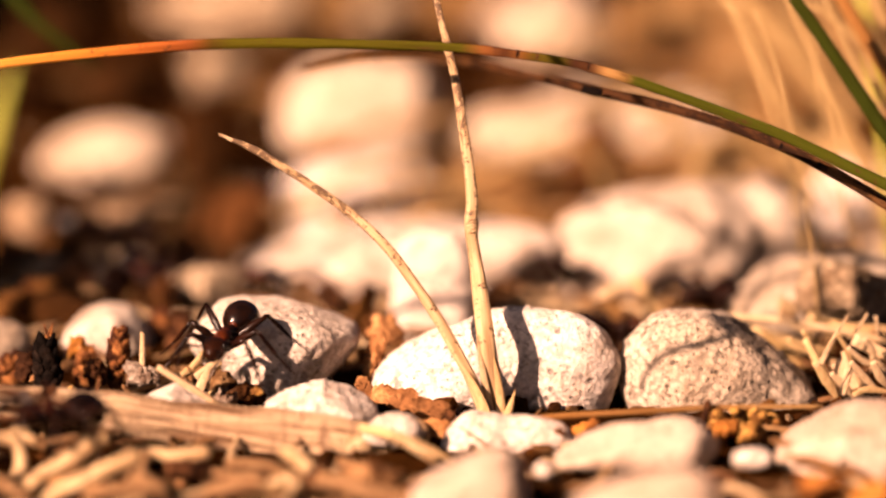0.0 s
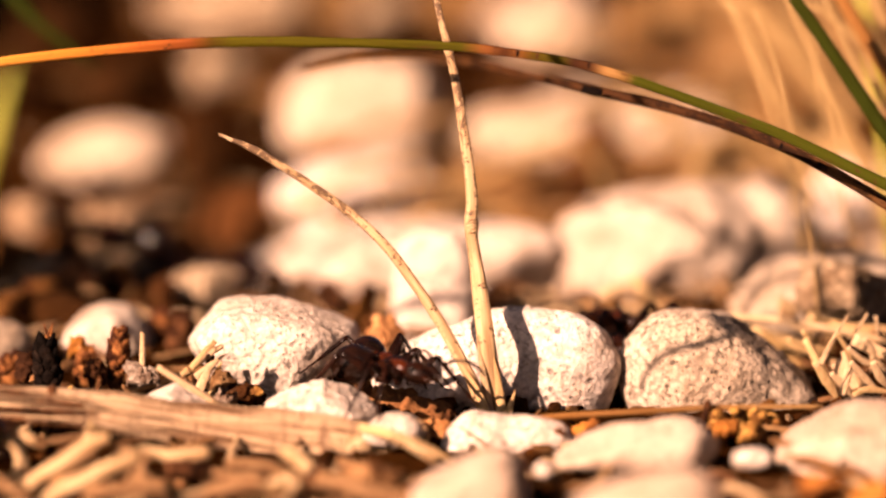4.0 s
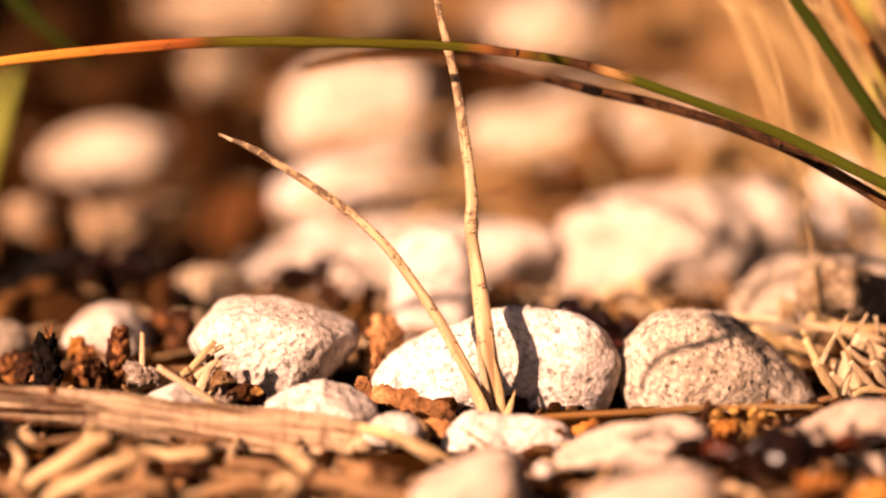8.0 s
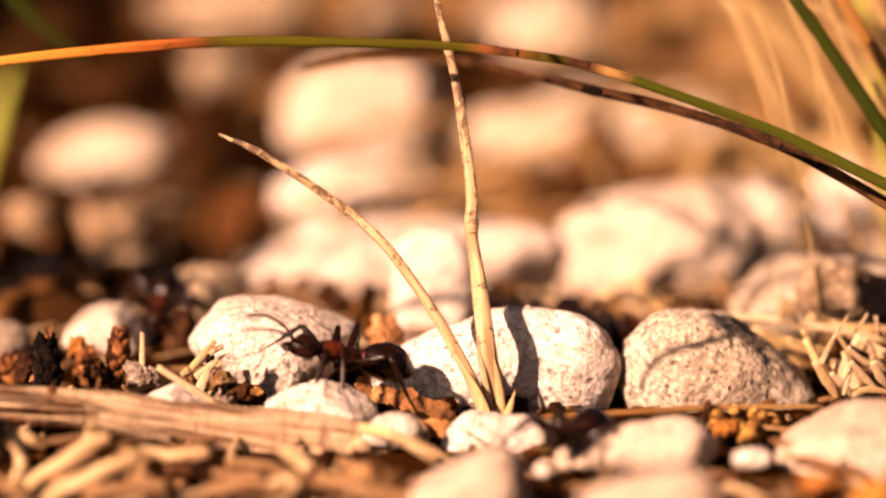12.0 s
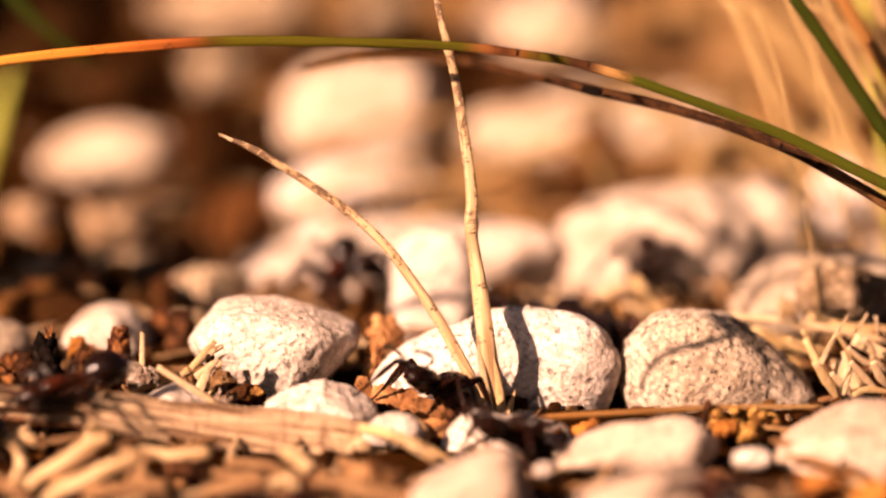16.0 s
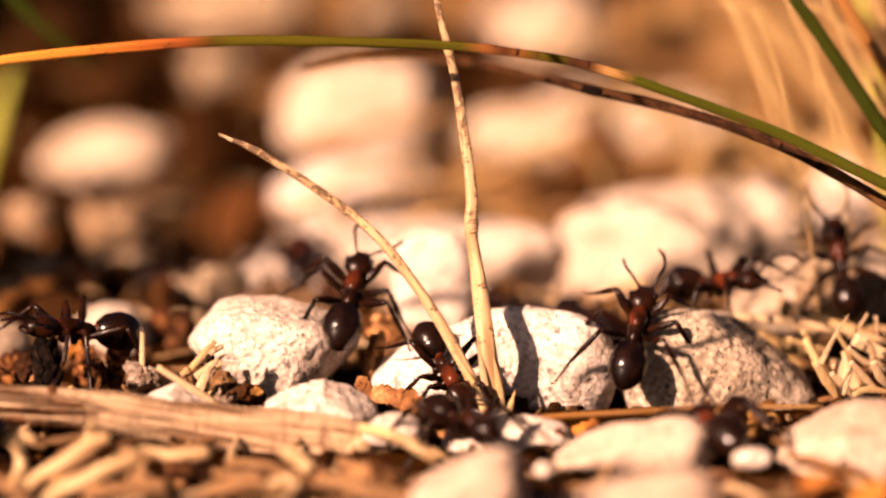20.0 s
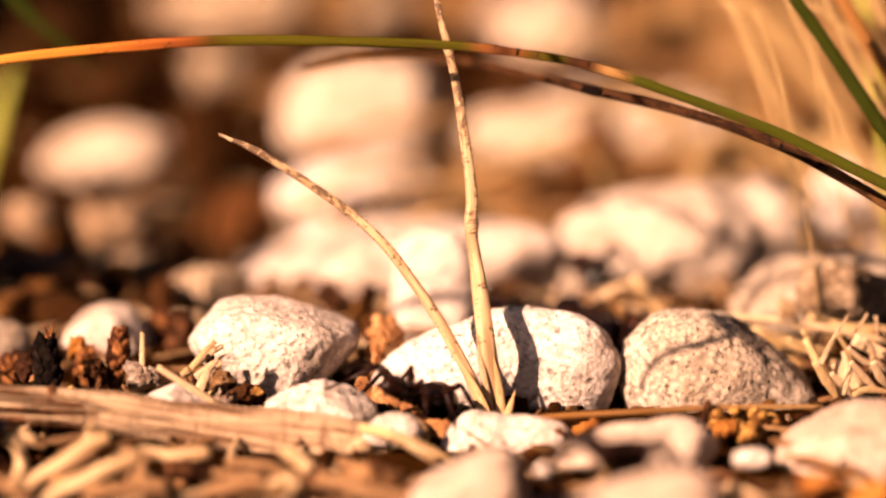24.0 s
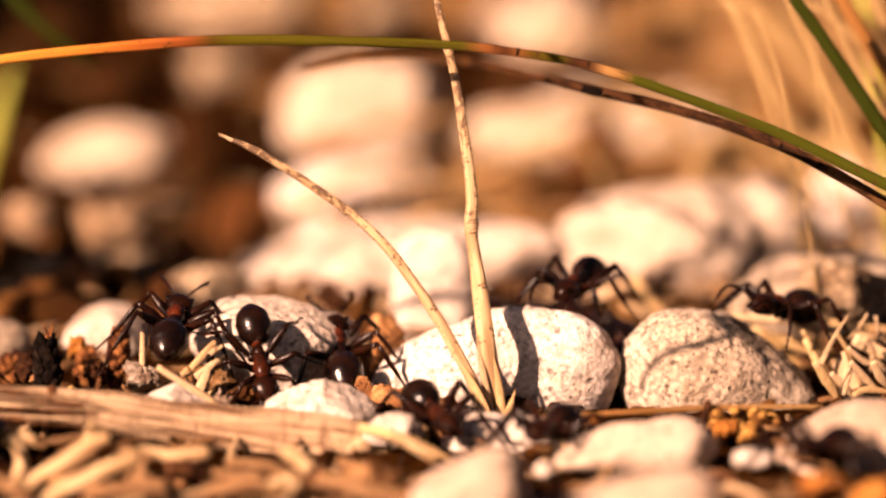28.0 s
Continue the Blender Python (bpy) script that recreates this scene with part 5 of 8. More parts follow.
stalk("dry_grass_blade", [(17.69, 38.43, 18.57), (19.74, 38.1, 16.54), (22.14, 37.62, 13.5), (25.23, 36.71, 7.74), (26.77, 36.05, 3.58), (27.46, 35.39, -0.59)], [0.3, 0.32, 0.3, 0.25, 0.25, 0.25], M_GOLD_BLADE, "thin dry brown grass blade in a tuft behind", "grass blade", "grass blades", flat=0.4, seed=73)
stalk("dry_grass_blade", [(27.34, 69.78, -7.19), (26.15, 70.59, -2.08), (26.55, 71.4, 3.04), (28.54, 72.15, 7.77)], [0.7, 0.7, 0.6, 0.4], M_TAN_BLADE, "dry tan grass blade in a tuft behind", "grass blade", "grass blades", flat=0.4, seed=74)
stalk("dry_grass_blade", [(17.46, 17.44, 1.16), (19.35, 17.2, -0.39), (20.6, 16.95, -1.94)], [0.9, 1.0, 0.7], M_TAN_BLADE, "dry tan grass blade lying against a grey pebble", "grass blade", "grass blades", flat=0.3, seed=75)
stalk("dry_grass_blade", [(17.04, 17.26, 19.17), (18.62, 16.57, 14.81), (19.7, 15.7, 9.34), (20.38, 14.92, 4.39), (20.66, 14.13, -0.56)], [0.16, 0.19, 0.12, 0.12, 0.12], M_GOLD_BLADE, "thin dry golden grass blade in a tuft behind", "grass blade", "grass blades", flat=0.4, seed=500)
stalk("dry_grass_blade", [(21, 19.38, 19.77), (22.97, 18.73, 15.66), (25.69, 17.89, 10.35), (27.62, 17.02, 4.89), (28.47, 16.16, -0.57)], [0.22, 0.28, 0.17, 0.17, 0.17], M_GOLD_BLADE, "thin dry golden grass blade in a tuft behind", "grass blade", "grass blades", flat=0.4, seed=501)
stalk("dry_grass_blade", [(15.66, 23.42, 19.71), (17.7, 22.68, 15.05), (20.18, 21.44, 7.23), (21.05, 20.82, 3.33), (21.43, 20.2, -0.58)], [0.14, 0.18, 0.11, 0.11, 0.11], M_GOLD_BLADE, "thin dry golden grass blade in a tuft behind", "grass blade", "grass blades", flat=0.4, seed=502)
stalk("dry_grass_blade", [(15.99, 22.33, 19.26), (18.12, 21.69, 15.22), (20.27, 20.69, 8.89), (21.38, 19.94, 4.15), (21.86, 19.19, -0.58)], [0.21, 0.26, 0.15, 0.15, 0.15], M_GOLD_BLADE, "thin dry golden grass blade in a tuft behind", "grass blade", "grass blades", flat=0.4, seed=503)
stalk("dry_grass_blade", [(25.01, 33.32, 18.33), (26.32, 33.02, 16.41), (27.96, 32.21, 11.32), (29.3, 31.27, 5.37), (29.87, 30.33, -0.58)], [0.18, 0.23, 0.14, 0.14, 0.14], M_GOLD_BLADE, "thin dry golden grass blade in a tuft behind", "grass blade", "grass blades", flat=0.4, seed=504)
stalk("dry_grass_blade", [(20.72, 22.31, 19.1), (23.92, 21.89, 16.44), (28.24, 21.06, 11.24), (30.24, 20.13, 5.34), (31.09, 19.19, -0.58)], [0.23, 0.28, 0.17, 0.17, 0.17], M_GOLD_BLADE, "thin dry golden grass blade in a tuft behind", "grass blade", "grass blades", flat=0.4, seed=505)
stalk("dry_grass_blade", [(17.13, 32.3, 18.29), (20.06, 31.38, 12.46), (23.79, 30.3, 5.62), (24.96, 29.81, 2.52), (25.46, 29.32, -0.57)], [0.18, 0.23, 0.14, 0.14, 0.14], M_GOLD_BLADE, "thin dry golden grass blade in a tuft behind", "grass blade", "grass blades", flat=0.4, seed=506)
stalk("dry_grass_blade", [(20.58, 25.36, 19.16), (21.64, 24.49, 13.68), (22.96, 23.42, 6.94), (23.48, 22.83, 3.19), (23.67, 22.23, -0.57)], [0.21, 0.26, 0.15, 0.15, 0.15], M_GOLD_BLADE, "thin dry golden grass blade in a tuft behind", "grass blade", "grass blades", flat=0.4, seed=507)
stalk("dry_grass_blade", [(15.59, 23.4, 19.58), (17.7, 22.75, 15.49), (19.2, 21.92, 10.26), (20.28, 21.06, 4.84), (20.73, 20.2, -0.58)], [0.22, 0.28, 0.17, 0.17, 0.17], M_GOLD_BLADE, "thin dry golden grass blade in a tuft behind", "grass blade", "grass blades", flat=0.4, seed=508)
stalk("dry_grass_blade", [(18.75, 19.45, 20.2), (21.53, 18.48, 14.12), (24.78, 17.42, 7.39), (26.12, 16.79, 3.41), (26.69, 16.16, -0.57)], [0.21, 0.27, 0.16, 0.16, 0.16], M_GOLD_BLADE, "thin dry golden grass blade in a tuft behind", "grass blade", "grass blades", flat=0.4, seed=509)
stalk("dry_grass_blade", [(22.21, 20.4, 19.84), (23.65, 19.8, 16.05), (25.16, 18.93, 10.56), (26.23, 18.05, 5.01), (26.67, 17.17, -0.58)], [0.17, 0.22, 0.13, 0.13, 0.13], M_GOLD_BLADE, "thin dry golden grass blade in a tuft behind", "grass blade", "grass blades", flat=0.4, seed=510)

# ---- straws and twigs lying on the litter ----
stalk("straw", [(2.88, -2.93, 0.35), (5.53, -2.89, 0.63), (8.92, -2.86, 0.83), (12.87, -2.82, 1.05), (15.69, -2.82, 1.11), (18.94, -2.81, 1.13)], [0.32, 0.36, 0.36, 0.32, 0.3, 0.2], M_STRAW_ORANGE, "thin orange-brown straw lying before the pebbles", "straw", "straws", flat=0.8, seed=11)
stalk("straw", [(15.57, 13.65, 2.79), (18.96, 13.6, 2.49), (21.11, 13.54, 2.09), (24.34, 13.44, 1.45)], [0.42, 0.45, 0.42, 0.36], M_STRAW_PALE, "pale straw across dry litter", "straw", "straws", seed=12)
stalk("straw", [(19.21, 8.54, 2.48), (20.11, 8.28, 0.85), (21.22, 8.01, -0.83)], [0.4, 0.5, 0.45], M_STRAW_PLAIN, "short slanting straw in dry litter", "straw", "straws", seed=13)
stalk("straw", [(21.35, 7.74, 3.84), (20.6, 7.56, 2.66), (19.92, 7.32, 1.19)], [0.1, 0.2, 0.25], M_STRAW_PALE, "fine pale fibre of straw", "straw", "straws", seed=14)
stalk("straw", [(20.86, 8.35, 1.3), (22.06, 8.12, -0.18), (22.81, 7.98, -1.07)], [0.8, 0.9, 0.6], M_STRAW_PALE, "broad pale straw scrap", "straw", "straws", flat=0.4, seed=15)
stalk("straw", [(21.88, 9.52, 2.3), (23.38, 9.41, 1.56), (24.59, 9.34, 1.11)], [0.7, 0.7, 0.5], M_STRAW_PALE, "broad pale straw scrap", "straw", "straws", flat=0.4, seed=16)
stalk("straw", [(-14.24, -2.99, 3.18), (-13.06, -3.11, 2.46), (-11.23, -3.28, 1.35)], [0.28, 0.36, 0.3], M_STRAW_PALE, "thin yellow straw resting on a small pebble", "straw", "straws", seed=17)
stalk("straw", [(-12.81, 1.42, 2.27), (-12.24, 1.52, 2.9), (-11.6, 1.64, 3.64)], [0.3, 0.42, 0.2], M_STRAW_PLAIN, "short straw leaning on a white pebble", "straw", "straws", seed=18)
stalk("straw", [(-12.67, 1.45, 2.47), (-11.89, 1.54, 3.04), (-11.23, 1.6, 3.41)], [0.3, 0.4, 0.25], M_STRAW_PALE, "short straw leaning on a white pebble", "straw", "straws", seed=19)
stalk("straw", [(-3.99, -5.92, 0.69), (-2.3, -7.94, 0.73), (-0.66, -8.05, 0.02), (0.85, -8.19, -0.9)], [0.5, 0.55, 0.55, 0.4], M_STRAW_PLAIN, "yellow straw slanting away from a twig", "straw", "straws", seed=20)

stalk("leaf_shard", [(-12.83, 0.9, 2.37), (-12.26, 1.05, 3.05), (-11.66, 1.2, 3.78)], [0.31, 0.33, 0.08], M_STRAW_PLAIN, "curled tan shard of dry leaf against a white pebble", "leaf scrap", "scraps of litter", flat=0.28, seed=700)
stalk("leaf_shard", [(-12.59, 0.6, 1.96), (-11.9, 0.75, 2.46), (-11.13, 0.9, 3.07)], [0.37, 0.39, 0.09], M_STRAW_PALE, "curled tan shard of dry leaf against a white pebble", "leaf scrap", "scraps of litter", flat=0.28, seed=701)
stalk("leaf_shard", [(-12.42, 0.5, 1.22), (-12.13, 0.65, 1.95), (-11.79, 0.8, 2.74)], [0.48, 0.50, 0.12], M_STRAW_PALE, "curled tan shard of dry leaf against a white pebble", "leaf scrap", "scraps of litter", flat=0.28, seed=702)
stalk("leaf_shard", [(-13.36, 1, 2), (-12.97, 1.15, 2.24)], [0.28, 0.40], M_STRAW_PLAIN, "curled tan shard of dry leaf against a white pebble", "leaf scrap", "scraps of litter", flat=0.28, seed=703)
stalk("leaf_shard", [(-11.87, 1, 1.24), (-11.53, 1.15, 2.03), (-11.3, 1.3, 2.65)], [0.42, 0.44, 0.11], M_STRAW_PLAIN, "curled tan shard of dry leaf against a white pebble", "leaf scrap", "scraps of litter", flat=0.28, seed=704)
stalk("leaf_shard", [(-11.95, 1.3, 0.88), (-11.24, 1.45, 1.15), (-10.52, 1.6, 1.65)], [0.45, 0.47, 0.11], M_STRAW_PLAIN, "curled tan shard of dry leaf against a white pebble", "leaf scrap", "scraps of litter", flat=0.28, seed=705)
stalk("leaf_shard", [(-11.81, 0.4, 3.17), (-11.56, 0.55, 3.43)], [0.20, 0.28], M_STRAW_PALE, "curled tan shard of dry leaf against a white pebble", "leaf scrap", "scraps of litter", flat=0.28, seed=706)
stalk("papery_straw", [(19.26, 4, 2.13), (19.9, 4.4, 1.1), (20.61, 4.8, -0.06)], [0.40, 0.58, 0.26], M_STRAW_PLAIN, "pale papery split straw in dry litter", "straw", "straws", flat=0.25, seed=720)
stalk("papery_straw", [(19.27, 3.5, 1.87), (20.05, 3.9, 3.16), (21, 4.3, 4.57)], [0.10, 0.14, 0.06], M_STRAW_PALE, "pale papery split straw in dry litter", "straw", "straws", flat=0.25, seed=721)
stalk("papery_straw", [(20.81, 5, 0.14), (21.13, 5.4, 1.26), (20.92, 5.8, 2.33)], [0.32, 0.46, 0.21], M_STRAW_PALE, "pale papery split straw in dry litter", "straw", "straws", flat=0.25, seed=722)
stalk("papery_straw", [(21.22, 5, 1.94), (22.02, 5.4, 1.02), (22.97, 5.8, -0.02)], [0.28, 0.40, 0.18], M_STRAW_PALE, "pale papery split straw in dry litter", "straw", "straws", flat=0.25, seed=723)
stalk("papery_straw", [(21.29, 7, 2.31), (22.25, 7.4, 1.48), (23.44, 7.8, 1.1)], [0.25, 0.35, 0.16], M_STRAW_PALE, "pale papery split straw in dry litter", "straw", "straws", flat=0.25, seed=724)
stalk("papery_straw", [(20.68, 7, 3.07), (21.34, 7.4, 2.09), (21.7, 7.8, 1.1)], [0.20, 0.29, 0.13], M_STRAW_PLAIN, "pale papery split straw in dry litter", "straw", "straws", flat=0.25, seed=725)
stalk("papery_straw", [(22.3, 8, 2.58), (22.81, 8.4, 1.75), (22.73, 8.8, 0.6)], [0.27, 0.38, 0.17], M_STRAW_PALE, "pale papery split straw in dry litter", "straw", "straws", flat=0.25, seed=726)
stalk("papery_straw", [(22.99, 9, 3.62), (23.24, 9.4, 2.63), (23.88, 9.8, 1.94)], [0.19, 0.27, 0.12], M_STRAW_PALE, "pale papery split straw in dry litter", "straw", "straws", flat=0.25, seed=727)
stalk("papery_straw", [(18.46, 10, 2.21), (19.56, 10.4, 1.77), (20.82, 10.8, 1.45)], [0.25, 0.36, 0.16], M_STRAW_PLAIN, "pale papery split straw in dry litter", "straw", "straws", flat=0.25, seed=728)
stalk("papery_straw", [(19.1, 9, 2.86), (19.76, 9.4, 1.71), (20.07, 9.8, 0.56)], [0.25, 0.35, 0.16], M_STRAW_PLAIN, "pale papery split straw in dry litter", "straw", "straws", flat=0.25, seed=729)
stalk("papery_straw", [(21.4, 5, 0.14), (22.18, 5.4, 0.36), (23.41, 5.8, 0.16)], [0.30, 0.43, 0.20], M_STRAW_PLAIN, "pale papery split straw in dry litter", "straw", "straws", flat=0.25, seed=730)
stalk("papery_straw", [(18.18, 12, 3.09), (19.15, 12.4, 2.39), (20.42, 12.8, 2.07)], [0.23, 0.33, 0.15], M_STRAW_PALE, "pale papery split straw in dry litter", "straw", "straws", flat=0.25, seed=731)
stalk("papery_straw", [(22.42, 8, 3.95), (22.03, 8.4, 3.12), (21.49, 8.8, 2.44)], [0.14, 0.21, 0.09], M_STRAW_PALE, "pale papery split straw in dry litter", "straw", "straws", flat=0.25, seed=732)
stalk("papery_straw", [(20.31, 6, 1.15), (21.26, 6.4, 0.16), (21.92, 6.8, -0.68)], [0.28, 0.41, 0.18], M_STRAW_PALE, "pale papery split straw in dry litter", "straw", "straws", flat=0.25, seed=733)
stalk("papery_straw", [(22.27, 4, 2.13), (22.78, 4.4, 1.16), (23.43, 4.8, 0.48)], [0.36, 0.52, 0.23], M_STRAW_PALE, "pale papery split straw in dry litter", "straw", "straws", flat=0.25, seed=734)
chip("fibre_scrap", (4.24, -4, -0.28), (2.0, 0.8, 0.5), M_NODE, "grey-tan frayed sheath lying at a grass stalk's foot", 130, (0, 8, -4), "plant scrap")


def build_twig():
    """A weathered twig: grey wood with a grain, a broken end, a knot and raised splinters."""
    line = [Vector(p) for p in [(-22.74, -4.5, 1.68), (-19.11, -4.55, 1.46), (-16.32, -4.6, 1.19), (-13.52, -4.65, 0.71), (-10.73, -4.7, 0.31), (-7.94, -4.75, -0.1), (-5.42, -4.8, -0.42), (-3.88, -4.85, -0.6)]]
    base = line[0].copy()
    ob = new("twig")
    ob.location = base * MM
    tagged(ob, "thick weathered brown twig with lengthwise grain and a broken end", "twig", "twigs")
    line = [p - base for p in line]
    v, f, uv = rod(line, [1.86, 1.88, 1.96, 2.16, 2.42, 2.7, 2.9, 2.7], sides=48, steps=14, ridges=0.09, seed=21, jag=0.45)
    part("wood", mesh_of("wood", v, f, M_TWIG, uv), ob)
    ring = [Vector(p) - base for p in [(-19.56, -4.47, 1.53), (-19.34, -4.47, 1.52), (-19.06, -4.47, 1.5)]]
    v, f, uv = rod(ring, [1.9, 2.14, 1.9], sides=24, steps=4, seed=5)
    part("node_ring", mesh_of("node_ring", v, f, M_BARK, uv), ob, label="dark ring at a node")
    end, way = line[-1], (line[-1] - line[-2]).normalized()
    v, f = lump([(0, 0, 0, 1.2, 0.85, 0.85)], level=4, rough=0.3, seed=4, freq=2.5)
    part("broken_end", mesh_of("broken_end", [tuple(Vector(q) + end + way * 0.3) for q in v], f, M_TWIG_CORE), ob, label="pale split wood at the broken end")
    v, f = lump([(0, 0, 0, 0.95, 0.55, 0.62)], level=4, rough=0.22, seed=7, freq=2.0)
    knot = line[-1] + Vector((-0.35, -0.8, 0.45))
    part("knot", mesh_of("knot", [tuple(Vector(q) + knot) for q in v], f, M_TWIG_CORE), ob, label="pale worn knot")
    rnd = random.Random(12)
    for i in range(26):
        t = rnd.uniform(0.05, 0.95) * (len(line) - 1)
        k = int(t)
        p = line[k].lerp(line[k + 1], t - k)
        d = (line[k + 1] - line[k]).normalized()
        a = rnd.uniform(0.2, 2.4)
        off = Vector((0, -math.sin(a), math.cos(a))) * 1.08
        ln, w = rnd.uniform(1.2, 3.6), rnd.uniform(0.12, 0.26)
        v, f, uv = rod([p + off - d * ln, p + off * 1.04, p + off + d * ln], [w * 0.4, w, w * 0.3], flat=0.5, sides=6, steps=4, seed=i)
        part("splinter", mesh_of("splinter", v, f, (M_TWIG, M_BARK)[i % 3 == 0], uv), ob)


build_twig()
M_STICK = straw_material("dry_stick", ((0.0, (0.57, 0.41, 0.225)), (0.5, (0.62, 0.455, 0.26)), (1.0, (0.48, 0.335, 0.175))), (0.54, 0.66), (0.11, 0.055, 0.028), 0.8, 9, 14, 0.5, 0.0, 0.9, 3.0, (0.40, 0.58), (0.4, 0.3, 0.22))
M_STICK_DULL = straw_material("dull_stick", ((0.0, (0.36, 0.215, 0.105)), (1.0, (0.28, 0.16, 0.075))), (0.52, 0.64), (0.07, 0.032, 0.016), 0.8, 9, 14, 0.5, 0.0, 0.9, 3.0, (0.40, 0.58), (0.4, 0.3, 0.22))
stalk("stick", [(-21.45, -10.5, 1.28), (-20.48, -10.75, 0.97), (-20.1, -11, 0.2), (-20.37, -11.25, -0.71), (-20.89, -11.5, -1.48)], [0.60, 0.65, 0.65, 0.65, 0.57], M_STICK, "curled dry tan stick near the lens", "stick", "sticks near the lens", seed=90, jag=0.2, ridges=0.12)
stalk("stick", [(-20.68, -10, 1.44), (-19.99, -10.25, 1.27), (-19.51, -10.5, 0.91)], [0.42, 0.46, 0.41], M_STICK, "short dry tan stick near the lens", "stick", "sticks near the lens", seed=91, jag=0.2, ridges=0.12)
stalk("stick", [(-19.95, -12.5, -0.92), (-19.05, -12.75, -0.23), (-17.68, -13, 0.72), (-16.45, -13.25, 1.5), (-15.7, -13.5, 1.92)], [0.66, 0.72, 0.72, 0.72, 0.63], M_STICK, "dry tan stick with a forked end", "stick", "sticks near the lens", seed=92, jag=0.2, ridges=0.12)
stalk("stick", [(-17.03, -11.5, 0.94), (-16.8, -11.75, 1.59), (-16.59, -12, 2.14)], [0.42, 0.46, 0.40], M_STICK, "stub of a dry tan stick", "stick", "sticks near the lens", seed=93, jag=0.2, ridges=0.12)
stalk("stick", [(-19.15, -14.5, -1.33), (-17.78, -14.75, -0.41), (-16.16, -15, 0.45), (-14.15, -15.25, 1.32)], [0.68, 0.74, 0.74, 0.65], M_STICK, "long dry tan stick near the lens", "stick", "sticks near the lens", seed=94, jag=0.2, ridges=0.12)
stalk("stick", [(-17.99, -11.5, -0.43), (-17.28, -11.75, 0.17), (-16.39, -12, 0.77)], [0.40, 0.43, 0.38], M_STICK_DULL, "short dry tan stick near the lens", "stick", "sticks near the lens", seed=95, jag=0.2, ridges=0.12)
stalk("stick", [(-14.48, -11.5, 0.72), (-12.98, -11.75, 0.61), (-11.04, -12, 0.77)], [0.62, 0.67, 0.59], M_STICK, "dry tan stick lying under the twig", "stick", "sticks near the lens", seed=96, jag=0.2, ridges=0.12)
stalk("stick", [(-14.04, -12.5, 0.93), (-14.2, -12.75, 0.17), (-14.29, -13, -0.59)], [0.44, 0.48, 0.42], M_STICK_DULL, "short dry stick hanging from another", "stick", "sticks near the lens", seed=97, jag=0.2, ridges=0.12)
stalk("stick", [(-19.19, -10, 0.83), (-18.24, -10.25, 1.06), (-17.07, -10.5, 1.32)], [0.22, 0.24, 0.21], M_STICK_DULL, "thin yellow straw under the twig", "stick", "sticks near the lens", seed=98, jag=0.2, ridges=0.12)
stalk("stick", [(-15.64, -10.5, 0.78), (-14.82, -10.75, 0.61)], [0.41, 0.36], M_STICK_DULL, "stub of dry straw under the twig", "stick", "sticks near the lens", seed=99, jag=0.2, ridges=0.12)
stalk("stick", [(-7.46, -13.5, 1.37), (-6.6, -13.75, 0.66), (-5.54, -14, -0.04), (-4.21, -14.25, -0.36)], [0.73, 0.80, 0.80, 0.70], M_STICK, "thick dry tan stick slanting towards the lens", "stick", "sticks near the lens", seed=100, jag=0.2, ridges=0.12)
stalk("stick", [(-5.84, -16.5, 0.61), (-3.75, -16.75, 0.05), (-1.41, -17, -0.32)], [0.72, 0.78, 0.69], M_STICK_DULL, "long dry tan stick near the lens", "stick", "sticks near the lens", seed=101, jag=0.2, ridges=0.12)
stalk("stick", [(-8.48, -13.5, -0.53), (-7.67, -13.75, -0.15), (-6.99, -14, 0.23)], [0.39, 0.42, 0.37], M_STICK, "stub of dry straw", "stick", "sticks near the lens", seed=102, jag=0.2, ridges=0.12)
stalk("stick", [(-7.37, -14.5, -0.12), (-6.7, -14.75, -0.41)], [0.74, 0.66], M_STICK, "pale stub of a dry stick", "stick", "sticks near the lens", seed=103, jag=0.2, ridges=0.12)
stalk("stick", [(-11.67, -15.5, -0.61), (-10.06, -15.75, -0.01), (-8.21, -16, 0.31)], [0.63, 0.68, 0.60], M_STICK_DULL, "brown weathered stick near the lens", "stick", "sticks near the lens", seed=104, jag=0.2, ridges=0.12)
stalk("stick", [(-10.29, -12, 0.28), (-8.67, -12.25, 0.28), (-7.32, -12.5, -0.11)], [0.44, 0.48, 0.42], M_STICK_DULL, "brown weathered stick near the lens", "stick", "sticks near the lens", seed=105, jag=0.2, ridges=0.12)
stalk("stick", [(-2.4, -10.5, 1.28), (-1.32, -10.75, 0.78), (-0.32, -11, 0.2)], [0.45, 0.49, 0.43], M_STICK, "flat tan straw before a small pebble", "stick", "sticks near the lens", seed=106, jag=0.2, ridges=0.12)
stalk("stick", [(-14.44, -16.5, 0.74), (-13.39, -16.75, 0.27), (-12.59, -17, -0.48)], [0.62, 0.68, 0.60], M_STICK_DULL, "dry tan stick near the lens", "stick", "sticks near the lens", seed=107, jag=0.2, ridges=0.12)
stalk("stick", [(-16.45, -17.5, -0.09), (-15.12, -17.75, 0.33), (-13.54, -18, 0.34)], [0.52, 0.57, 0.50], M_STICK_DULL, "dry tan stick near the lens", "stick", "sticks near the lens", seed=108, jag=0.2, ridges=0.12)
stalk("stick", [(-4.98, -10.5, 0.09), (-3.89, -10.75, -0.22), (-2.54, -11, -0.27)], [0.45, 0.49, 0.43], M_STICK_DULL, "brown splinter beside the twig's broken end", "stick", "sticks near the lens", seed=109, jag=0.2, ridges=0.12)
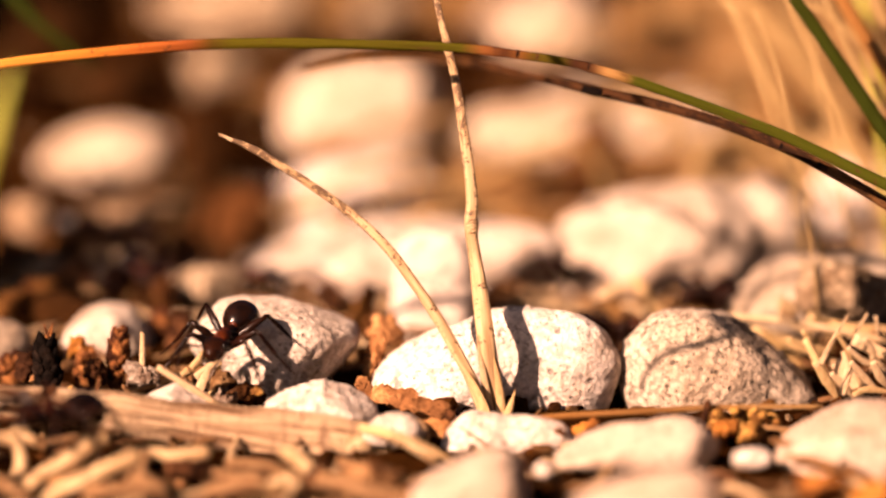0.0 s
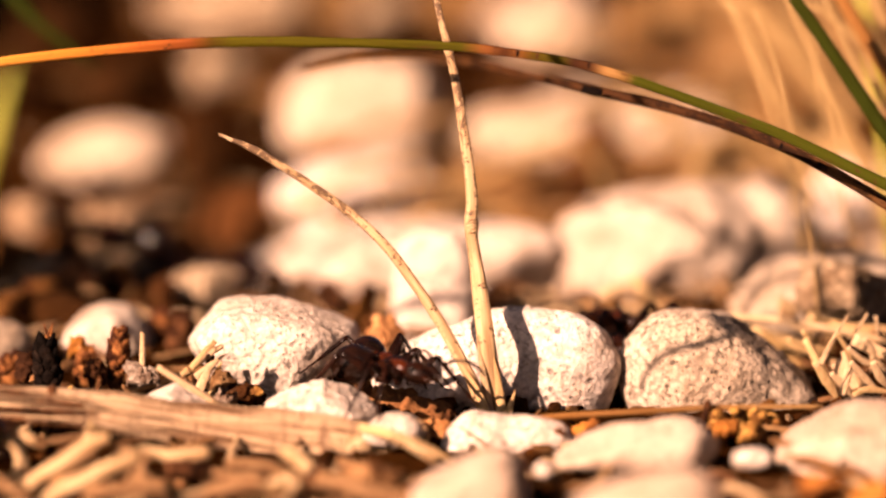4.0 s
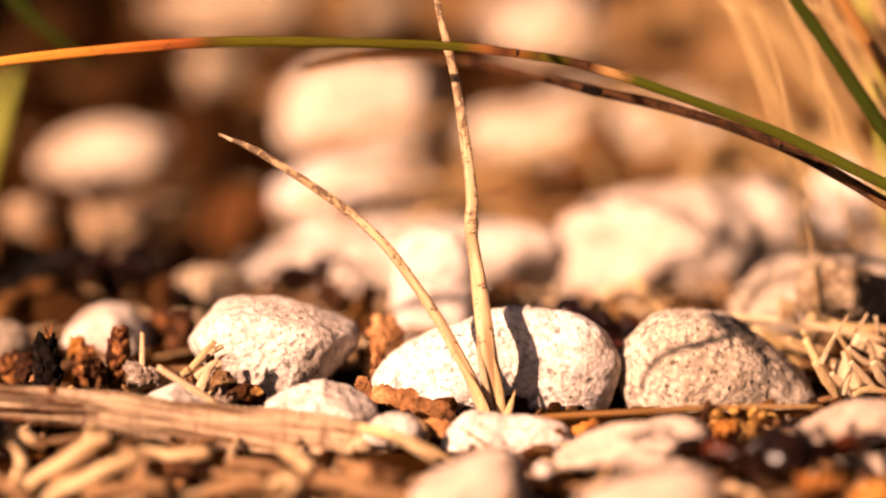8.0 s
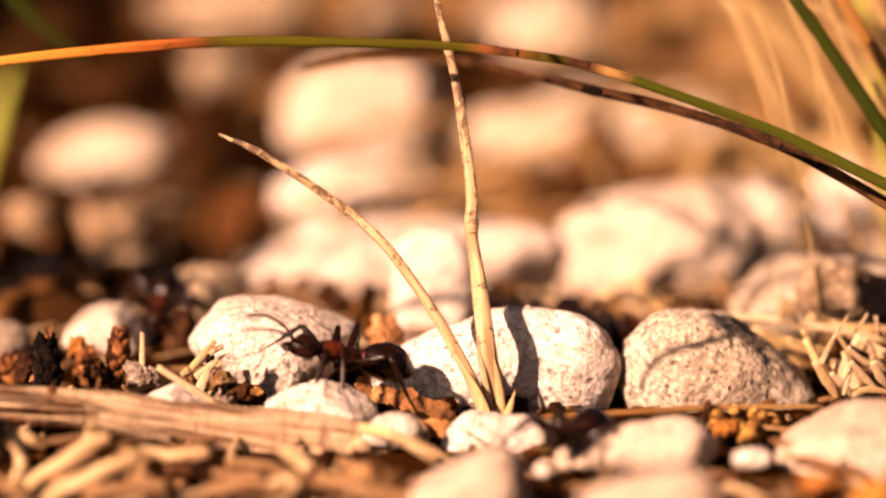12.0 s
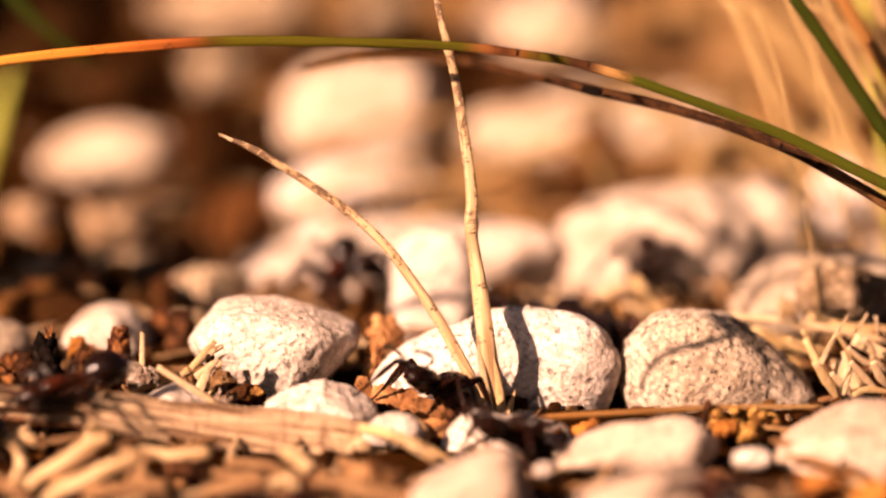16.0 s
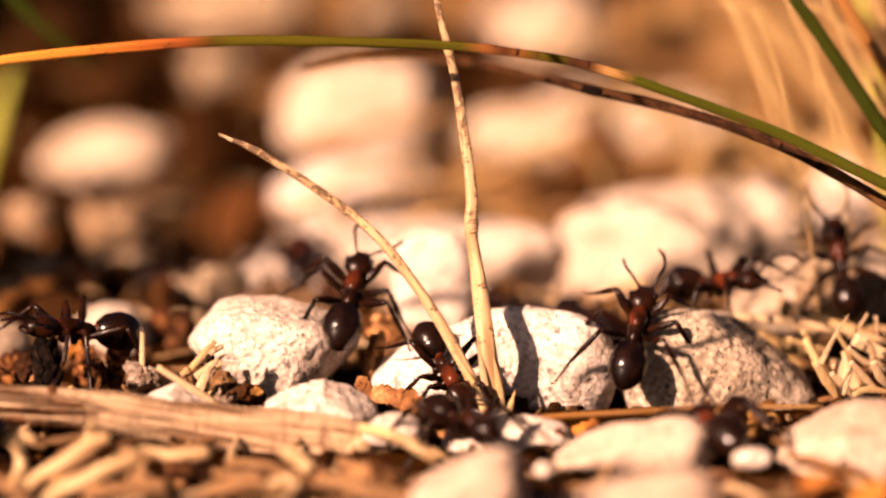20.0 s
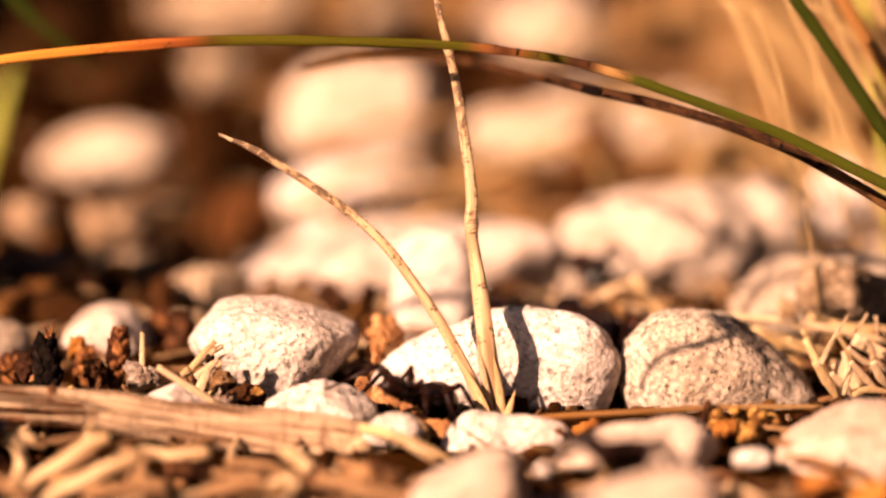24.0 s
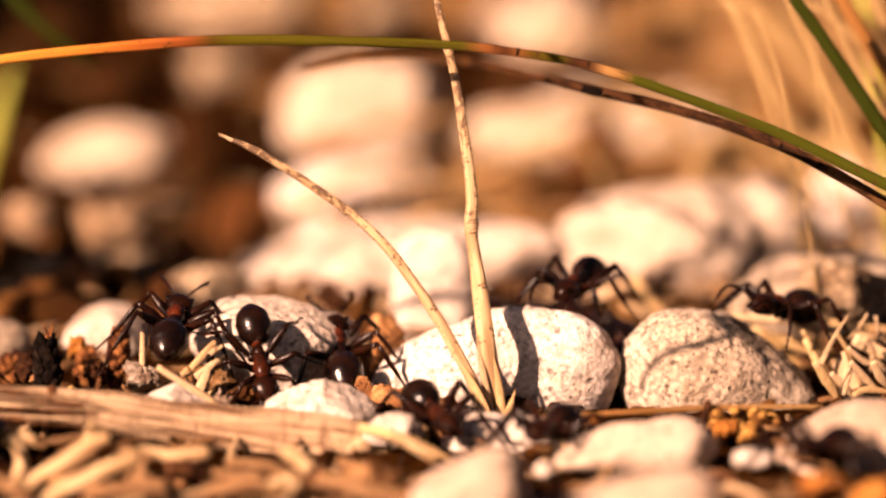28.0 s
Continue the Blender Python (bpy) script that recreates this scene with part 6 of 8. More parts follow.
stalk("stick", [(-10.73, -13.5, 0.12), (-9.65, -13.75, 0.07), (-8.71, -14, 0.23)], [0.39, 0.42, 0.37], M_STICK_DULL, "short dry stick near the lens", "stick", "sticks near the lens", seed=110, jag=0.2, ridges=0.12)
stalk("stick", [(-3.83, -13.5, -0.2), (-2.5, -13.75, -0.36), (-1.04, -14, -0.09)], [0.44, 0.48, 0.42], M_STICK_DULL, "brown weathered stick near the lens", "stick", "sticks near the lens", seed=111, jag=0.2, ridges=0.12)
stalk("stick", [(-20.71, -16.5, 0.53), (-19.9, -16.75, 0.1), (-19.1, -17, -0.32)], [0.53, 0.57, 0.50], M_STICK_DULL, "brown weathered stick near the lens", "stick", "sticks near the lens", seed=112, jag=0.2, ridges=0.12)


def stick_bed(count, seed):
    """Short sticks and stems lying across one another on the soil towards the lens."""
    rnd = random.Random(seed)
    for i in range(count):
        x, y = rnd.uniform(-21, 1), rnd.uniform(-25, -9.5)
        a, ln, w = rnd.uniform(-0.9, 0.9), rnd.uniform(1.8, 4.2), rnd.uniform(0.35, 0.75)
        d = Vector((math.cos(a), math.sin(a), rnd.uniform(-0.12, 0.12))) * ln / 2
        c = Vector((x, y, ground_height(x, y) + rnd.uniform(0.0, 0.25)))
        bend = Vector((0, rnd.uniform(-1, 1), rnd.uniform(-0.2, 0.5))) * ln * 0.06
        stalk("stick", [c - d, c + bend, c + d], [w * 0.9, w, w * 0.85], (M_STICK, M_BED, M_STICK_DULL, M_BED)[i % 4], "short dry brown stick in the bed of litter", "stick", "sticks near the lens", seed=600 + i, jag=0.2, ridges=0.15)


M_BED = straw_material("dull_straw", ((0.0, (0.30, 0.165, 0.07)), (1.0, (0.21, 0.105, 0.042))), (0.52, 0.62), (0.05, 0.024, 0.012), 0.8)
stick_bed(56, 41)


# a thin hooked blade, unseen, added towards the sun to shadow the grey pebble
stalk("dry_grass_blade", [(-75, -12, -0.5), (-70, -14, 30), (-58, -20, 52), (-42, -25, 56), (-29, -27, 48), (-22, -28.5, 38), (-20.5, -29.3, 32.1), (-20.95, -32.2, 31.8), (-21.89, -33.0, 31.7), (-22.8, -33.4, 31.5), (-23.82, -33.3, 31.3), (-24.54, -33.15, 31.0), (-25.19, -33.15, 30.5), (-25.71, -33.1, 29.7), (-25.9, -32.9, 28.9)],
      [0.3, 0.26, 0.22, 0.2, 0.2, 0.24, 0.45, 0.56, 0.54, 0.52, 0.52, 0.52, 0.52, 0.52, 0.3], M_TAN_BLADE, "unseen dry tan grass blade added to cast an arc shadow", "grass blade", "grass blades", flat=0.85, seed=88)


def grass_tuft(at, count, height, width, material, label, seed):
    """A clump of arching blades rising from one root."""
    rnd = random.Random(seed)
    ob = new("grass_tuft")
    ob.location = [MM * c for c in at]
    tagged(ob, label, "grass tuft", "grass tufts")
    for i in range(count):
        a, h, out = rnd.uniform(0, 6.28), height * rnd.uniform(0.5, 1.1), rnd.uniform(0.1, 0.42)
        c, n = math.cos(a), math.sin(a)
        r0, r1 = rnd.uniform(0, 3.5), height * out
        pts = [(r0 * c, r0 * n, -0.8), ((r0 + r1 * 0.2) * c, (r0 + r1 * 0.2) * n, h * 0.5), ((r0 + r1 * 0.6) * c, (r0 + r1 * 0.6) * n, h * 0.9), ((r0 + r1) * c, (r0 + r1) * n, h * rnd.uniform(0.75, 1.0))]
        w = width * rnd.uniform(0.7, 1.3)
        v, f, uv = rod(pts, [w, w * 1.1, w * 0.8, 0.1], flat=0.25, sides=8, steps=5, seed=seed + i, face=(rnd.uniform(-1, 1), -1, 0.2))
        part("blade", mesh_of("blade", v, f, material, uv), ob)
    return ob


# unseen tufts, added left of the view to shade the soil and bank
grass_tuft((-50, 14, 0), 40, 36, 1.8, M_YELLOW_GREEN, "unseen yellow-green grass tuft added to shade the litter", 5)
grass_tuft((-92, 62, 0), 40, 40, 2.0, M_GREEN, "unseen dark green grass tuft added on the shaded left", 6)
grass_tuft((-64, 100, 4), 60, 46, 2.2, M_TAN_BLADE, "unseen dry tan grass tuft added to shade the bank", 7)
grass_tuft((-66, 124, 8.6), 60, 52, 2.6, M_GREEN, "unseen dark green grass tuft added to shade the bank", 8)


# ---- ants ----
def ellipsoid(c, r, level=3, bend=None):
    d, f = BALLS[level]
    v = [(c[0] + p.x * r[0], c[1] + p.y * r[1], c[2] + p.z * r[2]) for p in d]
    return ([bend(*q) for q in v] if bend else v), f


def joined(pieces):
    verts, faces = [], []
    for v, f in pieces:
        b = len(verts)
        verts += list(v)
        faces += [tuple(b + i for i in q) for q in f]
    return verts, faces


def limb(points, widths, sides=7, steps=3):
    v, f, _ = rod(points, widths, sides=sides, steps=steps, face=(0.3, 0.2, 1))
    return v, f


LEGS = (("front", (0.75, 0.36, 1.45), (0.85, 1.15, 0.85), (1.45, 2.00, -0.55), (2.05, 2.45, -1.42)),
        ("middle", (0.10, 0.40, 1.38), (0.05, 1.50, 1.00), (-0.30, 2.55, -0.50), (-0.45, 3.35, -1.36)),
        ("hind", (-0.55, 0.36, 1.42), (-1.05, 1.45, 1.20), (-2.15, 2.45, -0.45), (-3.05, 2.95, -1.40)))


def build_ant(size, thorax_material, label):
    """A wood ant facing +x, standing on z = 0, about eight millimetres long."""
    s = size
    ant = new("ant")
    tagged(ant, label, "ant", "ants")

    def add(name, pieces, material, parent=ant, at=(0, 0, 0), lab=""):
        v, f = joined(pieces)
        v = [(s * a, s * b, s * c) for a, b, c in v]
        return part(name, mesh_of(name, v, f, material), parent, [s * q for q in at], lab)

    add("thorax", [ellipsoid((0.55, 0, 1.80), (0.74, 0.48, 0.50)), ellipsoid((0.20, 0, 1.84), (0.52, 0.40, 0.44)), ellipsoid((1.12, 0, 1.72), (0.34, 0.25, 0.25))], thorax_material, lab="reddish brown front of the thorax")
    add("propodeum", [ellipsoid((-0.12, 0, 1.68), (0.70, 0.39, 0.44)), ellipsoid((-0.64, 0, 1.62), (0.54, 0.38, 0.48))], M_ANT_HEAD, lab="dark brown rear of the thorax")
    add("petiole", [ellipsoid((-1.20, 0, 1.66), (0.17, 0.30, 0.42)), ellipsoid((-1.22, 0, 1.40), (0.42, 0.18, 0.16))], thorax_material)

    def taper(x, y, z):
        f = min(1.0, max(0.0, (-2.8 - x) / 1.5))
        step = ((-1.2 - x) / 0.72) % 1.0
        k = (1 - 0.45 * f * f) * (0.985 + 0.05 * step - 0.05 * max(0.0, step - 0.9) * 10)
        return (x, y * k, 1.72 + (z - 1.72) * k - 0.25 * f)

    add("gaster", [ellipsoid((-2.55, 0, 1.74), (1.44, 0.98, 0.95), 5, taper)], M_ANT_BLACK, lab="glossy black gaster")

    def jaw(x, y, z):
        f = min(1.0, max(0.0, (x - 1.6) / 0.9))
        return (x, y * (1 - 0.30 * f), z - 0.12 * f)

    head = add("head", [ellipsoid((1.85, 0, 1.78), (0.86, 0.78, 0.56), 4, jaw)], M_ANT_HEAD, lab="dark brown head")
    for side in (1, -1):
        add("eye", [ellipsoid((1.90, 0.61 * side, 2.00), (0.20, 0.14, 0.16))], M_ANT_EYE, head)
        add("mandible", [limb([(2.45, 0.34 * side, 1.62), (2.80, 0.30 * side, 1.52), (3.02, 0.04 * side, 1.48)], [0.30, 0.24, 0.06])], M_ANT_HEAD, head)
        feeler = add("antenna", [limb([(0, 0, 0), (0.42, 0.42 * side, 0.30), (0.95, 0.84 * side, 0.45)], [0.12, 0.14, 0.17])], M_ANT_LEG, at=(2.40, 0.24 * side, 1.92))
        add("flagellum", [limb([(0.95, 0.84 * side, 0.45), (1.5, 0.92 * side, 0.36), (2.05, 0.88 * side, 0.08), (2.6, 0.74 * side, -0.34)], [0.14, 0.16, 0.18, 0.13])], M_ANT_LEG, feeler)
        for _, root, knee, ankle, foot in LEGS:
            root, knee, ankle, foot = [(a, b * side, c) for a, b, c in (root, knee, ankle, foot)]
            mid = [(a + b) / 2 for a, b in zip(knee, (0, 0, 0))]
            leg = add("leg", [ellipsoid((0.02, 0.02 * side, -0.05), (0.22, 0.24, 0.30), 2), limb([(0, 0, 0), mid, knee], [0.28, 0.46, 0.28])], M_ANT_LEG, at=root)
            add("tibia", [limb([knee, [(a * 0.45 + b * 0.55) for a, b in zip(knee, ankle)], ankle], [0.23, 0.28, 0.17])], M_ANT_LEG, leg)
            toe = (foot[0] + 0.10, foot[1] + 0.16 * side, foot[2])
            add("tarsus", [limb([ankle, [(a + b) / 2 for a, b in zip(ankle, foot)], foot, toe], [0.15, 0.13, 0.11, 0.07])], M_ANT_LEG, leg)
    return ant


ANT_KINDS = (build_ant(1.05, M_ANT_RED, "reddish brown wood ant with a glossy black gaster"),
             build_ant(0.93, M_ANT_RED, "small reddish brown wood ant with a glossy black gaster"),
             build_ant(1.0, M_ANT_BROWN, "dark red-brown wood ant with a glossy black gaster"))
KINDS_OF_ANTS = (1, 0, 2, 0, 1, 0, 0, 1, 2, 0, 1, 2, 2, 0, 0, 0, 0, 2, 2, 1, 0, 1, 1, 2, 0, 0, 2, 1, 0, 2, 0, 0, 1, 1, 2, 0, 2, 2, 0, 2)
ANTS = []
for k in KINDS_OF_ANTS:
    ANTS.append(copy_thing(ANT_KINDS[k], Matrix.Identity(4)) if ANT_KINDS[k] in ANTS else ANT_KINDS[k])


def crawl(ant, rows):
    """Key an ant along rows of seconds, millimetres and degrees; its legs step in two threes while it goes, its feelers sway."""
    walk(ant, [(t, pose(x * MM, y * MM, (z + bank(y)) * MM, rx, ry, rz)) for t, x, y, z, rx, ry, rz in rows])
    spans = [(a[0], b[0]) for a, b in zip(rows, rows[1:]) if (Vector(a[1:4]) - Vector(b[1:4])).length > 0.8 * (b[0] - a[0])]
    legs = [o for o in ant.children if o.name.split(".")[0] == "leg"]
    feelers = [o for o in ant.children if o.name.split(".")[0] == "antenna"]
    rnd = random.Random(int(1000 * rows[1][1]))
    beat = []
    for a, b in spans:
        n = max(1, round((b - a) / 0.1)) if b - a < 1.6 else 0
        beat += [a + 0.1 * i for i in range(n)]
    beat = sorted(set(round(q * 30) for q in beat))
    for i, leg in enumerate(legs):
        at, side = leg.location / MM, 1 if leg.location.y > 0 else -1
        lead = (i + (0 if side > 0 else 1)) % 2
        rest = rnd.uniform(-9, 9)

        def set_leg(swing, lift):
            return pose(at.x * MM, at.y * MM, at.z * MM, side * lift, 0, side * swing)

        keys = [(0, set_leg(rest, 0))]
        for k, q in enumerate(beat):
            swing, lift = ((-15, 0), (0, 11), (15, 0), (0, -1))[(k + 2 * lead) % 4]
            if q > 0:
                keys.append((q / 30, set_leg(swing * side * 0.9, lift)))
        keys.append((28, set_leg(rest, 0)))
        walk(leg, keys)
    for feeler in feelers:
        at, side = feeler.location.copy(), 1 if feeler.location.y > 0 else -1
        keys = [(0, Matrix.Translation(at))]
        for q in beat[2::3]:
            keys.append((q / 30, Matrix.Translation(at) @ pose(0, 0, 0, rnd.uniform(-20, 20), rnd.uniform(-28, 18), rnd.uniform(-22, 22))))
        keys.append((28, Matrix.Translation(at)))
        walk(feeler, keys)


def motions():
    ants = list(ANTS)
    # the long blade lifts a little in the air, turning about its far end
    rest = ARC_BLADE.matrix_world.copy()
    walk(ARC_BLADE, [(t, Matrix.Translation((0, 0, 0.00023 * k)) @ rest @ pose(0, 0, 0, 0, 0.27 * k, 0)) for t, k in ((0, -0.35), (1.5, 0.0), (4, 0.1), (8, 0.15), (17, 0.35), (22, 0.5), (25, 0.6), (28, 0.65))])
    crawl(ants[0], [(0, -11.1, 1.3, 2.5, -6, 13, -107), (0.3, -9.6, 0.5, 2.1, 1, 10, -84), (0.6, -9.0, 0.7, 0.6, 1, 10, -84), (1, -8.9, 2.4, -0.9, 4, 1, -74), (1.6, -8.2, 2.1, -1.5, 7, 2, -66), (1.75, -7.4, 3.0, -2.2, 4, -1, -20), (1.9, -6.7, 4.0, -2.9, 0, 0, 27), (2.4, -6.7, 4.0, -2.9, 0, 0, 0), (3.6, -6.7, 4.0, -2.9, 0, 0, 0), (4, -6.7, 4.0, -2.9, 0, 0, 0), (5.2, -6.7, 4.0, -2.9, 0, 0, -65), (5.5, -4.6, 1.6, 0.8, 9, -12, -62), (5.8, -4.7, -3.5, 2.1, 0, -20, -87), (6, -5.1, -3.7, 1.8, -4, -19, -99), (6.3, -4.3, -5.3, 0.6, -4, -21, -99), (6.6, -5.7, -5.9, 0.3, -5, -23, -100), (6.67, -5.7, -5.9, 0.2, -1, -26, -158), (6.73, -5.7, -5.9, 0.2, 3, -24, 144), (6.8, -5.7, -6.0, 0.2, 4, -20, 87), (7, -5.9, -7.3, 0.4, 10, -21, 79), (7.1, -4.6, -9.5, 0.1, 15, -15, 31), (7.2, -3.3, -11.7, -0.2, 14, -8, -16), (7.3, -2.0, -13.8, -0.4, 9, -4, -62), (7.6, 1.9, -22.1, 0.2, 0, 0, -67), (8, 4.7, -30.4, -0.4, 0, 0, -71), (28, 4.7, -30.4, -0.4, 0, 0, -71)])
    crawl(ants[1], [(0, -18.3, 35.7, -0.3, 0, 0, -72), (0.3, -15.2, 25.0, 0.4, -4, 2, -97), (0.6, -13.9, 18.5, 1.6, -2, 3, -91), (1, -14.5, 5.0, 2.3, -6, 9, -106), (1.3, -18.6, 3.2, 0.8, -9, -1, -113), (1.6, -21.5, 3.7, 0.1, -10, -2, -117), (2, -27.1, 2.3, -0.7, 0, 0, -179), (28, -27.1, 2.3, -0.7, 0, 0, -179)])
    crawl(ants[2], [(0, -18.7, -13.2, 1.2, -11, -6, -120), (0.3, -18.9, -10.1, 0.3, -9, -3, -115), (0.6, -20.7, -10.9, 0.6, -10, -4, -116), (0.8, -24.5, -11.7, 0, 0, 0, 179), (0.9, -23.9, -11.7, -0, 0, 0, 125), (1, -23.2, -11.7, -0.1, 0, 0, 71), (1.1, -22.6, -11.7, -0.2, 0, 0, 17), (1.3, -18.6, -9.1, 1, 28, 1, 65), (1.4, -18.6, -9.1, 0.8, 23, -17, 123), (1.5, -18.6, -9.2, 0.7, 3, -21, -173), (1.6, -18.5, -9.3, 0.6, -9, -7, -113), (1.9, -24.5, -11.7, 0, 0, 0, -163), (28, -24.5, -11.7, 0, 0, 0, -163)])
    crawl(ants[3], [(0, 15.0, 26.1, 0.1, -9, -6, -121), (0.6, 15.1, 26.1, 0.0, -8, -4, -119), (1, 16.1, 26.5, 0.1, -8, -4, -119), (1.6, 15.4, 23.7, 0.5, -8, -5, -118), (2.3, 15.7, 27.2, 0.5, -9, -6, -121), (2.6, 15.6, 26.8, 0.4, -9, -6, -121), (3, 14.1, 18.0, 2.0, -6, -5, -112), (3.3, 13.5, 18.0, 1.8, -7, -4, -114), (3.5, 13.0, 18.0, 1.7, -7, -4, -114), (3.85, 10.9, 13.6, 1.3, -2, -4, 178), (4.2, 9.2, 16.6, -0.4, 0, 0, 111), (5.2, 7.2, 28.4, -0.2, 0, 0, 119), (5.83, 7.2, 24.5, -0.3, 0, 0, 169), (6.17, 7.2, 22.4, -0.4, 0, 0, -140), (6.5, 7.2, 20.3, -0.5, 0, 0, -90), (28, 7.2, 20.3, -0.5, 0, 0, -90)])
    crawl(ants[4], [(0, 7.1, 37.1, -0.1, -7, -21, -109), (0.2, 7.4, 37.2, -0.1, 4, -24, -169), (0.4, 7.6, 37.2, -0.1, 12, -17, 133), (0.6, 7.9, 37.2, -0.1, 10, -6, 77), (1, 6.8, 37.3, 0.2, -9, -6, 97), (1.2, 6.6, 37.1, -0.1, -4, -8, 41), (1.4, 6.4, 36.8, -0.3, 0, -5, -16), (1.6, 6.2, 36.6, -0.6, 0, 0, -72), (2.3, 8.5, 34.1, -0.4, 8, -11, -69), (2.6, 9.8, 25.2, 1.0, 6, -4, -76), (3, 10.4, 20.4, 0.5, 3, 5, -84), (3.5, 10.1, 19.3, -0.3, 2, 5, -87), (4.5, 9.8, 15.1, -0.9, 0, 0, -95), (10.13, 9.8, 15.1, -0.9, 0, 0, -145), (10.47, 9.8, 15.1, -0.9, 0, 0, 164), (10.8, 9.8, 15.1, -0.9, 0, 0, 114), (12, 7.5, 20.1, -0.5, 0, 0, 114), (28, 7.5, 20.1, -0.5, 0, 0, 114)])
    crawl(ants[5], [(0, -21.9, 55.5, -0.3, 0, 0, 0), (0.2, -21.9, 55.5, -0.3, 0, 0, -37), (0.4, -21.9, 55.5, -0.3, 0, 0, -73), (1.6, -17.3, 40.6, -0.7, 0, 0, -79), (2.3, -14.7, 17.7, 0.9, 0, 7, -87), (2.6, -12.0, 3.3, 1.9, 0, 7, -85), (3, -7.0, -0.5, 1.4, 10, 4, -54), (3.3, -6.2, -0.4, 1.0, 10, -12, -57), (3.5, -4.4, -0.7, 1.4, 10, -10, -59), (4.2, -2.4, -1.7, 0.8, 0, 0, -31), (5, -0.8, -2.0, 0.7, 5, -7, 28), (5.5, 0.2, -2.2, 0.6, 1, -15, 88), (5.6, -0.0, -1.6, 0.3, 5, -22, 141), (5.7, -0.3, -1.1, 0.0, 2, -28, -163), (5.8, -0.5, -0.5, -0.2, -7, -29, -105), (5.87, -0.4, -0.6, -0.2, 4, -29, -165), (5.93, -0.4, -0.7, -0.2, 9, -20, 138), (6, -0.3, -0.8, -0.1, 5, -12, 84), (6.1, -0.5, -1.3, 0.1, 1, -16, 139), (6.2, -0.8, -1.7, 0.4, -5, -14, -165), (6.3, -1.0, -2.2, 0.7, -7, -9, -111), (6.6, -1.8, -1.6, 1.0, -12, -21, -124), (6.8, -5.9, -1.5, 2.7, -15, -19, -133), (6.9, -7.0, 1.5, 3.4, -31, -26, -169), (7, -8.2, 4.6, 4.1, -41, -40, 155), (7.15, -10.2, 7.3, 4.0, -33, -13, -162), (7.3, -12.1, 10.1, 3.9, -10, 2, -118), (7.6, -16.6, 25.3, 1.2, -10, -4, -116), (8, -20.2, 32.5, 0.7, -11, -6, -119), (8.3, -18.4, 32.1, 0.4, 6, -13, -67), (8.6, -20.1, 25.7, 0.9, -4, 2, -98), (9, -20.7, 16.9, 1.5, -4, 3, -98), (9.3, -17.7, 7.4, 2.1, 4, 7, -72), (9.6, -16.2, 1.0, 1.8, 7, 23, -63), (10, -14.3, -1.0, 1.6, 4, 7, -73), (10.3, -13.2, -5.9, 0.5, 10, 23, -53), (10.6, -11.2, -10.6, 0.3, 7, 15, -61), (10.8, -6.1, -9.4, 0.1, 9, -6, -61), (11, -0.3, -0.9, -0.1, 12, -20, -55), (11.3, 1.3, -6.0, -0.2, 7, 1, -67), (11.45, -0.1, -2.6, -0.4, 6, 8, -70), (11.5, -0.3, -2.6, -0.2, -9, 15, -128), (11.55, -0.5, -2.6, 0.1, -23, 5, 174), (11.6, -0.6, -2.6, 0.4, -23, -12, 119), (11.8, -4.0, -0.4, 0.8, -17, -15, 171), (12, -5.8, 1.4, 1.4, -14, -14, -160), (12.15, -6.6, 3.2, 2.6, -20, -32, 170), (12.3, -7.6, 4.9, 4.0, -13, -41, 110), (12.5, -10.9, 26.2, 2.0, -16, -13, 112), (13.2, -20.4, 60.7, 0.1, 0, 0, 118), (14.2, -37.2, 70.6, -0.8, 0, 0, 149), (28, -37.2, 70.6, -0.8, 0, 0, 149)])
    crawl(ants[6], [(0, -30.3, 35.3, 0.2, 0, 0, 0), (1.1, -30.3, 35.3, 0.2, 0, 0, -14), (2.3, -19.7, 32.7, 0.3, 0, 0, -20), (2.65, -16.3, 31.5, 0.6, 0, -6, 39), (3, -12.9, 30.2, 0.9, -5, -9, 99), (3.3, -14.2, 27.5, 1.1, -3, -17, 98), (3.37, -14.5, 27.0, 1.1, -4, -20, 147), (3.43, -14.8, 26.5, 1.0, -7, -21, -163), (3.5, -15.0, 26.0, 0.9, -10, -19, -113), (3.85, -18.9, 35.9, 1.2, 1, -12, -177), (4.2, -22.7, 45.7, 1.6, 0, 0, 122), (5, -33.9, 55.7, -0.0, 0, 0, 138), (28, -33.9, 55.7, -0.0, 0, 0, 138)])
    crawl(ants[7], [(0, -2.6, 75.6, -0.5, 0, 0, -96), (2.3, -5.3, 38.1, -0.4, 7, -13, -69), (2.6, -5.4, 38.5, -0.1, 6, -1, -69), (3, -2.3, 18.0, 0.1, 0, 5, -91), (3.3, -3.1, 15.0, 1.1, -7, 0, -111), (3.5, -3.9, 7.7, 1.2, -7, -2, -112), (4.2, -2.4, 0.3, 1.2, 0, 0, -58), (5.5, 1.7, -2.2, 0.2, -10, -14, -121), (6, 2, -2.4, 0.4, -11, -7, -126), (6.3, 1, -2.1, -0.7, -8, 0, -116), (6.6, -0.8, -6.4, -0.4, -8, -14, -113), (6.8, -0.6, -7.4, -0.4, -7, -4, -111), (7, 0.8, -11, -0.5, -6, -3, -110), (7.3, -0.3, -18.8, 0.2, -5, -1, -105), (7.6, 0.9, -25.3, -0.1, 0, 0, -84), (8.5, 0.9, -38, -0.5, 0, 0, -84), (28, 0.9, -38, -0.5, 0, 0, -84)])
